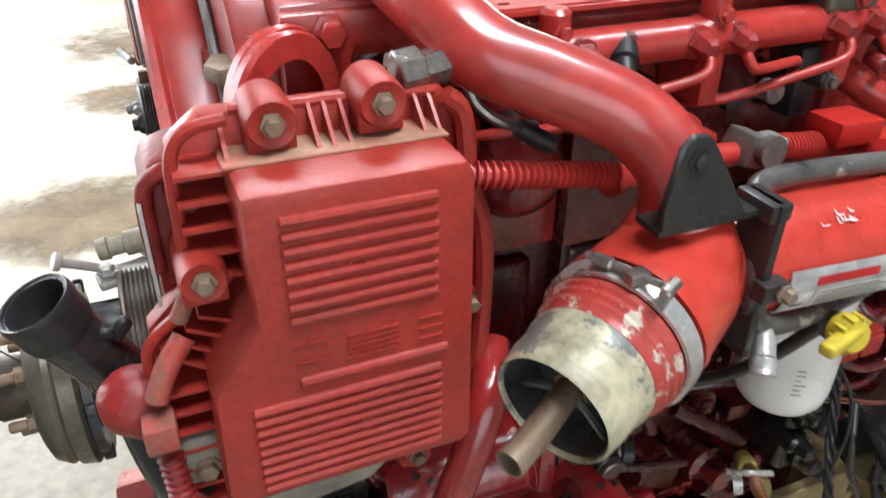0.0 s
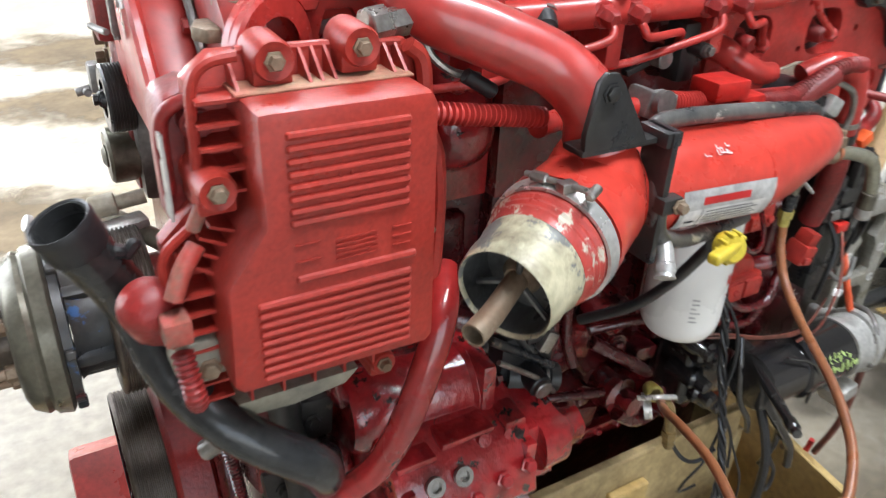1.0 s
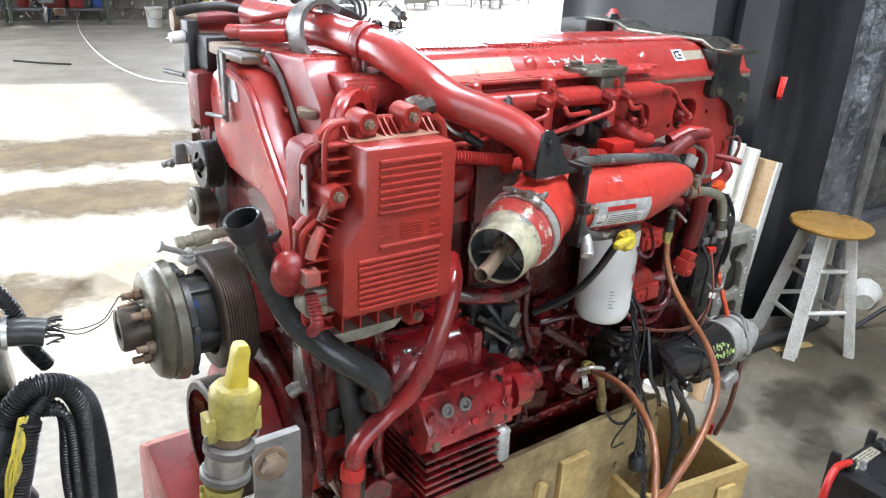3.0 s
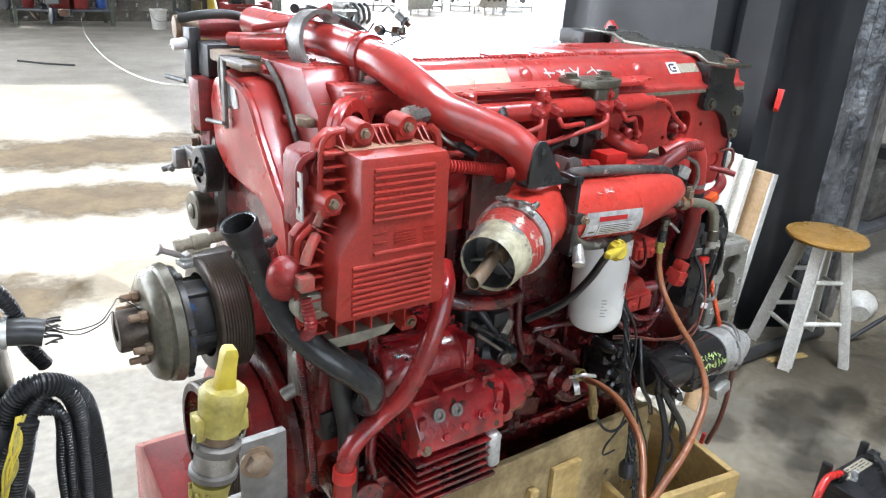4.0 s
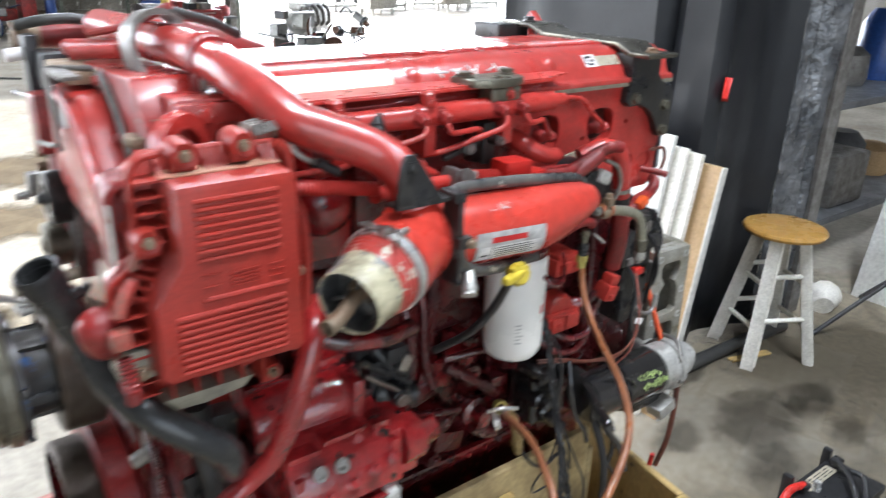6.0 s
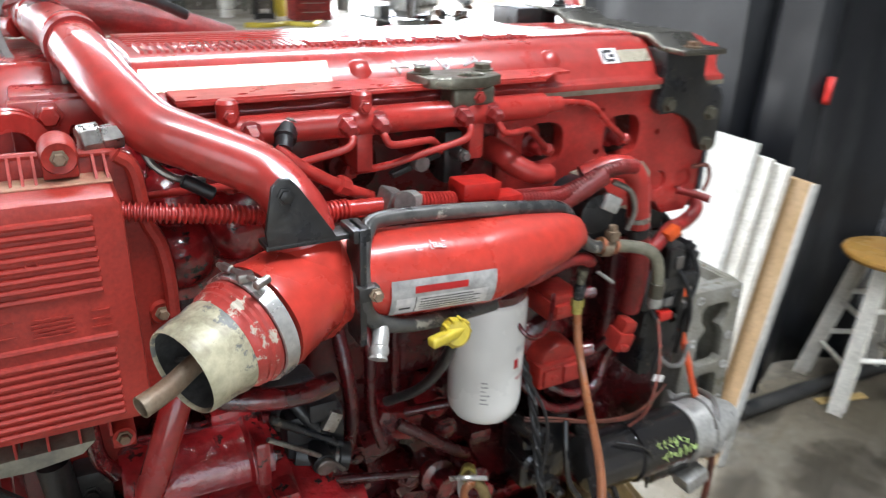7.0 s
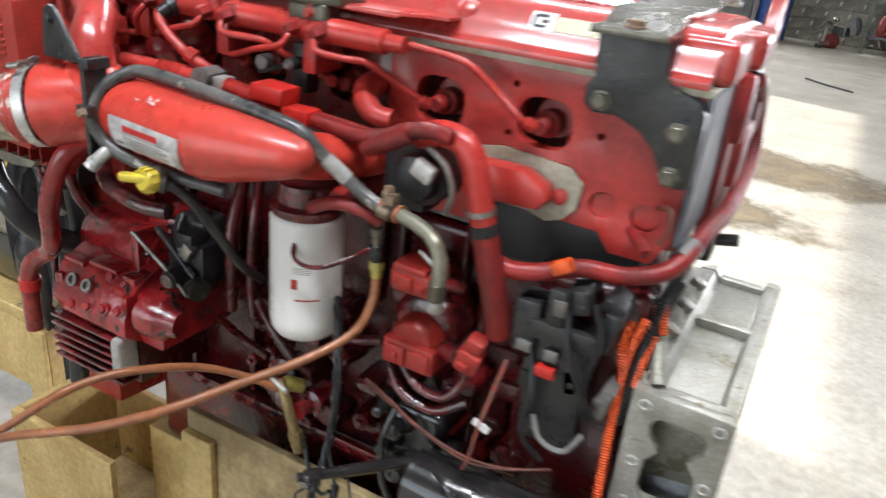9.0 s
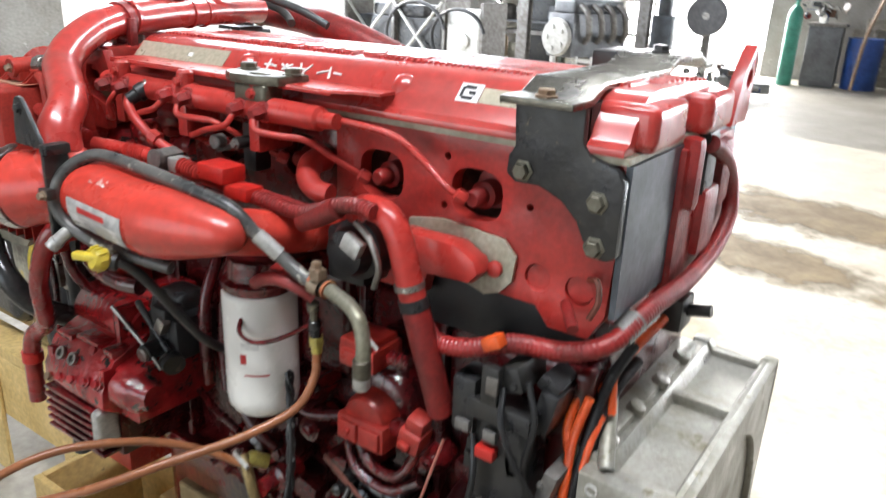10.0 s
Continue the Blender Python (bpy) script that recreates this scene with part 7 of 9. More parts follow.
slab(bm, [(0.800, 1.004), (0.926, 1.001), (0.934, 0.992), (0.940, 0.73), (0.932, 0.715), (0.81, 0.715), (0.800, 0.73)], "y", 0.628, 0.648,
     [DUMB, rounded(0.838, 0.735, 0.908, 0.808, 0.020)], 0.003)
fly = ep("flywheel_housing", bm, HOUSING, "bare cast aluminium flywheel housing")
for x, z in ((0.820, 0.984), (0.918, 0.982), (0.820, 0.890), (0.919, 0.888), (0.822, 0.820), (0.921, 0.820), (0.824, 0.738), (0.924, 0.738)):
    bm = mesh()
    lathe(bm, (x, 0.6295, z), (x, 0.3, z), [(0.0, 0.0090), (0.003, 0.0090), (0.0035, 0.0065), (-0.004, 0.0045)], 16)
    part("bolt_hole", bm, WHITE_STEEL, fly)
bm = mesh()
TOP = [(0.800, 0.70), (0.822, 0.70), (0.822, 0.965), (0.826, 0.972), (0.908, 0.970), (0.912, 0.965), (0.914, 0.70), (0.924, 0.70), (0.924, 1.000), (0.914, 1.001), (0.908, 0.982), (0.832, 0.984), (0.821, 1.004), (0.800, 1.004)]
slab(bm, TOP, "y", 0.648, 1.105, bev=0.002)
rough_up(bm, 0.0012, 26)
part("case", bm, HOUSING, fly, "stained bare cast top")
bm = mesh()
box(bm, (0.822, 0.648, 0.965), (0.918, 0.668, 1.001), 0.006)
box(bm, (0.822, 0.905, 0.965), (0.918, 0.925, 0.998), 0.008)
each("cross_rib", bm, HOUSING, fly)
bm = mesh()
box(bm, (0.822, 0.70, 0.72), (0.918, 0.715, 0.968), 0.004)
rough_up(bm, 0.004, 22)
part("inner_wall", bm, HOUSING, fly)
bm = mesh()
slab(bm, [(0.796, 1.006), (0.824, 1.008), (0.832, 0.994), (0.908, 0.992), (0.912, 1.004), (0.936, 1.002), (0.936, 0.88), (0.796, 0.88)], "y", 1.103, 1.125, bev=0.003)
part("back_wall", bm, HOUSING, fly)
bm = mesh()
ARCH = [(0.885 + 0.215 * math.cos(radians(a)), 0.715 + 0.238 * math.sin(radians(a))) for a in range(0, 181, 12)]
slab(bm, [(0.630, 0.715), (0.630, 0.998), (0.66, 1.003), (1.09, 1.003), (1.125, 0.998), (1.125, 0.715)] + ARCH, "x", 0.922, 0.936, bev=0.003)
part("bell_flange", bm, HOUSING, fly)
bm = mesh()
lathe(bm, (0.924, 0.885, 0.715), (1.2, 0.885, 0.715), [(0, 0.232), (0.0, 0.222), (-0.09, 0.215), (-0.10, 0.05), (-0.10, 0.002)], 48, False)
part("bell_wall", bm, DARK_INSIDE, fly, "dark bell inside")
bm = mesh()
box(bm, (0.775, 0.66, 0.985), (0.812, 1.08, 1.014), 0.008)
for y in (0.70, 0.80, 0.90, 1.0):
    lathe(bm, (0.806, y, 1.010), (0.82, y, 1.04), [(0, 0.014), (0.012, 0.013), (0.014, 0.010)], 14)
rough_up(bm, 0.002, 30)
part("shoulder", bm, HOUSING, fly)
bm = mesh()
tube(bm, [(0.786, 0.74, 1.085), (0.800, 0.712, 1.058), (0.815, 0.678, 1.025), (0.826, 0.655, 1.002)], 0.011, 12, 6)
part("cast_rib", bm, HOUSING, fly)

# oil pump body and black fittings behind the pipes
bm = mesh()
lathe(bm, (-0.19, 0.625, 0.945), (0.5, 0.625, 0.935), [(0, 0.03), (0.004, 0.052), (0.13, 0.052), (0.135, 0.060), (0.15, 0.060), (0.155, 0.045), (0.18, 0.04)], 30)
box(bm, (-0.10, 0.61, 0.985), (-0.03, 0.70, 1.02), 0.01)
hexbolt(bm, (-0.035, 0.573, 0.925), (0, -1, 0), 0.008, 0.008)
hexbolt(bm, (-0.035, 0.60, 0.985), (0, -0.5, 1), 0.008, 0.008)
rough_up(bm, 0.0015, 25)
ep("oil_pump", bm, RED_WET, "wet oily red pump body")
bm = mesh()
lathe(bm, (0.005, 0.585, 0.945), (0.08, 0.56, 0.93), [(0, 0.026), (0.03, 0.026), (0.032, 0.017), (0.06, 0.017), (0.062, 0.02), (0.075, 0.02)], 20)
box(bm, (-0.02, 0.60, 0.965), (0.05, 0.66, 1.04), 0.012, 3)
rod(bm, (-0.03, 0.57, 1.02), (0.065, 0.56, 0.955), 0.006, seg=10)
tube(bm, [(0.0, 0.60, 1.04), (0.01, 0.58, 1.02), (0.03, 0.57, 0.99), (0.045, 0.575, 0.97)], 0.009, 10, 6)
ep("valve_body", bm, BLACK_STEEL, "oily black valve body with a lever")
bm = mesh()
box(bm, (0.035, 0.575, 0.975), (0.06, 0.60, 1.005), 0.003, 2, spun((0.045, 0.58, 0.99), 0, 20, 0))
lathe(bm, (0.055, 0.567, 0.932), (0.075, 0.56, 0.928), [(0, 0.021), (0.004, 0.021), (0.004, 0.012)], 16)
each("valve_clip", bm, STEEL, engine)


# loose things round the engine
PINE = material("raw_pine", (0.66, 0.48, 0.20), 0.6, 0, (0.46, 0.31, 0.11), 7, 0.7, 60, 0.25, chips=(0.16, 0.11, 0.06), chip_at=0.64, chip_scale=9, vary=0.12)
PLY = material("oil_stained_plywood", (0.64, 0.49, 0.24), 0.62, 0, (0.24, 0.17, 0.08), 6, 0.5, 80, 0.25, chips=(0.07, 0.05, 0.03), chip_at=0.63, chip_scale=7, vary=0.08)
WHITE_WOOD = material("chipped_white_paint", (0.82, 0.80, 0.73), 0.5, 0, (0.60, 0.57, 0.50), 14, 0.6, 120, 0.2, chips=(0.14, 0.11, 0.08), chip_at=0.70, chip_scale=28, vary=0.06)
SEAT_WOOD = material("varnished_seat_wood", (0.55, 0.32, 0.085), 0.28, 0, (0.42, 0.22, 0.05), 12, 0.7, 60, 0.1, coat=0.4)
BRASS = material("tarnished_brass", (0.34, 0.25, 0.11), 0.4, 0.6, (0.16, 0.11, 0.05), 25, 0.6, 100, 0.2)
HARDBOARD = material("tan_hardboard", (0.44, 0.29, 0.15), 0.6, 0, (0.36, 0.23, 0.11), 10, 0.7, 90, 0.15)
PANEL = material("grubby_white_panel", (0.66, 0.655, 0.62), 0.45, 0, (0.5, 0.485, 0.44), 3.5, 0.6, 60, 0.1, chips=(0.25, 0.22, 0.18), chip_at=0.70, chip_scale=12)
DIRT = material("brown_floor_dirt", (0.20, 0.15, 0.08), 0.85, 0, (0.09, 0.065, 0.035), 3.0, 0.6, 30, 0.5)

# crate under the engine
crate = thing("wooden_crate", (0.25, 0.85, 0.0), "oil stained pale wooden crate under the engine", "crate")


def board(lo, hi, mat=PINE, parent=crate, name="plank", m=None, label=""):
    bm = mesh()
    box(bm, lo, hi, 0.003, 1, m)
    return part(name, bm, mat, parent, label)


board((-0.05, 0.63, 0.10), (0.645, 0.65, 0.593), PLY, name="side_panel", label="oil stained plywood side")
board((-0.05, 1.14, 0.10), (0.70, 1.16, 0.545), PLY, name="side_panel")
board((-0.07, 0.65, 0.02), (-0.05, 1.14, 0.36), PLY, name="end_panel")
board((0.88, 0.80, 0.02), (0.90, 1.16, 0.40), PLY, name="end_panel")
for y in (0.66, 0.88, 1.08):
    board((-0.32, y, 0.0), (0.90, y + 0.09, 0.10))
for k in range(6):
    board((-0.31 + 0.2 * k, 0.65, 0.10), (-0.13 + 0.2 * k, 1.14, 0.122))
for y in (0.74, 1.02):
    board((-0.30, y, 0.122), (0.78, y + 0.06, 0.37), name="bearer")
board((0.20, 0.61, 0.02), (0.225, 0.63, 0.50), m=spun((0.21, 0.62, 0.3), 0, 9, 0), name="batten")
board((0.30, 0.612, 0.02), (0.39, 0.63, 0.53), name="batten")
board((-0.05, 0.612, 0.02), (0.03, 0.63, 0.55), name="batten")
# open pocket at the crate's corner
tilt = spun((0.80, 0.45, 0.0), 0, 0, -9)
board((0.48, 0.440, 0.02), (0.81, 0.460, 0.437), PINE, m=tilt)
board((0.79, 0.461, 0.02), (0.81, 0.80, 0.437), PINE, m=tilt)
board((0.48, 0.461, 0.02), (0.50, 0.60, 0.40), PINE, m=tilt)
board((0.50, 0.461, 0.02), (0.79, 0.78, 0.035), PLY, m=tilt)
board((0.645, 0.63, 0.02), (0.665, 0.80, 0.53), PLY)
board((0.53, 0.50, 0.036), (0.62, 0.78, 0.06), PINE, m=spun((0.57, 0.6, 0.05), 0, 0, 12))
for x, z in ((0.56, 0.30), (0.70, 0.30)):
    board((x, 0.428, 0.05), (x + 0.06, 0.439, z + 0.10), PINE, name="batten", m=tilt)
# front pocket seen past the compressor
board((-0.62, 0.60, 0.02), (-0.27, 0.62, 0.36), PINE)
board((-0.62, 0.62, 0.02), (-0.60, 0.88, 0.36), PINE)
board((-0.62, 0.88, 0.02), (-0.27, 0.90, 0.30), PINE)
board((-0.60, 0.62, 0.02), (-0.27, 0.88, 0.04), PLY)

# copper-coloured hoses
hose1 = thing("fuel_hose", (0.438, 0.54, 1.106), "copper brown rubber hose with brass end, hung from the engine", "hose", "copper hoses")
bm = mesh()
tube(bm, [(0.4385, 0.538, 1.100), (0.440, 0.536, 1.080), (0.440, 0.530, 1.051), (0.431, 0.503, 1.013), (0.398, 0.440, 0.988), (0.346, 0.350, 0.971), (0.299, 0.287, 0.952), (0.256, 0.252, 0.935), (0.212, 0.230, 0.917), (0.158, 0.209, 0.899), (0.100, 0.195, 0.875), (0.03, 0.19, 0.83), (-0.12, 0.22, 0.71), (-0.30, 0.25, 0.50), (-0.46, 0.22, 0.25), (-0.56, 0.14, 0.04), (-0.62, 0.04, 0.011)], 0.0063, 14, 9)
part("hose_body", bm, COPPER_HOSE, hose1)
bm = mesh()
lathe(bm, (0.438, 0.536, 1.140), (0.438, 0.538, 1.08), [(0, 0.006), (0.003, 0.0095), (0.022, 0.0095), (0.023, 0.0085), (0.032, 0.0085), (0.034, 0.006)], 12)
part("end_fitting", bm, BLACK_STEEL, hose1, "black ferrule")
bm = mesh()
lathe(bm, (0.438, 0.533, 1.166), (0.438, 0.536, 1.13), [(0, 0.006), (0.002, 0.0085), (0.014, 0.0085), (0.016, 0.0065), (0.032, 0.0065)], 12)
part("end_nut", bm, OLIVE_IRON, hose1, "tarnished union nut")
bm = mesh()
lathe(bm, (0.438, 0.5375, 1.113), (0.4385, 0.538, 1.08), [(0, 0.008), (0, 0.0105), (0.013, 0.0105), (0.0135, 0.008)], 6)
lathe(bm, (0.4385, 0.538, 1.100), (0.440, 0.538, 1.07), [(0, 0.008), (0.012, 0.0078)], 12)
part("brass_ring", bm, YELLOW_WORN, hose1)
hose2 = thing("fuel_hose", (0.29, 0.546, 0.82), "copper brown rubber hose with a brass clip, looping from the engine", "hose", "copper hoses")
bm = mesh()
tube(bm, [(0.278, 0.545, 0.822), (0.232, 0.500, 0.858), (0.194, 0.438, 0.893), (0.161, 0.366, 0.914), (0.132, 0.310, 0.917), (0.106, 0.260, 0.903), (0.068, 0.215, 0.866), (0.01, 0.18, 0.82), (-0.12, 0.22, 0.72), (-0.30, 0.27, 0.52), (-0.48, 0.25, 0.22), (-0.56, 0.17, 0.03), (-0.62, 0.08, 0.011)], 0.0063, 14, 9)
part("hose_body", bm, COPPER_HOSE, hose2)
bm = mesh()
lathe(bm, (0.285, 0.575, 0.82), (0.258, 0.535, 0.842), [(0, 0.012), (0.03, 0.0135), (0.034, 0.011)], 14)
part("end_fitting", bm, YELLOW_WORN, hose2)
bm = mesh()
tube(bm, [(0.262, 0.545, 0.84), (0.285, 0.535, 0.815), (0.30, 0.535, 0.77), (0.311, 0.537, 0.722)], 0.009, 12, 8)
lathe(bm, (0.303, 0.536, 0.76), (0.311, 0.537, 0.722), [(0, 0.0125), (0.015, 0.0125), (0.017, 0.010), (0.03, 0.011)], 6)
part("brass_elbow", bm, BRASS, hose2, "dull brass elbow")

# black leads hanging into the crate
for name, pts, r, mat, label in (
        ("hanging_lead", [(0.36, 0.56, 1.02), (0.375, 0.545, 0.95), (0.385, 0.53, 0.85), (0.386, 0.505, 0.76), (0.378, 0.48, 0.69), (0.371, 0.470, 0.62)], 0.006, STRIPED, "black twisted lead hanging beside the engine"),
        ("hanging_lead", [(0.405, 0.51, 0.72), (0.415, 0.495, 0.63), (0.44, 0.49, 0.52), (0.47, 0.50, 0.40), (0.55, 0.55, 0.16), (0.58, 0.6, 0.045)], 0.006, STRIPED, "black and white lead hanging into the crate"),
        ("ground_cable", [(0.53, 0.54, 0.72), (0.537, 0.515, 0.66), (0.54, 0.50, 0.60), (0.545, 0.50, 0.50), (0.55, 0.51, 0.35), (0.58, 0.53, 0.12), (0.6, 0.56, 0.05)], 0.0085, BLACK, "thick black ground cable hanging into the crate"),
        ("thin_wire", [(0.545, 0.50, 0.62), (0.575, 0.50, 0.57), (0.57, 0.50, 0.53), (0.548, 0.505, 0.54)], 0.004, BLACK, "thin black looped wire"),
        ("thin_wire", [(0.31, 0.55, 0.745), (0.34, 0.53, 0.69), (0.37, 0.52, 0.675), (0.395, 0.51, 0.70)], 0.0035, BLACK, "thin black looped wire"),
        ("thin_wire", [(0.395, 0.512, 0.74), (0.36, 0.50, 0.70), (0.33, 0.505, 0.66), (0.34, 0.515, 0.625), (0.37, 0.51, 0.63)], 0.0022, BLACK, "thin black looped wire"),
        ("thin_wire", [(0.36, 0.555, 1.0), (0.39, 0.53, 0.93), (0.395, 0.52, 0.87), (0.385, 0.515, 0.80), (0.41, 0.50, 0.73), (0.42, 0.495, 0.66)], 0.0025, BLACK, "thin black wire beside the twisted lead"),
        ("thin_wire", [(0.42, 0.52, 0.74), (0.45, 0.505, 0.66), (0.475, 0.50, 0.60), (0.47, 0.495, 0.54), (0.44, 0.50, 0.50)], 0.002, BLACK, "thin black looped wire"),
        ("power_cable", [(0.83, 0.575, 0.47), (0.84, 0.60, 0.30), (0.92, 0.62, 0.10), (1.05, 0.55, 0.012), (1.2, 0.45, 0.012), (1.38, 0.40, 0.03)], 0.006, RED_BRIGHT, "red cable lying across the floor"),
        ("thin_wire", [(0.64, 0.56, 1.02), (0.632, 0.535, 0.96), (0.626, 0.528, 0.925), (0.615, 0.53, 0.86), (0.60, 0.55, 0.82)], 0.0022, RED_DUSTY, "thin pink wire with a paper tag")):
    bm = mesh()
    if name == "hanging_lead":
        line = glide(pts, 12)
        for s in range(3):
            tube(bm, [Vector(p) + Vector((math.cos(i * 0.55 + s * 2.09), math.sin(i * 0.55 + s * 2.09), 0)) * 0.0042 for i, p in enumerate(line)], 0.0032, 6, 2)
    else:
        tube(bm, pts, r, 8, 8)
    tagged(part(name, bm, mat), label, "cable")
bm = mesh()
lathe(bm, (0.398, 0.495, 0.585), (0.40, 0.49, 0.5), [(0, 0.012), (0.01, 0.019), (0.035, 0.019), (0.036, 0.014)], 16)
plug = tagged(part("round_plug", bm, BLACK), "round black plug on a hanging lead", "plug")
plug.location = (-0.027, -0.025, 0.040)
for k in range(6):
    a = k * math.tau / 6
    bm = mesh()
    rod(bm, (0.3985 + 0.008 * math.cos(a), 0.494 + 0.008 * math.sin(a), 0.552), (0.3985 + 0.008 * math.cos(a), 0.494 + 0.008 * math.sin(a), 0.545), 0.0022, seg=8)
    part("pin", bm, BRASS, plug)
bm = mesh()
box(bm, (0.648, 0.557, 0.905), (0.674, 0.560, 0.918), 0.001, 1, spun((0.66, 0.56, 0.91), 0, 20, 0))
tagged(part("paper_tag", bm, DECAL_WHITE), "small white paper tag on a wire", "tag").location = (-0.033, -0.030, 0.013)

# stool
stool = thing("wooden_stool", (2.42, 1.14, 0.0), "white legged stool with a varnished round wooden seat", "stool")
SX, SY, SH, SR = 2.425, 1.145, 0.605, 0.172
bm = mesh()
lathe(bm, (SX, SY, SH - 0.034), (SX, SY, 2), [(0, SR - 0.022), (0.006, SR - 0.006), (0.018, SR), (0.028, SR - 0.005), (0.033, SR - 0.02), (0.032, 0.05), (0.0315, 0.01)], 48)
part("seat", bm, SEAT_WOOD, stool, "varnished round wooden seat")
FEET = []
for k in range(4):
    a = radians(17 + 90 * k)
    top = Vector((SX + 0.088 * math.cos(a), SY + 0.088 * math.sin(a), SH - 0.032))
    foot = Vector((SX + 0.205 * math.cos(a), SY + 0.205 * math.sin(a), 0.0))
    FEET.append((top, foot))
    bm = mesh()
    t = bmesh.new()
    bmesh.ops.create_cube(t, size=1.0)
    for v in t.verts:
        s = 0.0215
        c = top if v.co.z > 0 else foot
        q = Vector((v.co.x * 2 * s * math.cos(a) - v.co.y * 2 * s * math.sin(a), v.co.x * 2 * s * math.sin(a) + v.co.y * 2 * s * math.cos(a), 0))
        v.co = c + q
    bmesh.ops.bevel(t, geom=t.edges[:], offset=0.005, segments=2, affect="EDGES")
    done(t, bm)
    part("leg", bm, WHITE_WOOD, stool)
for k in range(4):
    for h in ((0.36, 0.17) if k % 2 else (0.40, 0.21)):
        (ta, fa), (tb, fb) = FEET[k], FEET[(k + 1) % 4]
        bm = mesh()
        rod(bm, fa.lerp(ta, h / 0.573), fb.lerp(tb, h / 0.573), 0.0105, seg=12)
        part("rung", bm, WHITE_WOOD, stool)

# leaning boards behind the engine
def leaning(name, x, y0, y1, top, thick, mat, label, lean=9.0, category="board"):
    bm = mesh()
    box(bm, (x, y0, 0.002), (x + thick, y1, top), 0.002, 1)
    bmesh.ops.transform(bm, matrix=spun((x, y0, 0.0), 0, lean, 0), verts=bm.verts)
    return tagged(part(name, bm, mat), label, category)


leaning("white_board", 1.490, 1.22, 2.62, 1.075, 0.02, PANEL, "large grubby white panel leaning on the screen", category="panel")
leaning("trim_board", 1.515, 1.175, 2.2, 1.035, 0.022, WHITE_WOOD, "long white trim board leaning in the stack")
leaning("trim_board", 1.542, 1.13, 2.0, 1.02, 0.025, WHITE_WOOD, "long white trim board leaning in the stack")
leaning("hardboard_sheet", 1.575, 1.065, 1.75, 0.985, 0.03, HARDBOARD, "tan hardboard sheet leaning in the stack")
leaning("edge_strip", 1.575, 1.057, 1.065, 0.985, 0.032, PANEL, "white edge strip on a hardboard sheet", category="strip")

# cable-taped casting at the side with a cut harness
gear = thing("gearbox_casting", (-0.95, 0.98, 0.47), "grimy grey gearbox casting on a wooden crate", "gearbox")
bm = mesh()
box(bm, (-1.10, 0.86, 0.62), (-0.725, 1.20, 1.03), 0.04, 4)
lathe(bm, (-0.74, 0.92, 0.96), (-0.5, 0.90, 0.98), [(0, 0.055), (0.03, 0.055), (0.035, 0.045)], 24)
rough_up(bm, 0.012, 9)
part("case", bm, GRIMY_CASE, gear, "dirty grey-brown casting")
bm = mesh()
box(bm, (-1.52, 0.85, 0.52), (-1.09, 1.22, 0.98), 0.05, 3)
lathe(bm, (-1.30, 0.86, 0.76), (-1.30, 0.5, 0.76), [(0, 0.17), (0.02, 0.17), (0.03, 0.12), (0.05, 0.10)], 28)
rough_up(bm, 0.008, 9)
part("clutch_housing", bm, GLOSS_BLACK, gear, "oily black rear housing")
bm = mesh()
box(bm, (-1.08, 0.88, 0.47), (-0.745, 1.18, 0.64), 0.03, 3)
lathe(bm, (-0.76, 1.02, 0.55), (-0.6, 1.02, 0.55), [(0, 0.07), (0.02, 0.07), (0.025, 0.05), (0.04, 0.045)], 20)
rough_up(bm, 0.008, 14)
part("sump", bm, GLOSS_BLACK, gear, "oily black sump")
gc = thing("wooden_crate", (-0.96, 1.0, 0.0), "dusty pale open-sided wooden crate under the gearbox", "crate")
for lo, hi in (((-1.24, 0.785, 0.0), (-1.16, 0.799, 0.43)), ((-1.24, 0.80, 0.215), (-0.74, 0.822, 0.43)), ((-0.762, 0.824, 0.215), (-0.74, 1.26, 0.43)),
               ((-1.24, 1.24, 0.21), (-0.765, 1.262, 0.42)), ((-1.24, 0.824, 0.21), (-1.218, 1.238, 0.42)), ((-1.24, 1.263, 0.0), (-1.16, 1.28, 0.43)), ((-0.80, 1.263, 0.0), (-0.72, 1.28, 0.43)), ((-1.54, 0.80, 0.431), (-0.74, 0.90, 0.468)), ((-1.54, 0.96, 0.431), (-0.74, 1.08, 0.468)), ((-1.54, 1.14, 0.431), (-0.74, 1.262, 0.468)),
               ((-0.80, 0.785, 0.0), (-0.72, 0.799, 0.43)), ((-0.739, 0.80, 0.0), (-0.722, 0.88, 0.43))):
    board(lo, hi, PINE, gc)
harness = thing("wiring_harness", (-0.7, 0.86, 0.95), "cut black wiring harness with ribbed conduit draped over the casting", "harness")
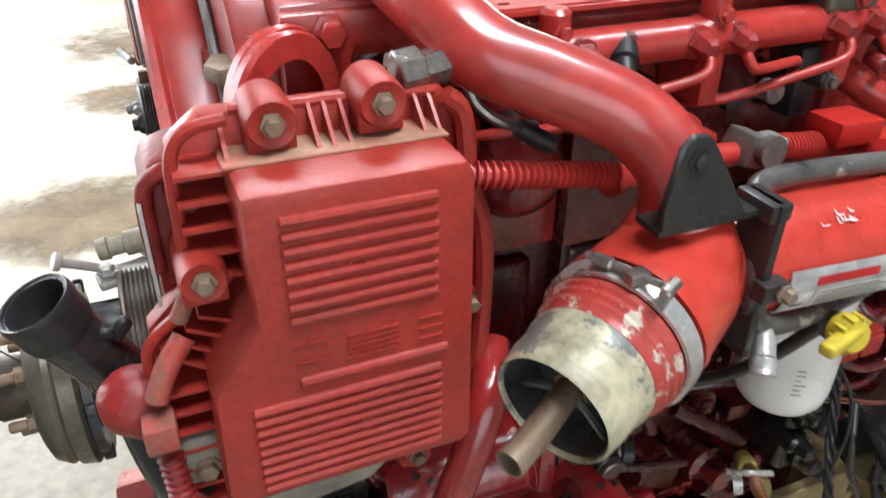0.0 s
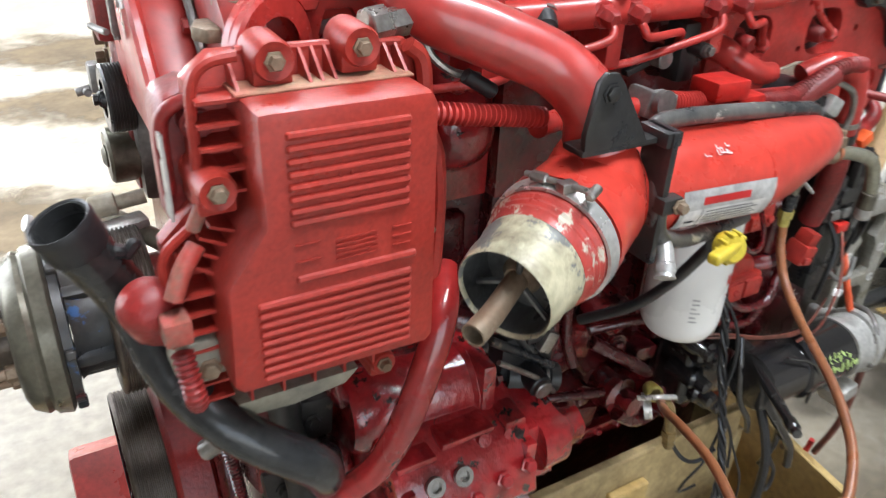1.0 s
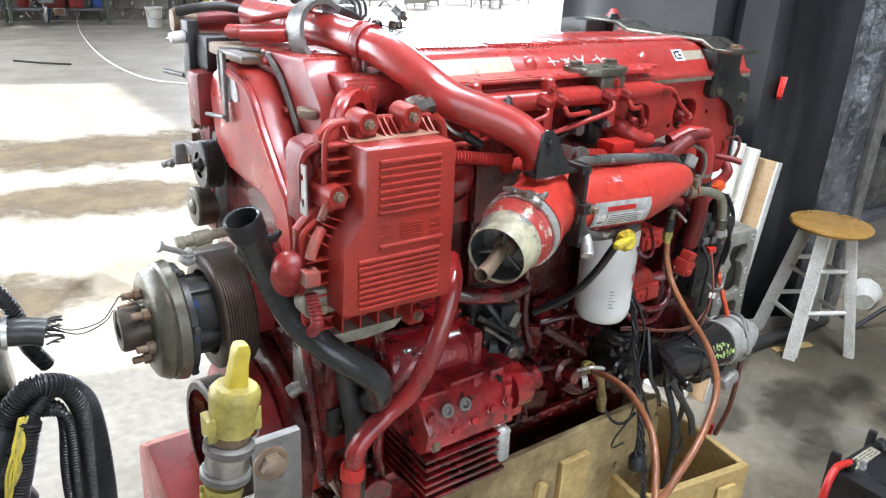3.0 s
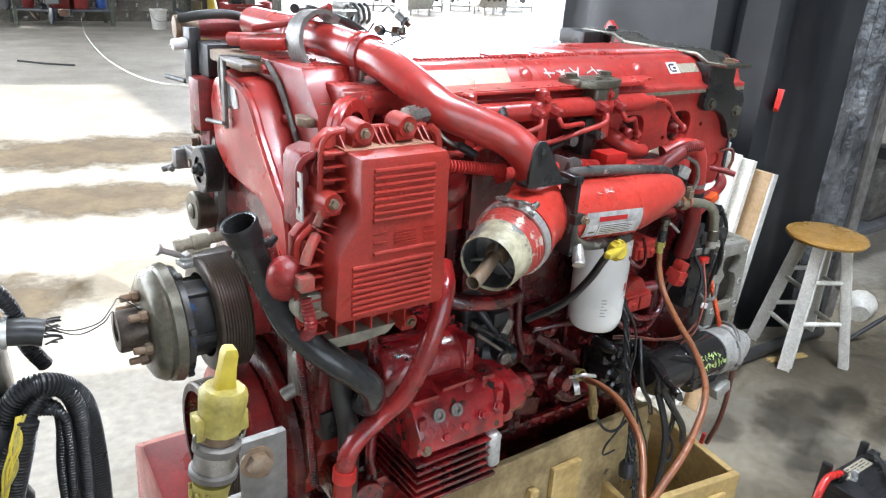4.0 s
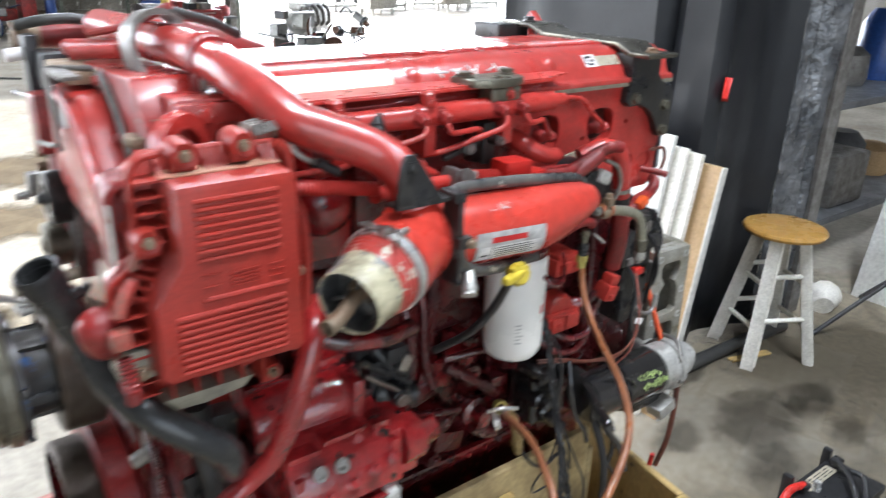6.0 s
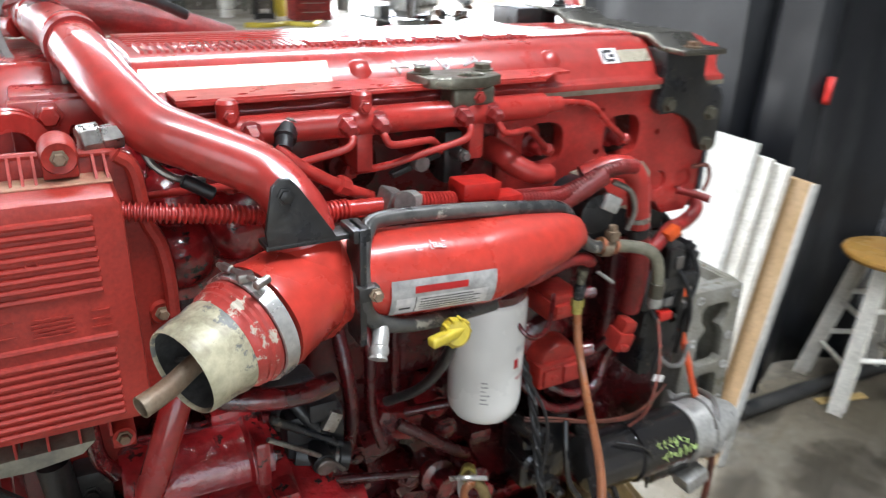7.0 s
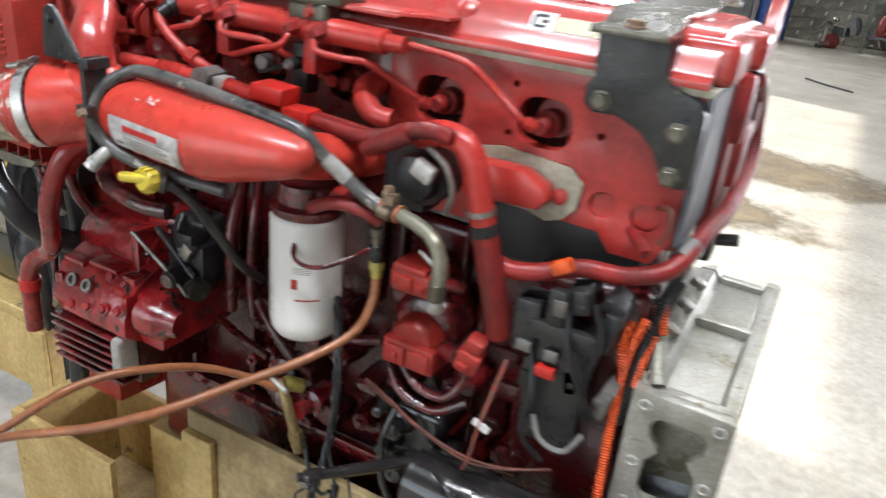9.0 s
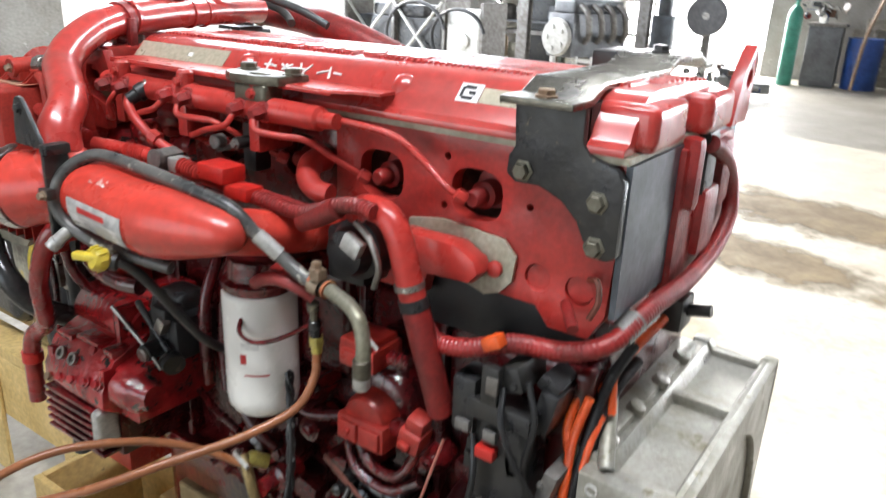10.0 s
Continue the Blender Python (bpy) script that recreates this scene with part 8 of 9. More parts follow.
for pts, r, wave, mat in (
        ([(-0.80, 0.90, 1.06), (-0.74, 0.85, 1.06), (-0.70, 0.83, 1.058), (-0.675, 0.825, 1.055), (-0.655, 0.82, 1.05)], 0.022, 0, RUBBER),
        ([(-0.90, 0.95, 1.10), (-0.80, 0.87, 1.13), (-0.72, 0.86, 1.125), (-0.69, 0.85, 1.08), (-0.68, 0.86, 1.02), (-0.655, 0.86, 0.97)], 0.012, 0.003, BLACK),
        ([(-0.90, 0.86, 0.78), (-0.80, 0.83, 0.83), (-0.74, 0.81, 0.91), (-0.70, 0.80, 0.965), (-0.665, 0.80, 0.970), (-0.630, 0.815, 0.94), (-0.608, 0.83, 0.88), (-0.602, 0.83, 0.75), (-0.606, 0.83, 0.60), (-0.61, 0.83, 0.3), (-0.61, 0.83, 0.02)], 0.0175, 0.004, BLACK),
        ([(-0.80, 0.83, 0.66), (-0.76, 0.80, 0.80), (-0.715, 0.79, 0.90), (-0.67, 0.80, 0.955), (-0.645, 0.80, 0.955), (-0.628, 0.80, 0.92), (-0.622, 0.81, 0.85), (-0.625, 0.82, 0.7), (-0.635, 0.82, 0.4), (-0.64, 0.82, 0.02)], 0.0135, 0.003, BLACK),
        ([(-0.70, 0.82, 0.93), (-0.66, 0.80, 0.93), (-0.652, 0.80, 0.89), (-0.66, 0.80, 0.80), (-0.66, 0.80, 0.68), (-0.66, 0.81, 0.4), (-0.66, 0.81, 0.02)], 0.0085, 0.002, BLACK),
        ([(-0.72, 0.82, 0.92), (-0.655, 0.79, 0.92), (-0.645, 0.79, 0.87), (-0.648, 0.79, 0.78), (-0.65, 0.80, 0.64), (-0.63, 0.80, 0.3), (-0.64, 0.80, 0.02)], 0.0075, 0.002, BLACK),
        ([(-0.78, 0.80, 0.60), (-0.75, 0.775, 0.75), (-0.72, 0.77, 0.86), (-0.70, 0.775, 0.93)], 0.0165, 0.0035, BLACK)):
    bm = mesh()
    tube(bm, pts, r, 14, 8, wave=wave * 0.8, pitch=0.0055)
    part("conduit", bm, mat, harness)
bm = mesh()
tube(bm, [(-0.735, 0.85, 0.93), (-0.75, 0.83, 0.84), (-0.74, 0.82, 0.74), (-0.73, 0.82, 0.62), (-0.72, 0.83, 0.45)], lambda f: 0.045 + 0.012 * math.sin(f * 11), 14, 8)
rough_up(bm, 0.010, 30)
part("tape_wrap", bm, BLACK, harness, "black taped cable bundle")
bm = mesh()
lathe(bm, (-0.712, 0.832, 1.058), (-0.69, 0.828, 1.056), [(0, 0.0225), (0, 0.0255), (0.008, 0.0255), (0.008, 0.0225)], 18, False)
lathe(bm, (-0.728, 0.838, 1.059), (-0.69, 0.828, 1.056), [(0, 0.0225), (0, 0.0250), (0.005, 0.0250), (0.005, 0.0225)], 18, False)
part("band", bm, BRIGHT_STEEL, harness)
random.seed(3)
for k in range(16):
    bm = mesh()
    a = random.uniform(0, math.tau)
    rr = random.uniform(0.004, 0.020)
    p = Vector((-0.657, 0.82 + rr * math.cos(a), 1.05 + rr * math.sin(a)))
    q = p + Vector((random.uniform(0.012, 0.03), random.uniform(-0.008, 0.008), random.uniform(-0.012, 0.008)))
    tube(bm, [p, p.lerp(q, 0.5) + Vector((0, 0, 0.002)), q], 0.0016, 6, 3)
    part("cut_strand", bm, BLACK, harness)
for pts in ([(-0.655, 0.82, 1.068), (-0.62, 0.82, 1.045), (-0.575, 0.82, 1.048), (-0.55, 0.83, 1.068), (-0.535, 0.84, 1.075), (-0.505, 0.83, 1.05)],
            [(-0.655, 0.82, 1.062), (-0.61, 0.82, 1.035), (-0.57, 0.82, 1.045), (-0.55, 0.83, 1.058), (-0.55, 0.83, 1.02), (-0.535, 0.84, 0.985), (-0.515, 0.84, 0.968)]):
    bm = mesh()
    tube(bm, pts, 0.0011, 6, 8)
    part("stray_wire", bm, BLACK, harness)
random.seed(14)
for k in range(9):
    bm = mesh()
    g = [random.uniform(-0.007, 0.007) for _ in range(4)]
    tube(bm, [(-0.752 + g[0] * 0.6, 0.768, 0.785), (-0.749 + g[1], 0.750, 0.825 + g[0]), (-0.736 + g[2] * 1.5, 0.746, 0.868 + g[1]), (-0.722 + g[3] * 1.3, 0.752, 0.908), (-0.708 + g[0], 0.775, 0.940)], 0.0021, 8, 6)
    part("yellow_wire", bm, (YELLOW, YELLOW_WORN)[k % 2], harness, "yellow wire")

for ob in (gear, harness, gc):
    ob.location.x -= 0.032

# yellow coupling on a bracket post close by
post = thing("bracket_post", (-0.66, 0.0, 0.0), "grey steel bracket post with a big bolt", "post")
bm = mesh()
box(bm, (-0.678, -0.026, 1.28), (-0.650, -0.020, 1.372), 0.0008)
box(bm, (-0.682, -0.020, 0.0), (-0.646, 0.02, 1.30), 0.002)
part("plate", bm, DULL_STEEL, post)
bm = mesh()
lathe(bm, (-0.6695, -0.026, 1.357), (-0.6695, -1, 1.36), [(0, 0.0105), (0.0015, 0.0105), (0.002, 0.0085)], 24)
hexbolt(bm, (-0.6695, -0.028, 1.357), (0, -1, 0.05), 0.0078, 0.006, 1.02)
part("bolt", bm, RUSTY, post, "large rust stained hexagon bolt")
coup = thing("quick_coupling", (-0.691, -0.03, 1.30), "dirty yellow lever coupling with a steel collar, fixed to the post", "coupling")
QY = -0.030


def on_axis(z):
    """The coupling leans: its centre at height z."""
    return Vector((-0.699 + (z - 1.349) * 0.167, QY, z))


def ring_of(bm, z0, z1, prof, seg=30):
    lathe(bm, on_axis(z0), on_axis(z1), prof, seg)


bm = mesh()
ring_of(bm, 1.22, 1.36, [(0, 0.0098), (0.132, 0.0100), (0.140, 0.0112)])
for k in range(10):
    a = k * math.tau / 10
    c = on_axis(1.340)
    box(bm, c + Vector((0.0096 * math.cos(a) - 0.0011, 0.0096 * math.sin(a) - 0.0011, -0.02)), c + Vector((0.0096 * math.cos(a) + 0.0011, 0.0096 * math.sin(a) + 0.0011, 0.016)), 0.0005, 1)
part("lower_body", bm, YELLOW_WORN, coup, "ridged yellow plastic body")
bm = mesh()
ring_of(bm, 1.3615, 1.40, [(0, 0.0122), (0.0008, 0.0137), (0.0042, 0.0138), (0.0055, 0.0126)])
part("lower_ring", bm, DULL_STEEL, coup)
bm = mesh()
ring_of(bm, 1.3655, 1.40, [(0, 0.0120), (0.008, 0.0116), (0.013, 0.0118)])
part("collar", bm, STEEL, coup, "worn bright steel collar")
bm = mesh()
ring_of(bm, 1.3775, 1.40, [(0, 0.0122), (0.001, 0.0135), (0.0052, 0.0135), (0.0065, 0.0113), (0.007, 0.0095)])
part("upper_ring", bm, DULL_STEEL, coup)
bm = mesh()
ring_of(bm, 1.383, 1.40, [(0, 0.0098), (0.004, 0.0107), (0.008, 0.0102)])
part("dark_neck", bm, RUSTY, coup, "stained dark neck")
bm = mesh()
ring_of(bm, 1.3895, 1.43, [(0.0, 0.0112), (0.001, 0.0124), (0.006, 0.0120), (0.010, 0.0124), (0.0205, 0.0136), (0.0245, 0.0134), (0.027, 0.0113), (0.0275, 0.0045)], 12)
for sgn in (-1, 1):
    c = on_axis(1.3945) + Vector((sgn * 0.0122, 0.0, 0))
    box(bm, c + Vector((-0.0026, -0.006, -0.006)), c + Vector((0.0026, 0.006, 0.008)), 0.0016, 2)
part("cap", bm, YELLOW_WORN, coup, "dirty yellow cap")
for sgn in (-1, 1):
    bm = mesh()
    c = on_axis(1.388) + Vector((sgn * 0.0136, -0.003, 0))
    tube(bm, [c + Vector((-0.002 * sgn, 0, 0.006)), c + Vector((0.001 * sgn, 0, 0.003)), c + Vector((0, 0, -0.004)), c + Vector((-0.003 * sgn, 0, -0.006))], 0.0008, 8, 5)
    part("side_clip", bm, STEEL, coup)
bm = mesh()
slab(bm, [(-0.0060, 0.0), (0.0058, 0.0), (0.0046, 0.014), (0.0048, 0.022), (0.0032, 0.026), (-0.0028, 0.026), (-0.0040, 0.022), (-0.0044, 0.014)], "y", -0.0042, 0.0042, bev=0.0018)
bmesh.ops.transform(bm, matrix=Matrix.Translation(on_axis(1.4145)) @ pose(0, 0, 0, 0, 9, 0), verts=bm.verts)
part("lever", bm, YELLOW, coup, "bright yellow lever")

# battery with leads on the floor
bat = thing("vehicle_battery", (1.45, 0.40, 0.0), "black battery with terminals standing on the floor", "battery")
bm = mesh()
box(bm, (1.345, 0.29, 0.0), (1.615, 0.45, 0.17), 0.008)
box(bm, (1.34, 0.285, 0.168), (1.62, 0.455, 0.195), 0.006)
part("case", bm, BLACK, bat)
bm = mesh()
box(bm, (1.40, 0.405, 0.1955), (1.56, 0.440, 0.198), 0)
lab = part("label", bm, BEIGE_PLATE, bat, "cream label with unreadable print")
bm = mesh()
for k in range(3):
    for q in range(5):
        box(bm, (1.41 + 0.029 * q, 0.412 + 0.009 * k, 0.198), (1.41 + 0.029 * q + (0.020, 0.025, 0.016)[(k + q) % 3], 0.415 + 0.009 * k, 0.1984), 0)
each("print_bar", bm, DECAL_BLACK, lab)
bm = mesh()
box(bm, (1.40, 0.31, 0.1955), (1.45, 0.34, 0.1985), 0.001, 1)
box(bm, (1.345, 0.440, 0.10), (1.365, 0.470, 0.245), 0.005)
box(bm, (1.585, 0.445, 0.10), (1.605, 0.470, 0.235), 0.005)
each("lifting_lug", bm, BLACK, bat)
bm = mesh()
lathe(bm, (1.425, 0.40, 0.19), (1.425, 0.40, 1), [(0, 0.014), (0.02, 0.012), (0.034, 0.011), (0.034, 0.002)], 18)
part("post", bm, BRIGHT_STEEL, bat, "bare lead post")
for pts in ([(1.58, 0.42, 0.22), (1.53, 0.36, 0.225), (1.47, 0.31, 0.215), (1.44, 0.27, 0.13), (1.45, 0.25, 0.015)], [(1.56, 0.40, 0.21), (1.55, 0.33, 0.23), (1.50, 0.29, 0.20), (1.50, 0.26, 0.10), (1.55, 0.24, 0.012)]):
    bm = mesh()
    tube(bm, pts, 0.0085, 10, 8)
    part("black_lead", bm, BLACK, bat)
for x, mt in ((1.38, BLACK), (1.58, BLACK)):
    bm = mesh()
    rod(bm, (x, 0.42, 0.194), (x, 0.42, 0.215), 0.011)
    box(bm, (x - 0.018, 0.405, 0.206), (x + 0.018, 0.435, 0.225), 0.004)
    part("terminal", bm, mt, bat)
bm = mesh()
tube(bm, [(1.38, 0.42, 0.22), (1.32, 0.43, 0.22), (1.26, 0.42, 0.18), (1.24, 0.41, 0.08), (1.21, 0.38, 0.015)], 0.012, 10, 8)
tagged(part("red_lead", bm, RED_BRIGHT), "red battery lead drooping to the floor", "cable")

# dirt on the sunlit floor
def stain_material(name, base, dark, reach, grain):
    """A thin film that thins out raggedly towards its rim."""
    m = material(name, base, 0.7, 0, dark, grain, 0.6, 30, 0.2)
    nt = m.node_tree
    nd, ln = nt.nodes, nt.links
    co = nd.new("ShaderNodeTexCoord")
    sh = nd.new("ShaderNodeVectorMath")
    sh.operation = "SUBTRACT"
    sh.inputs[1].default_value = (0.5, 0.5, 0.0)
    fl = nd.new("ShaderNodeVectorMath")
    fl.operation = "MULTIPLY"
    fl.inputs[1].default_value = (1.0, 1.0, 0.0)
    ln.new(co.outputs["Generated"], sh.inputs[0])
    ra = nd.new("ShaderNodeVectorMath")
    ra.operation = "LENGTH"
    ln.new(sh.outputs["Vector"], fl.inputs[0])
    ln.new(fl.outputs["Vector"], ra.inputs[0])
    ns = nd.new("ShaderNodeTexNoise")
    ns.inputs["Scale"].default_value, ns.inputs["Detail"].default_value, ns.inputs["Roughness"].default_value = grain, 8, 0.65
    ln.new(co.outputs["Object"], ns.inputs["Vector"])
    ad = nd.new("ShaderNodeMath")
    ad.operation = "MULTIPLY_ADD"
    ad.inputs[1].default_value = -1.55
    ln.new(ra.outputs["Value"], ad.inputs[0])
    ln.new(ns.outputs["Fac"], ad.inputs[2])
    mr = nd.new("ShaderNodeMapRange")
    mr.inputs["From Min"].default_value, mr.inputs["From Max"].default_value, mr.inputs["To Max"].default_value = -0.12, 0.16, reach
    ln.new(ad.outputs["Value"], mr.inputs["Value"])
    ln.new(mr.outputs["Result"], nd["Principled BSDF"].inputs["Alpha"])
    return m


def smear(name, c, a, b, turn, label, mat):
    bm = mesh()
    bmesh.ops.create_grid(bm, x_segments=2, y_segments=2, size=1.0)
    for v in bm.verts:
        v.co = Vector((v.co.x * a * 1.5, v.co.y * b * 1.8, 0))
    ob = part(name, bm, mat)
    ob.matrix_world = pose(c[0], c[1], 0.004, 0, 0, turn)
    return tagged(ob, label, "stain", kind="stuff")


DIRT = stain_material("brown_floor_dirt", (0.17, 0.125, 0.065), (0.07, 0.05, 0.027), 0.9, 3.2)
OILY_FLOOR = stain_material("soaked_concrete", (0.16, 0.14, 0.11), (0.08, 0.07, 0.055), 0.62, 7.0)
BROWN_FILM = stain_material("brown_floor_film", (0.42, 0.36, 0.26), (0.30, 0.25, 0.175), 0.7, 1.6)
for c, a, b, turn in (((0.42, 5.95), 1.15, 0.42, -6), ((0.15, 4.72), 0.85, 0.30, -12), ((-0.7, 3.3), 0.4, 0.3, 20)):
    smear("floor_dirt", c, a, b, turn, "brown dirt smear on the sunlit floor", DIRT)
for c, a, b in (((1.90, 0.84), 0.22, 0.12), ((2.22, 0.80), 0.15, 0.07), ((1.70, 0.66), 0.14, 0.06), ((1.98, 1.22), 0.16, 0.05), ((2.12, 0.60), 0.12, 0.05), ((1.55, 0.95), 0.12, 0.06)):
    smear("oil_stain", c, a, b, 20, "oil soaked patch on the concrete", OILY_FLOOR)
for c, a, b in (((0.02, 3.35), 0.34, 0.26), ((2.0, 0.5), 1.3, 0.8), ((2.9, 0.9), 0.9, 0.5), ((1.5, -0.3), 1.0, 0.8)):
    smear("floor_film", c, a, b, 15, "brown film of dirt over the concrete", BROWN_FILM)


# far side of the workshop
GREY_METAL = material("machine_grey_paint", (0.16, 0.17, 0.18), 0.45, 0.2, (0.09, 0.09, 0.095), 4, 0.6, 50, 0.2)
GREEN = material("green_paint", (0.05, 0.30, 0.22), 0.4, 0, (0.03, 0.18, 0.13), 5, 0.6, 50, 0.1)
BLUE = material("blue_paint", (0.03, 0.09, 0.32), 0.4, 0, (0.02, 0.05, 0.18), 5, 0.6, 50, 0.1)
BUCKET = material("white_bucket_plastic", (0.72, 0.70, 0.64), 0.45, 0, (0.5, 0.47, 0.4), 6, 0.6, 40, 0.1)
RACK = material("chipped_green_rack", (0.16, 0.18, 0.14), 0.5, 0.3, (0.08, 0.085, 0.07), 8, 0.6, 60, 0.2, chips=(0.30, 0.29, 0.26), chip_at=0.62, chip_scale=20)

# courses of blocks showing on the back wall
wall_back = bpy.data.objects["wall_back_1"]
block = bmesh.new()
box(block, (-0.195, -0.012, -0.095), (0.195, 0.012, 0.095), 0.01, 1)
bme = bpy.data.meshes.new("block")
block.to_mesh(bme)
block.free()
BLOCKS = material("dirty_block", (0.27, 0.25, 0.21), 0.75, 0, (0.13, 0.115, 0.09), 5, 0.5, 40, 0.5, chips=(0.52, 0.50, 0.45), chip_at=0.60, chip_scale=9, vary=0.3)
bme.materials.append(BLOCKS)
for r in range(6):
    for c in range(14):
        ob = new("block", bme)
        ob.location = (-0.7 + 0.4 * c + (0.2 if r % 2 else 0), RY1 - 0.012, 0.1 + 0.2 * r)
        ob.parent = wall_back

bucket = thing("plastic_bucket", (3.3, 14.6, 0.0), "white plastic bucket standing by the back wall", "bucket")
bm = mesh()
lathe(bm, (3.3, 14.6, 0), (3.3, 14.6, 1), [(0, 0.125), (0.32, 0.15), (0.33, 0.163), (0.36, 0.163), (0.36, 0.15), (0.05, 0.125)], 24)
part("body", bm, BUCKET, bucket)
bm = mesh()
tube(bm, [(3.14, 14.52, 0.33), (3.17, 14.45, 0.2), (3.3, 14.43, 0.15), (3.43, 14.45, 0.2), (3.46, 14.52, 0.33)], 0.006, 6, 6)
part("handle", bm, STEEL, bucket)
bm = mesh()
tube(bm, [(3.2, 13.0, 0.03), (3.6, 12.9, 0.03), (4.0, 13.1, 0.03), (4.3, 12.8, 0.03), (4.6, 13.2, 0.04)], 0.05, 10, 8)
tagged(part("yellow_strap", bm, YELLOW), "yellow lifting strap lying on the floor", "strap")
bm = mesh()
tube(bm, [(4.35, 14.6, 0.01), (4.25, 14.55, 0.5), (4.3, 14.5, 1.0), (4.45, 14.5, 1.5), (4.5, 14.6, 1.8)], lambda f: 0.10 + 0.05 * math.sin(f * 9), 10, 8)
tagged(part("yellow_cover", bm, YELLOW), "bundled yellow cover propped against the rack", "cover")
bm = mesh()
tube(bm, [(2.2, 15.9, 1.2), (2.15, 15.7, 0.4), (2.05, 15.0, 0.02), (1.821, 13.56, 0.014), (1.60, 11.6, 0.014), (1.53, 10.2, 0.014), (1.616, 9.088, 0.014), (1.91, 8.627, 0.012), (2.4, 8.4, 0.012)], 0.011, 8, 10)
tagged(part("floor_cable", bm, BUCKET), "thin pale cable trailing over the floor", "cable")


def shelf_rack(x, y, w, d, h, levels, label, seed):
    r = thing("storage_rack", (x, y, 0.0), label, "rack", "storage racks")
    for px in (0, w):
        for py in (0, d):
            bm = mesh()
            box(bm, (x + px - 0.03, y + py - 0.03, 0), (x + px + 0.03, y + py + 0.03, h), 0.004, 1)
            part("upright", bm, RACK, r)
    for k in range(levels):
        bm = mesh()
        z = 0.25 + k * (h - 0.4) / max(1, levels - 1)
        box(bm, (x - 0.02, y - 0.02, z), (x + w + 0.02, y + d + 0.02, z + 0.04), 0.004, 1)
        part("shelf", bm, GREY_METAL, r)
    random.seed(seed)
    for k in range(levels):
        z = 0.292 + k * (h - 0.4) / max(1, levels - 1)
        cx = x + 0.15
        while cx < x + w - 0.2:
            s = random.uniform(0.18, 0.42)
            hh = random.uniform(0.15, 0.45)
            mt = random.choice([BLACK, GREY_METAL, RED_CAST, OLIVE_IRON, HARDBOARD, DULL_STEEL, BLUE])
            bm = mesh()
            if random.random() < 0.45:
                c = (cx + s / 2, y + d / 2, z)
                lathe(bm, c, (c[0], c[1], 9), [(0, s * 0.4), (hh * 0.2, s * 0.45), (hh * 0.8, s * 0.42), (hh, s * 0.25)], 18)
                nm, lb, ct = "metal_drum", "dark metal drum on a rack shelf", "drum"
            else:
                box(bm, (cx, y + 0.05, z), (cx + s, y + d - 0.05, z + hh), 0.02)
                nm, lb, ct = "parts_box", "closed parts box on a rack shelf", "box"
            tagged(part(nm, bm, mt), lb, ct, "rack contents")
            cx += s + random.uniform(0.03, 0.2)
    return r


shelf_rack(3.9, 15.0, 2.0, 0.6, 2.2, 4, "grey steel storage rack full of parts at the back wall", 4)
shelf_rack(-5.6, 12.2, 1.8, 0.7, 2.4, 4, "grey steel storage rack with drums and boxes", 8)
shelf_rack(1.0, 15.1, 1.6, 0.6, 2.2, 4, "grey steel storage rack with mixed parts", 18)
shelf_rack(3.45, 1.55, 1.6, 0.7, 2.4, 4, "chipped green pallet rack behind the screen", 31)


def spare_engine(x, y, z, s, turn, label, mat):
    """A stripped engine on a stand: block, cover, wheel and pipes."""
    e = thing("spare_engine", (x, y, 0.0), label, "engine", "spare engines")
    M = Matrix.Translation((x, y, z)) @ pose(0, 0, 0, 0, 0, turn) @ Matrix.Scale(s, 4)

    def ad(name, bm, mt, lb=""):
        bmesh.ops.transform(bm, matrix=M, verts=bm.verts)
        return part(name, bm, mt, e, lb)

    bm = mesh()
    box(bm, (-0.55, -0.22, 0.3), (0.55, 0.22, 0.85), 0.03)
    ad("block", bm, mat)
    bm = mesh()
    box(bm, (-0.5, -0.18, 0.85), (0.5, 0.18, 1.02), 0.04, 3)
    ad("cover", bm, mat)
    bm = mesh()
    lathe(bm, (-0.66, -0.02, 0.55), (0, -0.02, 0.55), [(0, 0.08), (0, 0.22), (0.05, 0.24), (0.08, 0.22), (0.09, 0.05)], 32)
    for k in range(5):
        lathe(bm, (-0.68, -0.02 + 0.14 * math.cos(k * 1.2566), 0.55 + 0.14 * math.sin(k * 1.2566)), (0, -0.02 + 0.14 * math.cos(k * 1.2566), 0.55 + 0.14 * math.sin(k * 1.2566)), [(0, 0.03), (0.03, 0.03)], 12)
    ad("wheel", bm, ALU)
    for k in range(4):
        bm = mesh()
        tube(bm, [(-0.4 + 0.25 * k, -0.2, 0.95), (-0.4 + 0.25 * k, -0.32, 0.85), (-0.35 + 0.25 * k, -0.33, 0.6), (-0.3 + 0.25 * k, -0.22, 0.5)], 0.04, 10, 5)
        ad("runner", bm, DULL_STEEL)
    bm = mesh()
    for px in (-0.45, 0.40):
        for py in (-0.22, 0.17):
            box(bm, (px, py, min(0.2, -z / s)), (px + 0.06, py + 0.06, 0.32), 0.004, 1)
    bmesh.ops.transform(bm, matrix=M, verts=bm.verts)
    each("leg", bm, ALU, e)


# engines towards the doorway get pale metal to imitate bright haze
spare_engine(6.4, 12.9, -0.1, 0.8, 30, "spare engine by the bright doorway, paled for the haze", ALU)
spare_engine(11.2, 18.0, -0.15, 1.05, 200, "spare engine standing in the sun outside, paled for the haze", ALU)
spare_engine(14.2, 18.4, -0.1, 1.05, 10, "bare steel spare engine standing in the sun outside", ALU)
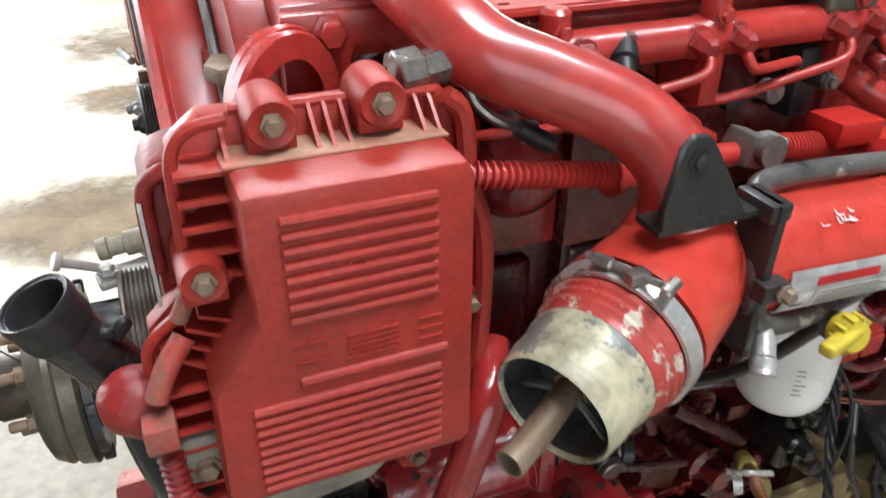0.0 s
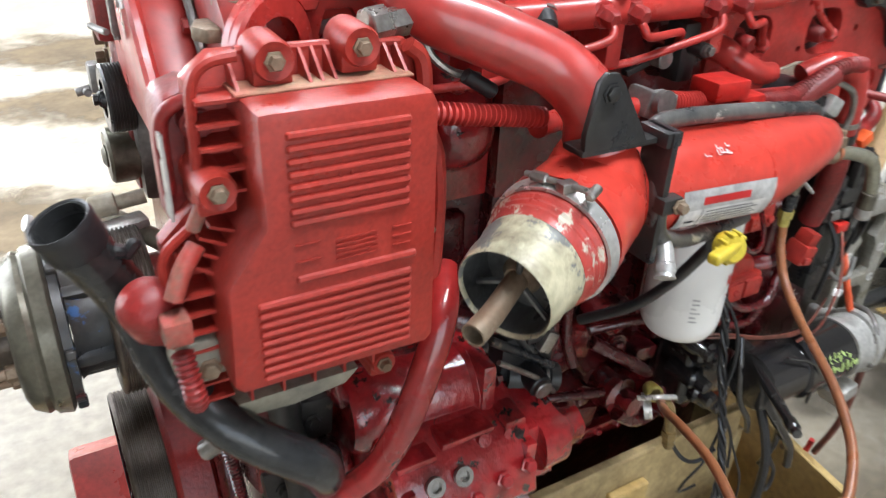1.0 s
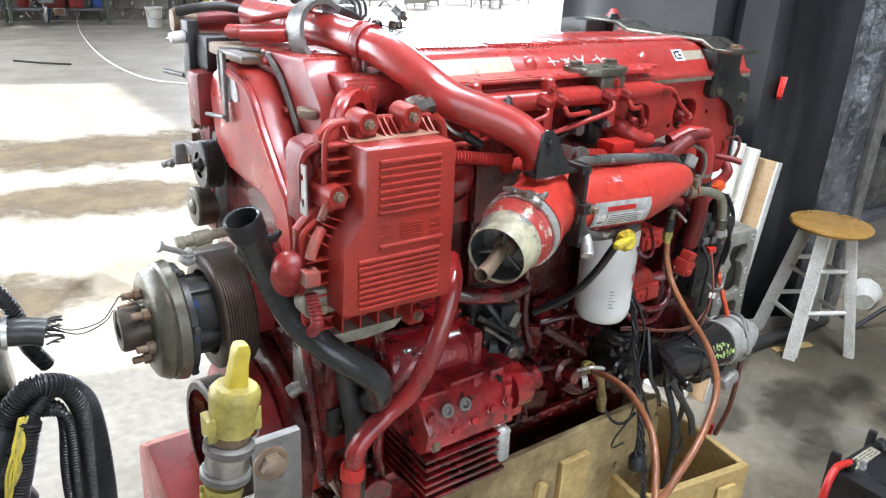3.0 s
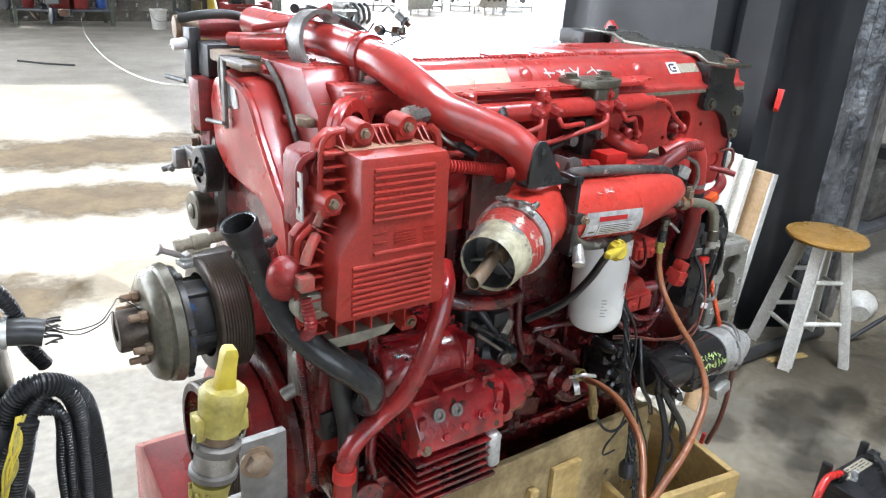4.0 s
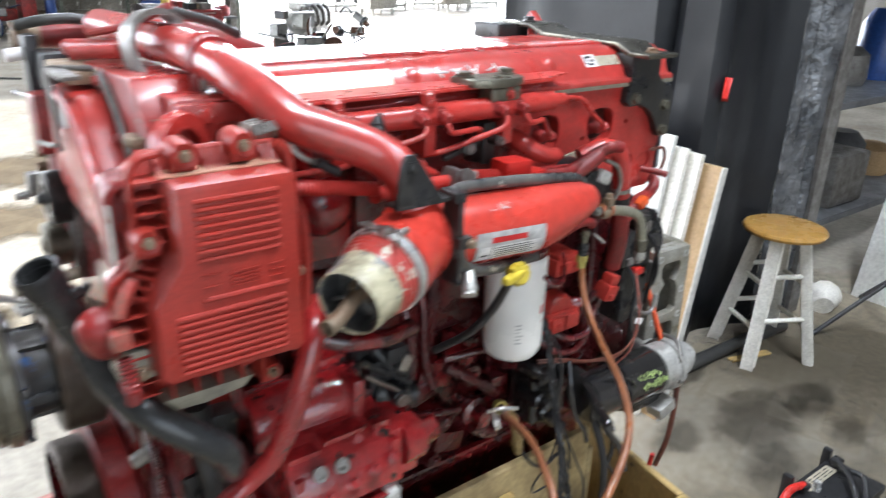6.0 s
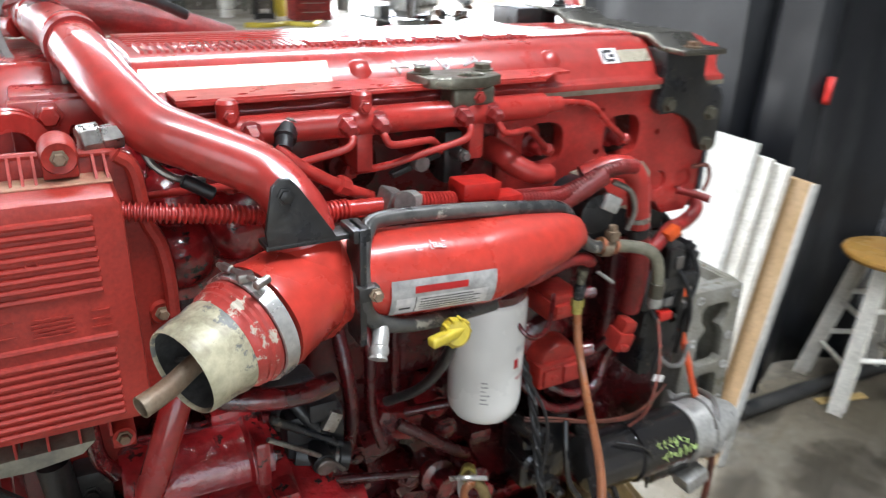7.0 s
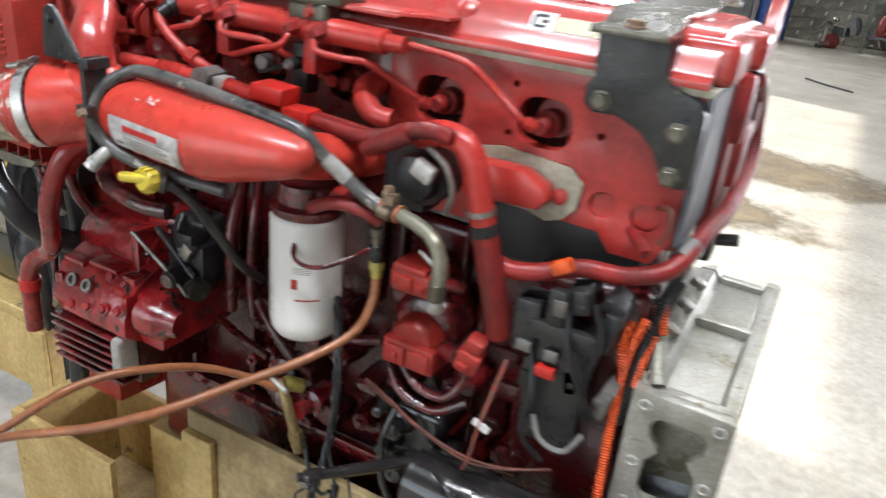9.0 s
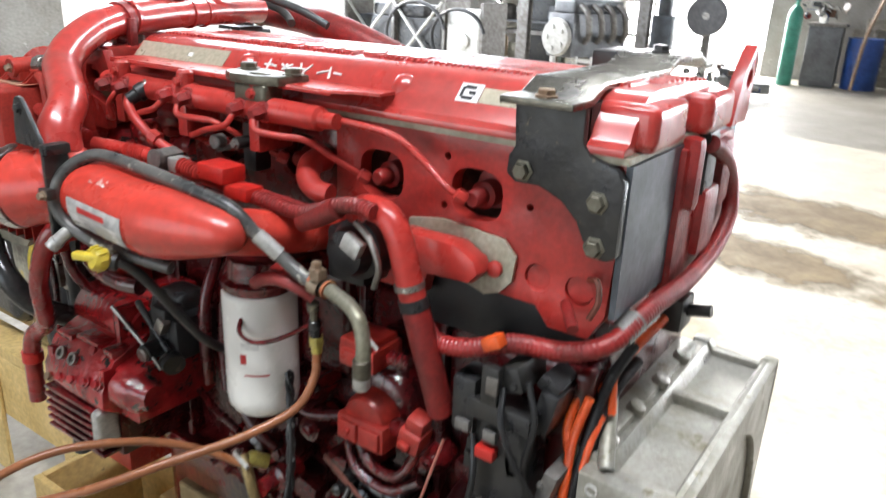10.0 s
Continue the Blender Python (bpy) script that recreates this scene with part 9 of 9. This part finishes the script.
spare_engine(-2.9, 10.9, 0.25, 1.1, 70, "stripped grey engine with pale wheel on a stand", GREY_METAL)

unit = thing("hydraulic_unit", (-5.6, 8.8, 0.0), "dark hydraulic power unit in a braced pale frame with hose loops", "machine")
bm = mesh()
box(bm, (-6.45, 8.55, 0.30), (-4.95, 9.05, 1.06), 0.04, 2)
box(bm, (-6.2, 8.6, 1.06), (-5.3, 9.0, 1.22), 0.03, 2)
part("body", bm, BLACK_STEEL, unit)
bm = mesh()
box(bm, (-4.86, 8.5, 0.25), (-4.30, 9.05, 1.20), 0.05, 3)
lathe(bm, (-4.58, 8.5, 0.8), (-4.58, 8.0, 0.8), [(0, 0.11), (0.03, 0.11), (0.04, 0.06)], 20)
part("tank", bm, ALU, unit, "pale sheet metal tank")
for x0, x1 in ((-6.6, -5.75), (-5.75, -6.6), (-5.75, -4.9), (-4.9, -5.75)):
    bm = mesh()
    rod(bm, (x0, 8.46, 0.35), (x1, 8.46, 1.28), 0.022, seg=8)
    part("brace", bm, ALU, unit)
for x in (-6.62, -5.75, -4.88, -4.28):
    bm = mesh()
    box(bm, (x - 0.025, 8.47, 0.0), (x + 0.025, 9.08, 1.30), 0.004, 1)
    part("upright", bm, DULL_STEEL, unit)
for c, r in ((-4.6, 0.42), (-5.3, 0.5)):
    bm = mesh()
    tube(bm, [(c + r * math.cos(a), 8.40, 0.85 + 0.85 * r * math.sin(a)) for a in [0.2 + 0.42 * k for k in range(10)]], 0.024, 8, 5)
    part("hose_loop", bm, BLACK, unit)

drum = thing("steel_drum", (0.62, 15.4, 0.0), "blue steel drum by the back wall", "drum")
bm = mesh()
lathe(bm, (0.62, 15.4, 0), (0.62, 15.4, 1), [(0, 0.28), (0.02, 0.29), (0.28, 0.285), (0.30, 0.295), (0.58, 0.285), (0.60, 0.295), (0.86, 0.285), (0.88, 0.29), (0.88, 0.27)], 32)
part("shell", bm, BLUE, drum)
tank = thing("gas_cylinder", (-0.56, 15.0, 0.0), "tall green gas cylinder standing on the floor", "cylinder")
bm = mesh()
lathe(bm, (-0.56, 15.0, 0), (-0.56, 15.0, 2), [(0, 0.11), (0.02, 0.13), (1.2, 0.13), (1.32, 0.10), (1.38, 0.04), (1.44, 0.035), (1.46, 0.05), (1.52, 0.05)], 24)
part("shell", bm, GREEN, tank)
bench = thing("machine_cabinet", (-0.05, 15.3, 0.0), "grey machine cabinet with a worktop", "cabinet")
bm = mesh()
box(bm, (-0.32, 15.1, 0.0), (0.24, 15.7, 1.05), 0.02)
part("body", bm, GREY_METAL, bench)
bm = mesh()
box(bm, (-0.36, 15.05, 1.05), (0.28, 15.75, 1.10), 0.01)
part("worktop", bm, DULL_STEEL, bench)
bm = mesh()
box(bm, (-0.22, 15.09, 0.12), (0.16, 15.1, 1.0), 0.005)
part("door", bm, GREY_METAL, bench)
# roof posts and a hoist frame
for x, y in ((-4.2, 11.5), (-2.5, 12.4), (6.0, 15.5)):
    bm = mesh()
    box(bm, (x - 0.09, y - 0.09, 0), (x + 0.09, y - 0.07, RH), 0.003, 1)
    box(bm, (x - 0.09, y + 0.07, 0), (x + 0.09, y + 0.09, RH), 0.003, 1)
    box(bm, (x - 0.01, y - 0.07, 0), (x + 0.01, y + 0.07, RH), 0.003, 1)
    tagged(part("roof_post", bm, DULL_STEEL), "grey steel roof post of i section", kind="structure")

# red tag on the screen and a pale floor bar, light stand and white sheet
bm = mesh()
TAG = Vector((2.035, 1.285, 1.183))
slab(bm, [(-0.022, -0.035), (0.020, -0.045), (0.028, 0.0), (0.012, 0.045), (-0.012, 0.045), (-0.026, 0.005)], "y", -0.012, 0.012, bev=0.005)
bmesh.ops.transform(bm, matrix=Matrix.Translation(TAG) @ pose(0, 0, 0, 0, 15, 30), verts=bm.verts)
rough_up(bm, 0.006, 40)
rod(bm, TAG + Vector((0, 0, 0.03)), TAG + Vector((0.05, 0.05, 0.05)), 0.004, seg=6)
tagged(part("red_tag", bm, RED_BRIGHT), "small red rag tied to the black screen", "rag")
stand = thing("light_stand", (2.75, 0.95, 0.0), "black tripod stand on the floor by the stool", "tripod")
for fx, fy in ((2.77, 1.08), (3.35, 0.62), (3.4, 1.15)):
    bm = mesh()
    rod(bm, (fx, fy, 0.012), (3.12, 0.90, 0.30), 0.011, seg=10)
    part("leg", bm, BLACK, stand)
bm = mesh()
rod(bm, (3.12, 0.90, 0.10), (3.12, 0.90, 0.95), 0.013, seg=12)
rod(bm, (3.12, 0.90, 0.55), (3.12, 0.90, 0.60), 0.022, seg=12)
part("column", bm, BLACK, stand)
bm = mesh()
box(bm, (3.4, 0.35, 0.0), (3.43, 1.20, 1.0), 0.003, 1, spun((3.4, 0.6, 0), 0, 14, 0))
tagged(part("white_sheet", bm, PANEL), "white sheet leaning by the pallet rack", "sheet")
bm = mesh()
box(bm, (2.880, 1.27, 0.0), (2.975, 1.30, 2.9), 0.003, 1)
box(bm, (2.880, 1.298, 0.0), (2.884, 1.34, 2.9), 0.001, 1)
tagged(part("screen_pole", bm, DULL_STEEL), "grey metal pole holding the black screen", "pole")
bm = mesh()
tube(bm, [(1.86, 1.225, 0.03), (2.25, 1.215, 0.03), (2.70, 1.195, 0.03)], 0.03, 12, 6)
tagged(part("floor_pipe", bm, RUBBER), "dark pipe lying on the floor along the screen", "pipe")
bm = mesh()
box(bm, (2.22, 1.118, 0.0), (2.44, 1.152, 0.012), 0.002, 1, spun((2.33, 1.135, 0), 0, 0, -15))
tagged(part("wood_offcut", bm, PINE), "pale wood offcut on the floor", "offcut")
bm = mesh()
tube(bm, [(3.03, 1.17, 0.05), (3.10, 1.21, 0.07), (3.18, 1.20, 0.05)], lambda f: 0.05 + 0.03 * math.sin(f * 3), 12, 6)
tagged(part("white_rag", bm, WHITE_WOOD), "crumpled white rag with red stain on the floor", "rag")

# assorted machine parts, in heaps and on racks
CHALKY = material("chalky_grey_rubber", (0.20, 0.20, 0.205), 0.7, 0, (0.12, 0.12, 0.125), 9, 0.6, 60, 0.3)
# mixed metal tones, mostly paled to imitate the bright haze over far parts
JUNK = material("haze_paled_machine_metal", (0.55, 0.55, 0.54), 0.45, 0.3, (0.30, 0.30, 0.29), 6, 0.6, 60, 0.3)
jn, jl = JUNK.node_tree.nodes, JUNK.node_tree.links
geo = jn.new("ShaderNodeNewGeometry")
tone = jn.new("ShaderNodeValToRGB")
tone.color_ramp.interpolation = "CONSTANT"
for at, c in ((0.0, (0.62, 0.62, 0.60)), (0.38, (0.10, 0.10, 0.105)), (0.55, (0.75, 0.74, 0.70)), (0.72, (0.30, 0.29, 0.27)), (0.84, (0.24, 0.11, 0.06)), (0.92, (0.05, 0.11, 0.30)), (0.96, (0.40, 0.05, 0.04))):
    e = tone.color_ramp.elements[0] if at == 0 else tone.color_ramp.elements.new(at)
    e.position, e.color = at, (*c, 1)
tone.color_ramp.elements.remove(tone.color_ramp.elements[-1]) if tone.color_ramp.elements[-1].position > 0.97 else None
jl.new(geo.outputs["Random Per Island"], tone.inputs["Fac"])
tint = jn.new("ShaderNodeMix")
tint.data_type, tint.blend_type = "RGBA", "MULTIPLY"
tint.inputs["Factor"].default_value = 1.0
base_in = jn["Principled BSDF"].inputs["Base Color"]
jl.new(base_in.links[0].from_socket, tint.inputs["A"])
jl.new(tone.outputs["Color"], tint.inputs["B"])
jl.new(tint.outputs["Result"], base_in)


def heap(lo, hi, n, seed, label, size=0.16):
    """Small castings, rings, pipes and boxes lying together."""
    random.seed(seed)
    bm = mesh()
    lo, hi = Vector(lo), Vector(hi)
    for k in range(n):
        p = Vector([random.uniform(a, b) for a, b in zip(lo, hi)])
        s = size * random.uniform(0.35, 1.0)
        d = Vector((random.uniform(-1, 1), random.uniform(-1, 1), random.uniform(-0.6, 0.6))).normalized()
        kind = k % 5
        if kind == 0:
            lathe(bm, p, p + d, [(0, s * 0.5), (0.0, s), (s * 0.25, s * 1.05), (s * 0.4, s * 0.8), (s * 0.45, s * 0.3)], 16)
        elif kind == 1:
            q = p + d * s * 2
            q.z = max(q.z, 0.02)
            tube(bm, [p, p.lerp(q, 0.5) + Vector((0, 0, s * 0.7)), q], s * 0.14, 8, 5)
        elif kind == 2:
            box(bm, p - Vector((s, s * 0.5, min(s * 0.6, p.z))), p + Vector((s, s * 0.5, s * 0.6)), s * 0.08, 1, spun(p, 0, 0, random.uniform(0, 180)))
        elif kind == 3:
            lathe(bm, p, p + d, [(0, s * 0.3), (s * 0.8, s * 0.3), (s * 0.8, s * 0.45), (s, s * 0.45), (s, s * 0.2), (s * 1.4, s * 0.2)], 12)
        else:
            rod(bm, p, p + d * s * 2.4 if p.z + d.z * s * 2.4 > 0 else p - d * s * 2.4, s * 0.10, seg=8)
    return tagged(part("machine_parts", bm, JUNK), label, "parts", kind="stuff")


def frame_rack(x0, x1, y, h, levels, label, seed):
    """An open pale steel frame with shelves full of parts."""
    r = thing("parts_rack", ((x0 + x1) / 2, y, 0.0), label, "rack", "open parts racks")
    n = max(2, int((x1 - x0) / 0.9) + 1)
    for k in range(n):
        x = x0 + (x1 - x0) * k / (n - 1)
        for yy in (y, y + 0.5):
            bm = mesh()
            box(bm, (x - 0.025, yy - 0.02, 0), (x + 0.025, yy + 0.02, h), 0.003, 1)
            part("post", bm, ALU, r)
    for k in range(levels):
        z = 0.12 + (h - 0.2) * k / levels
        bm = mesh()
        box(bm, (x0, y - 0.02, z), (x1, y + 0.52, z + 0.05), 0.003, 1)
        part("shelf", bm, ALU, r)
        heap((x0 + 0.1, y + 0.1, z + 0.14), (x1 - 0.1, y + 0.4, z + 0.22), int(9 * (x1 - x0)), seed + k, "machine parts crowded on an open rack, paled for the haze", 0.13)


frame_rack(9.4, 13.0, 19.2, 2.4, 3, "open pale steel rack of parts standing outside in the sun", 51)
frame_rack(13.6, 17.0, 19.6, 2.4, 3, "open pale steel rack of castings outside in the sun", 57)
frame_rack(-4.8, -2.9, 13.9, 2.6, 4, "open steel rack of pale castings at the bright second doorway", 63)
heap((4.4, 9.8, 0.10), (5.9, 10.5, 0.75), 46, 71, "castings, pulleys and pipes piled on the bright floor, paled for the haze", 0.20)
heap((-1.7, 12.0, 0.08), (-0.55, 12.9, 0.40), 40, 73, "pale gears and castings piled on the sunlit floor", 0.15)
heap((-0.45, 15.15, 1.16), (0.25, 15.5, 1.45), 22, 75, "coloured tools and parts piled on a cabinet", 0.12)
heap((0.35, 14.9, 0.08), (1.9, 15.5, 0.5), 30, 77, "mixed scrap parts on the floor by the back wall", 0.16)
post = thing("machine_column", (-3.25, 12.5, 0.0), "slate painted machine column with a ram on top", "machine")
bm = mesh()
box(bm, (-3.42, 12.35, 0.0), (-3.10, 12.65, 1.15), 0.02, 2)
box(bm, (-3.36, 12.4, 1.15), (-3.16, 12.6, 2.6), 0.02, 2)
part("column", bm, SLATE, post)
bm = mesh()
rod(bm, (-3.62, 12.45, 0.0), (-3.62, 12.45, 2.6), 0.05, seg=14)
box(bm, (-3.66, 12.4, 1.5), (-3.30, 12.5, 1.58), 0.01, 1)
part("ram", bm, WHITE_STEEL, post, "pale steel ram beside the column")
# dark machine column with a pale guard
press = thing("drill_press", (-4.35, 12.6, 0.0), "tall dark machine column with a pale guard", "machine")
bm = mesh()
box(bm, (-4.72, 12.4, 0.0), (-4.05, 12.9, 1.6), 0.04, 2)
box(bm, (-4.62, 12.45, 1.6), (-4.15, 12.85, 2.3), 0.06, 2)
part("column", bm, BLACK_STEEL, press)
bm = mesh()
box(bm, (-4.9, 12.2, 0.72), (-3.95, 12.6, 0.80), 0.01, 1)
part("table", bm, DULL_STEEL, press)
bm = mesh()
lathe(bm, (-5.45, 12.4, 0.55), (-5.45, 12.4, 2), [(0, 0.30), (0.02, 0.32), (0.7, 0.32), (0.8, 0.22), (0.82, 0.05)], 28)
part("guard", bm, WHITE_STEEL, press, "pale sheet metal guard")
bm = mesh()
tube(bm, [(-5.0, 12.2, 0.7), (-4.95, 12.15, 1.2), (-5.2, 12.1, 1.5), (-5.6, 12.1, 1.35), (-5.75, 12.15, 0.9)], 0.022, 10, 8)
part("hose", bm, BLACK, press)
for x in (-5.3, -3.85, -3.05):
    bm = mesh()
    rod(bm, (x, 12.3, 0.0), (x, 12.3, 2.9), 0.035, seg=12)
    tagged(part("white_pole", bm, WHITE_STEEL), "white steel pole standing among the machines", "pole")
bm = mesh()
tube(bm, [(0.55, 14.6, 0.05), (0.62, 14.6, 0.9), (0.78, 14.7, 1.6), (0.80, 15.2, 2.0)], 0.03, 10, 6)
tagged(part("rusty_pipe", bm, RUSTY), "rusty pipe leaning at the back wall", "pipe")

# pale truck wheel hung on a stand
wheel = thing("truck_wheel", (-1.7, 13.2, 0.0), "pale dirty truck wheel on a steel stand", "wheel")
bm = mesh()
lathe(bm, (-1.7, 13.35, 1.17), (-1.7, 0, 1.17), [(0, 0.20), (0.02, 0.29), (0.10, 0.32), (0.20, 0.32), (0.24, 0.29), (0.24, 0.21)], 40)
part("tyre", bm, CHALKY, wheel)
bm = mesh()
lathe(bm, (-1.7, 13.33, 1.17), (-1.7, 0, 1.17), [(0, 0.21), (0.18, 0.215), (0.20, 0.20), (0.15, 0.16), (0.10, 0.07), (0.22, 0.06), (0.23, 0.05)], 36)
part("rim", bm, WHITE_STEEL, wheel, "pale worn rim")
for k in range(6):
    a = k * math.tau / 6 + 0.3
    c = Vector((-1.7 + 0.155 * math.cos(a), 13.14, 1.17 + 0.155 * math.sin(a)))
    bm = mesh()
    lathe(bm, c, c + Vector((0, -1, 0)), [(0, 0.034), (0.012, 0.034)], 14)
    part("hand_hole", bm, RUBBER, wheel)
for k in range(8):
    bm = mesh()
    a = k * math.tau / 8
    lathe(bm, (-1.7 + 0.11 * math.cos(a), 13.22, 1.17 + 0.11 * math.sin(a)), (-1.7 + 0.11 * math.cos(a), 0, 1.17 + 0.11 * math.sin(a)), [(0, 0.02), (0.05, 0.02)], 8)
    part("wheel_nut", bm, DULL_STEEL, wheel)
bm = mesh()
box(bm, (-1.76, 13.36, 0.0), (-1.64, 13.46, 1.3), 0.004, 1)
box(bm, (-2.0, 13.2, 0.0), (-1.4, 13.7, 0.03), 0.004, 1)
part("stand_post", bm, DULL_STEEL, wheel)

# junk by the back wall
tool = thing("tool_cabinet", (4.6, 13.8, 0.0), "low red tool cabinet with clutter on top", "cabinet")
bm = mesh()
box(bm, (4.25, 13.5, 0.03), (4.98, 14.0, 0.55), 0.015)
part("body", bm, RED_CAST, tool)
for k in range(3):
    bm = mesh()
    box(bm, (4.28, 13.485, 0.06 + 0.16 * k), (4.95, 13.5, 0.20 + 0.16 * k), 0.005, 1)
    dr = part("drawer", bm, RED_CAST, tool)
    bm = mesh()
    box(bm, (4.4, 13.47, 0.17 + 0.16 * k), (4.83, 13.485, 0.185 + 0.16 * k), 0.002, 1)
    part("handle", bm, STEEL, dr)
for x, y in ((4.3, 13.55), (4.9, 13.55), (4.3, 13.95), (4.9, 13.95)):
    bm = mesh()
    rod(bm, (x, y, 0.0), (x, y, 0.035), 0.02)
    part("foot", bm, BLACK, tool)
for x, mt, nm, lb in ((4.36, BLACK, "parts_box", "small black box on the tool cabinet"), (4.62, DULL_STEEL, "parts_box", "small grey box on the tool cabinet")):
    bm = mesh()
    box(bm, (x, 13.6, 0.551), (x + 0.18, 13.85, 0.66), 0.01)
    tagged(part(nm, bm, mt), lb, "box")
press = thing("shop_press", (3.85, 14.1, 0.0), "black steel shop press with blue fittings", "press")
for x in (3.68, 3.98):
    bm = mesh()
    box(bm, (x, 14.05, 0), (x + 0.07, 14.15, 1.5), 0.004, 1)
    part("post", bm, BLACK_STEEL, press)
for z in (0.02, 0.6, 1.42):
    bm = mesh()
    box(bm, (3.70, 14.02, z), (4.03, 14.18, z + 0.09), 0.004, 1)
    part("beam", bm, BLUE if z == 0.6 else BLACK_STEEL, press)
bm = mesh()
tube(bm, [(0.46, 10.9, 0.012), (0.75, 10.6, 0.012), (1.05, 10.39, 0.012)], 0.012, 8, 6)
tagged(part("steel_bar", bm, BLACK_STEEL), "dark steel bar lying on the concrete", "bar")
# braces on the pallet rack behind the film
for za, zb in ((0.3, 1.3), (1.3, 0.3), (1.4, 2.2)):
    bm = mesh()
    rod(bm, (3.44, 1.55, za), (3.44, 2.25, zb), 0.014, seg=8)
    tagged(part("rack_brace", bm, RACK), "chipped green diagonal rack brace", "brace", "rack braces")

# the things in the far corner stand turned a little about the engine's end
CORNER = Matrix.Translation((1.1, -0.13, 0)) @ Matrix.Rotation(radians(4.4), 4, "Z") @ Matrix.Translation((-1.1, 0.13, 0))
NEAR_WALL = {"hydraulic_unit", "machine_column", "ground", "ceiling", "backdrop", "floor_cable", "steel_bar", "floor_dirt", "floor_film", "oil_stain"}
for ob in list(scene.objects):
    if ob.parent or ob.type in ("LIGHT", "CAMERA") or ob.name.split(".")[0] in NEAR_WALL or ob.name.startswith("wall"):
        continue
    c = ob.matrix_basis @ (sum((Vector(q) for q in ob.bound_box), Vector()) / 8) if ob.type == "MESH" else ob.location
    if c.x < 0.75 and c.y > 9:
        ob.matrix_basis = CORNER @ ob.matrix_basis
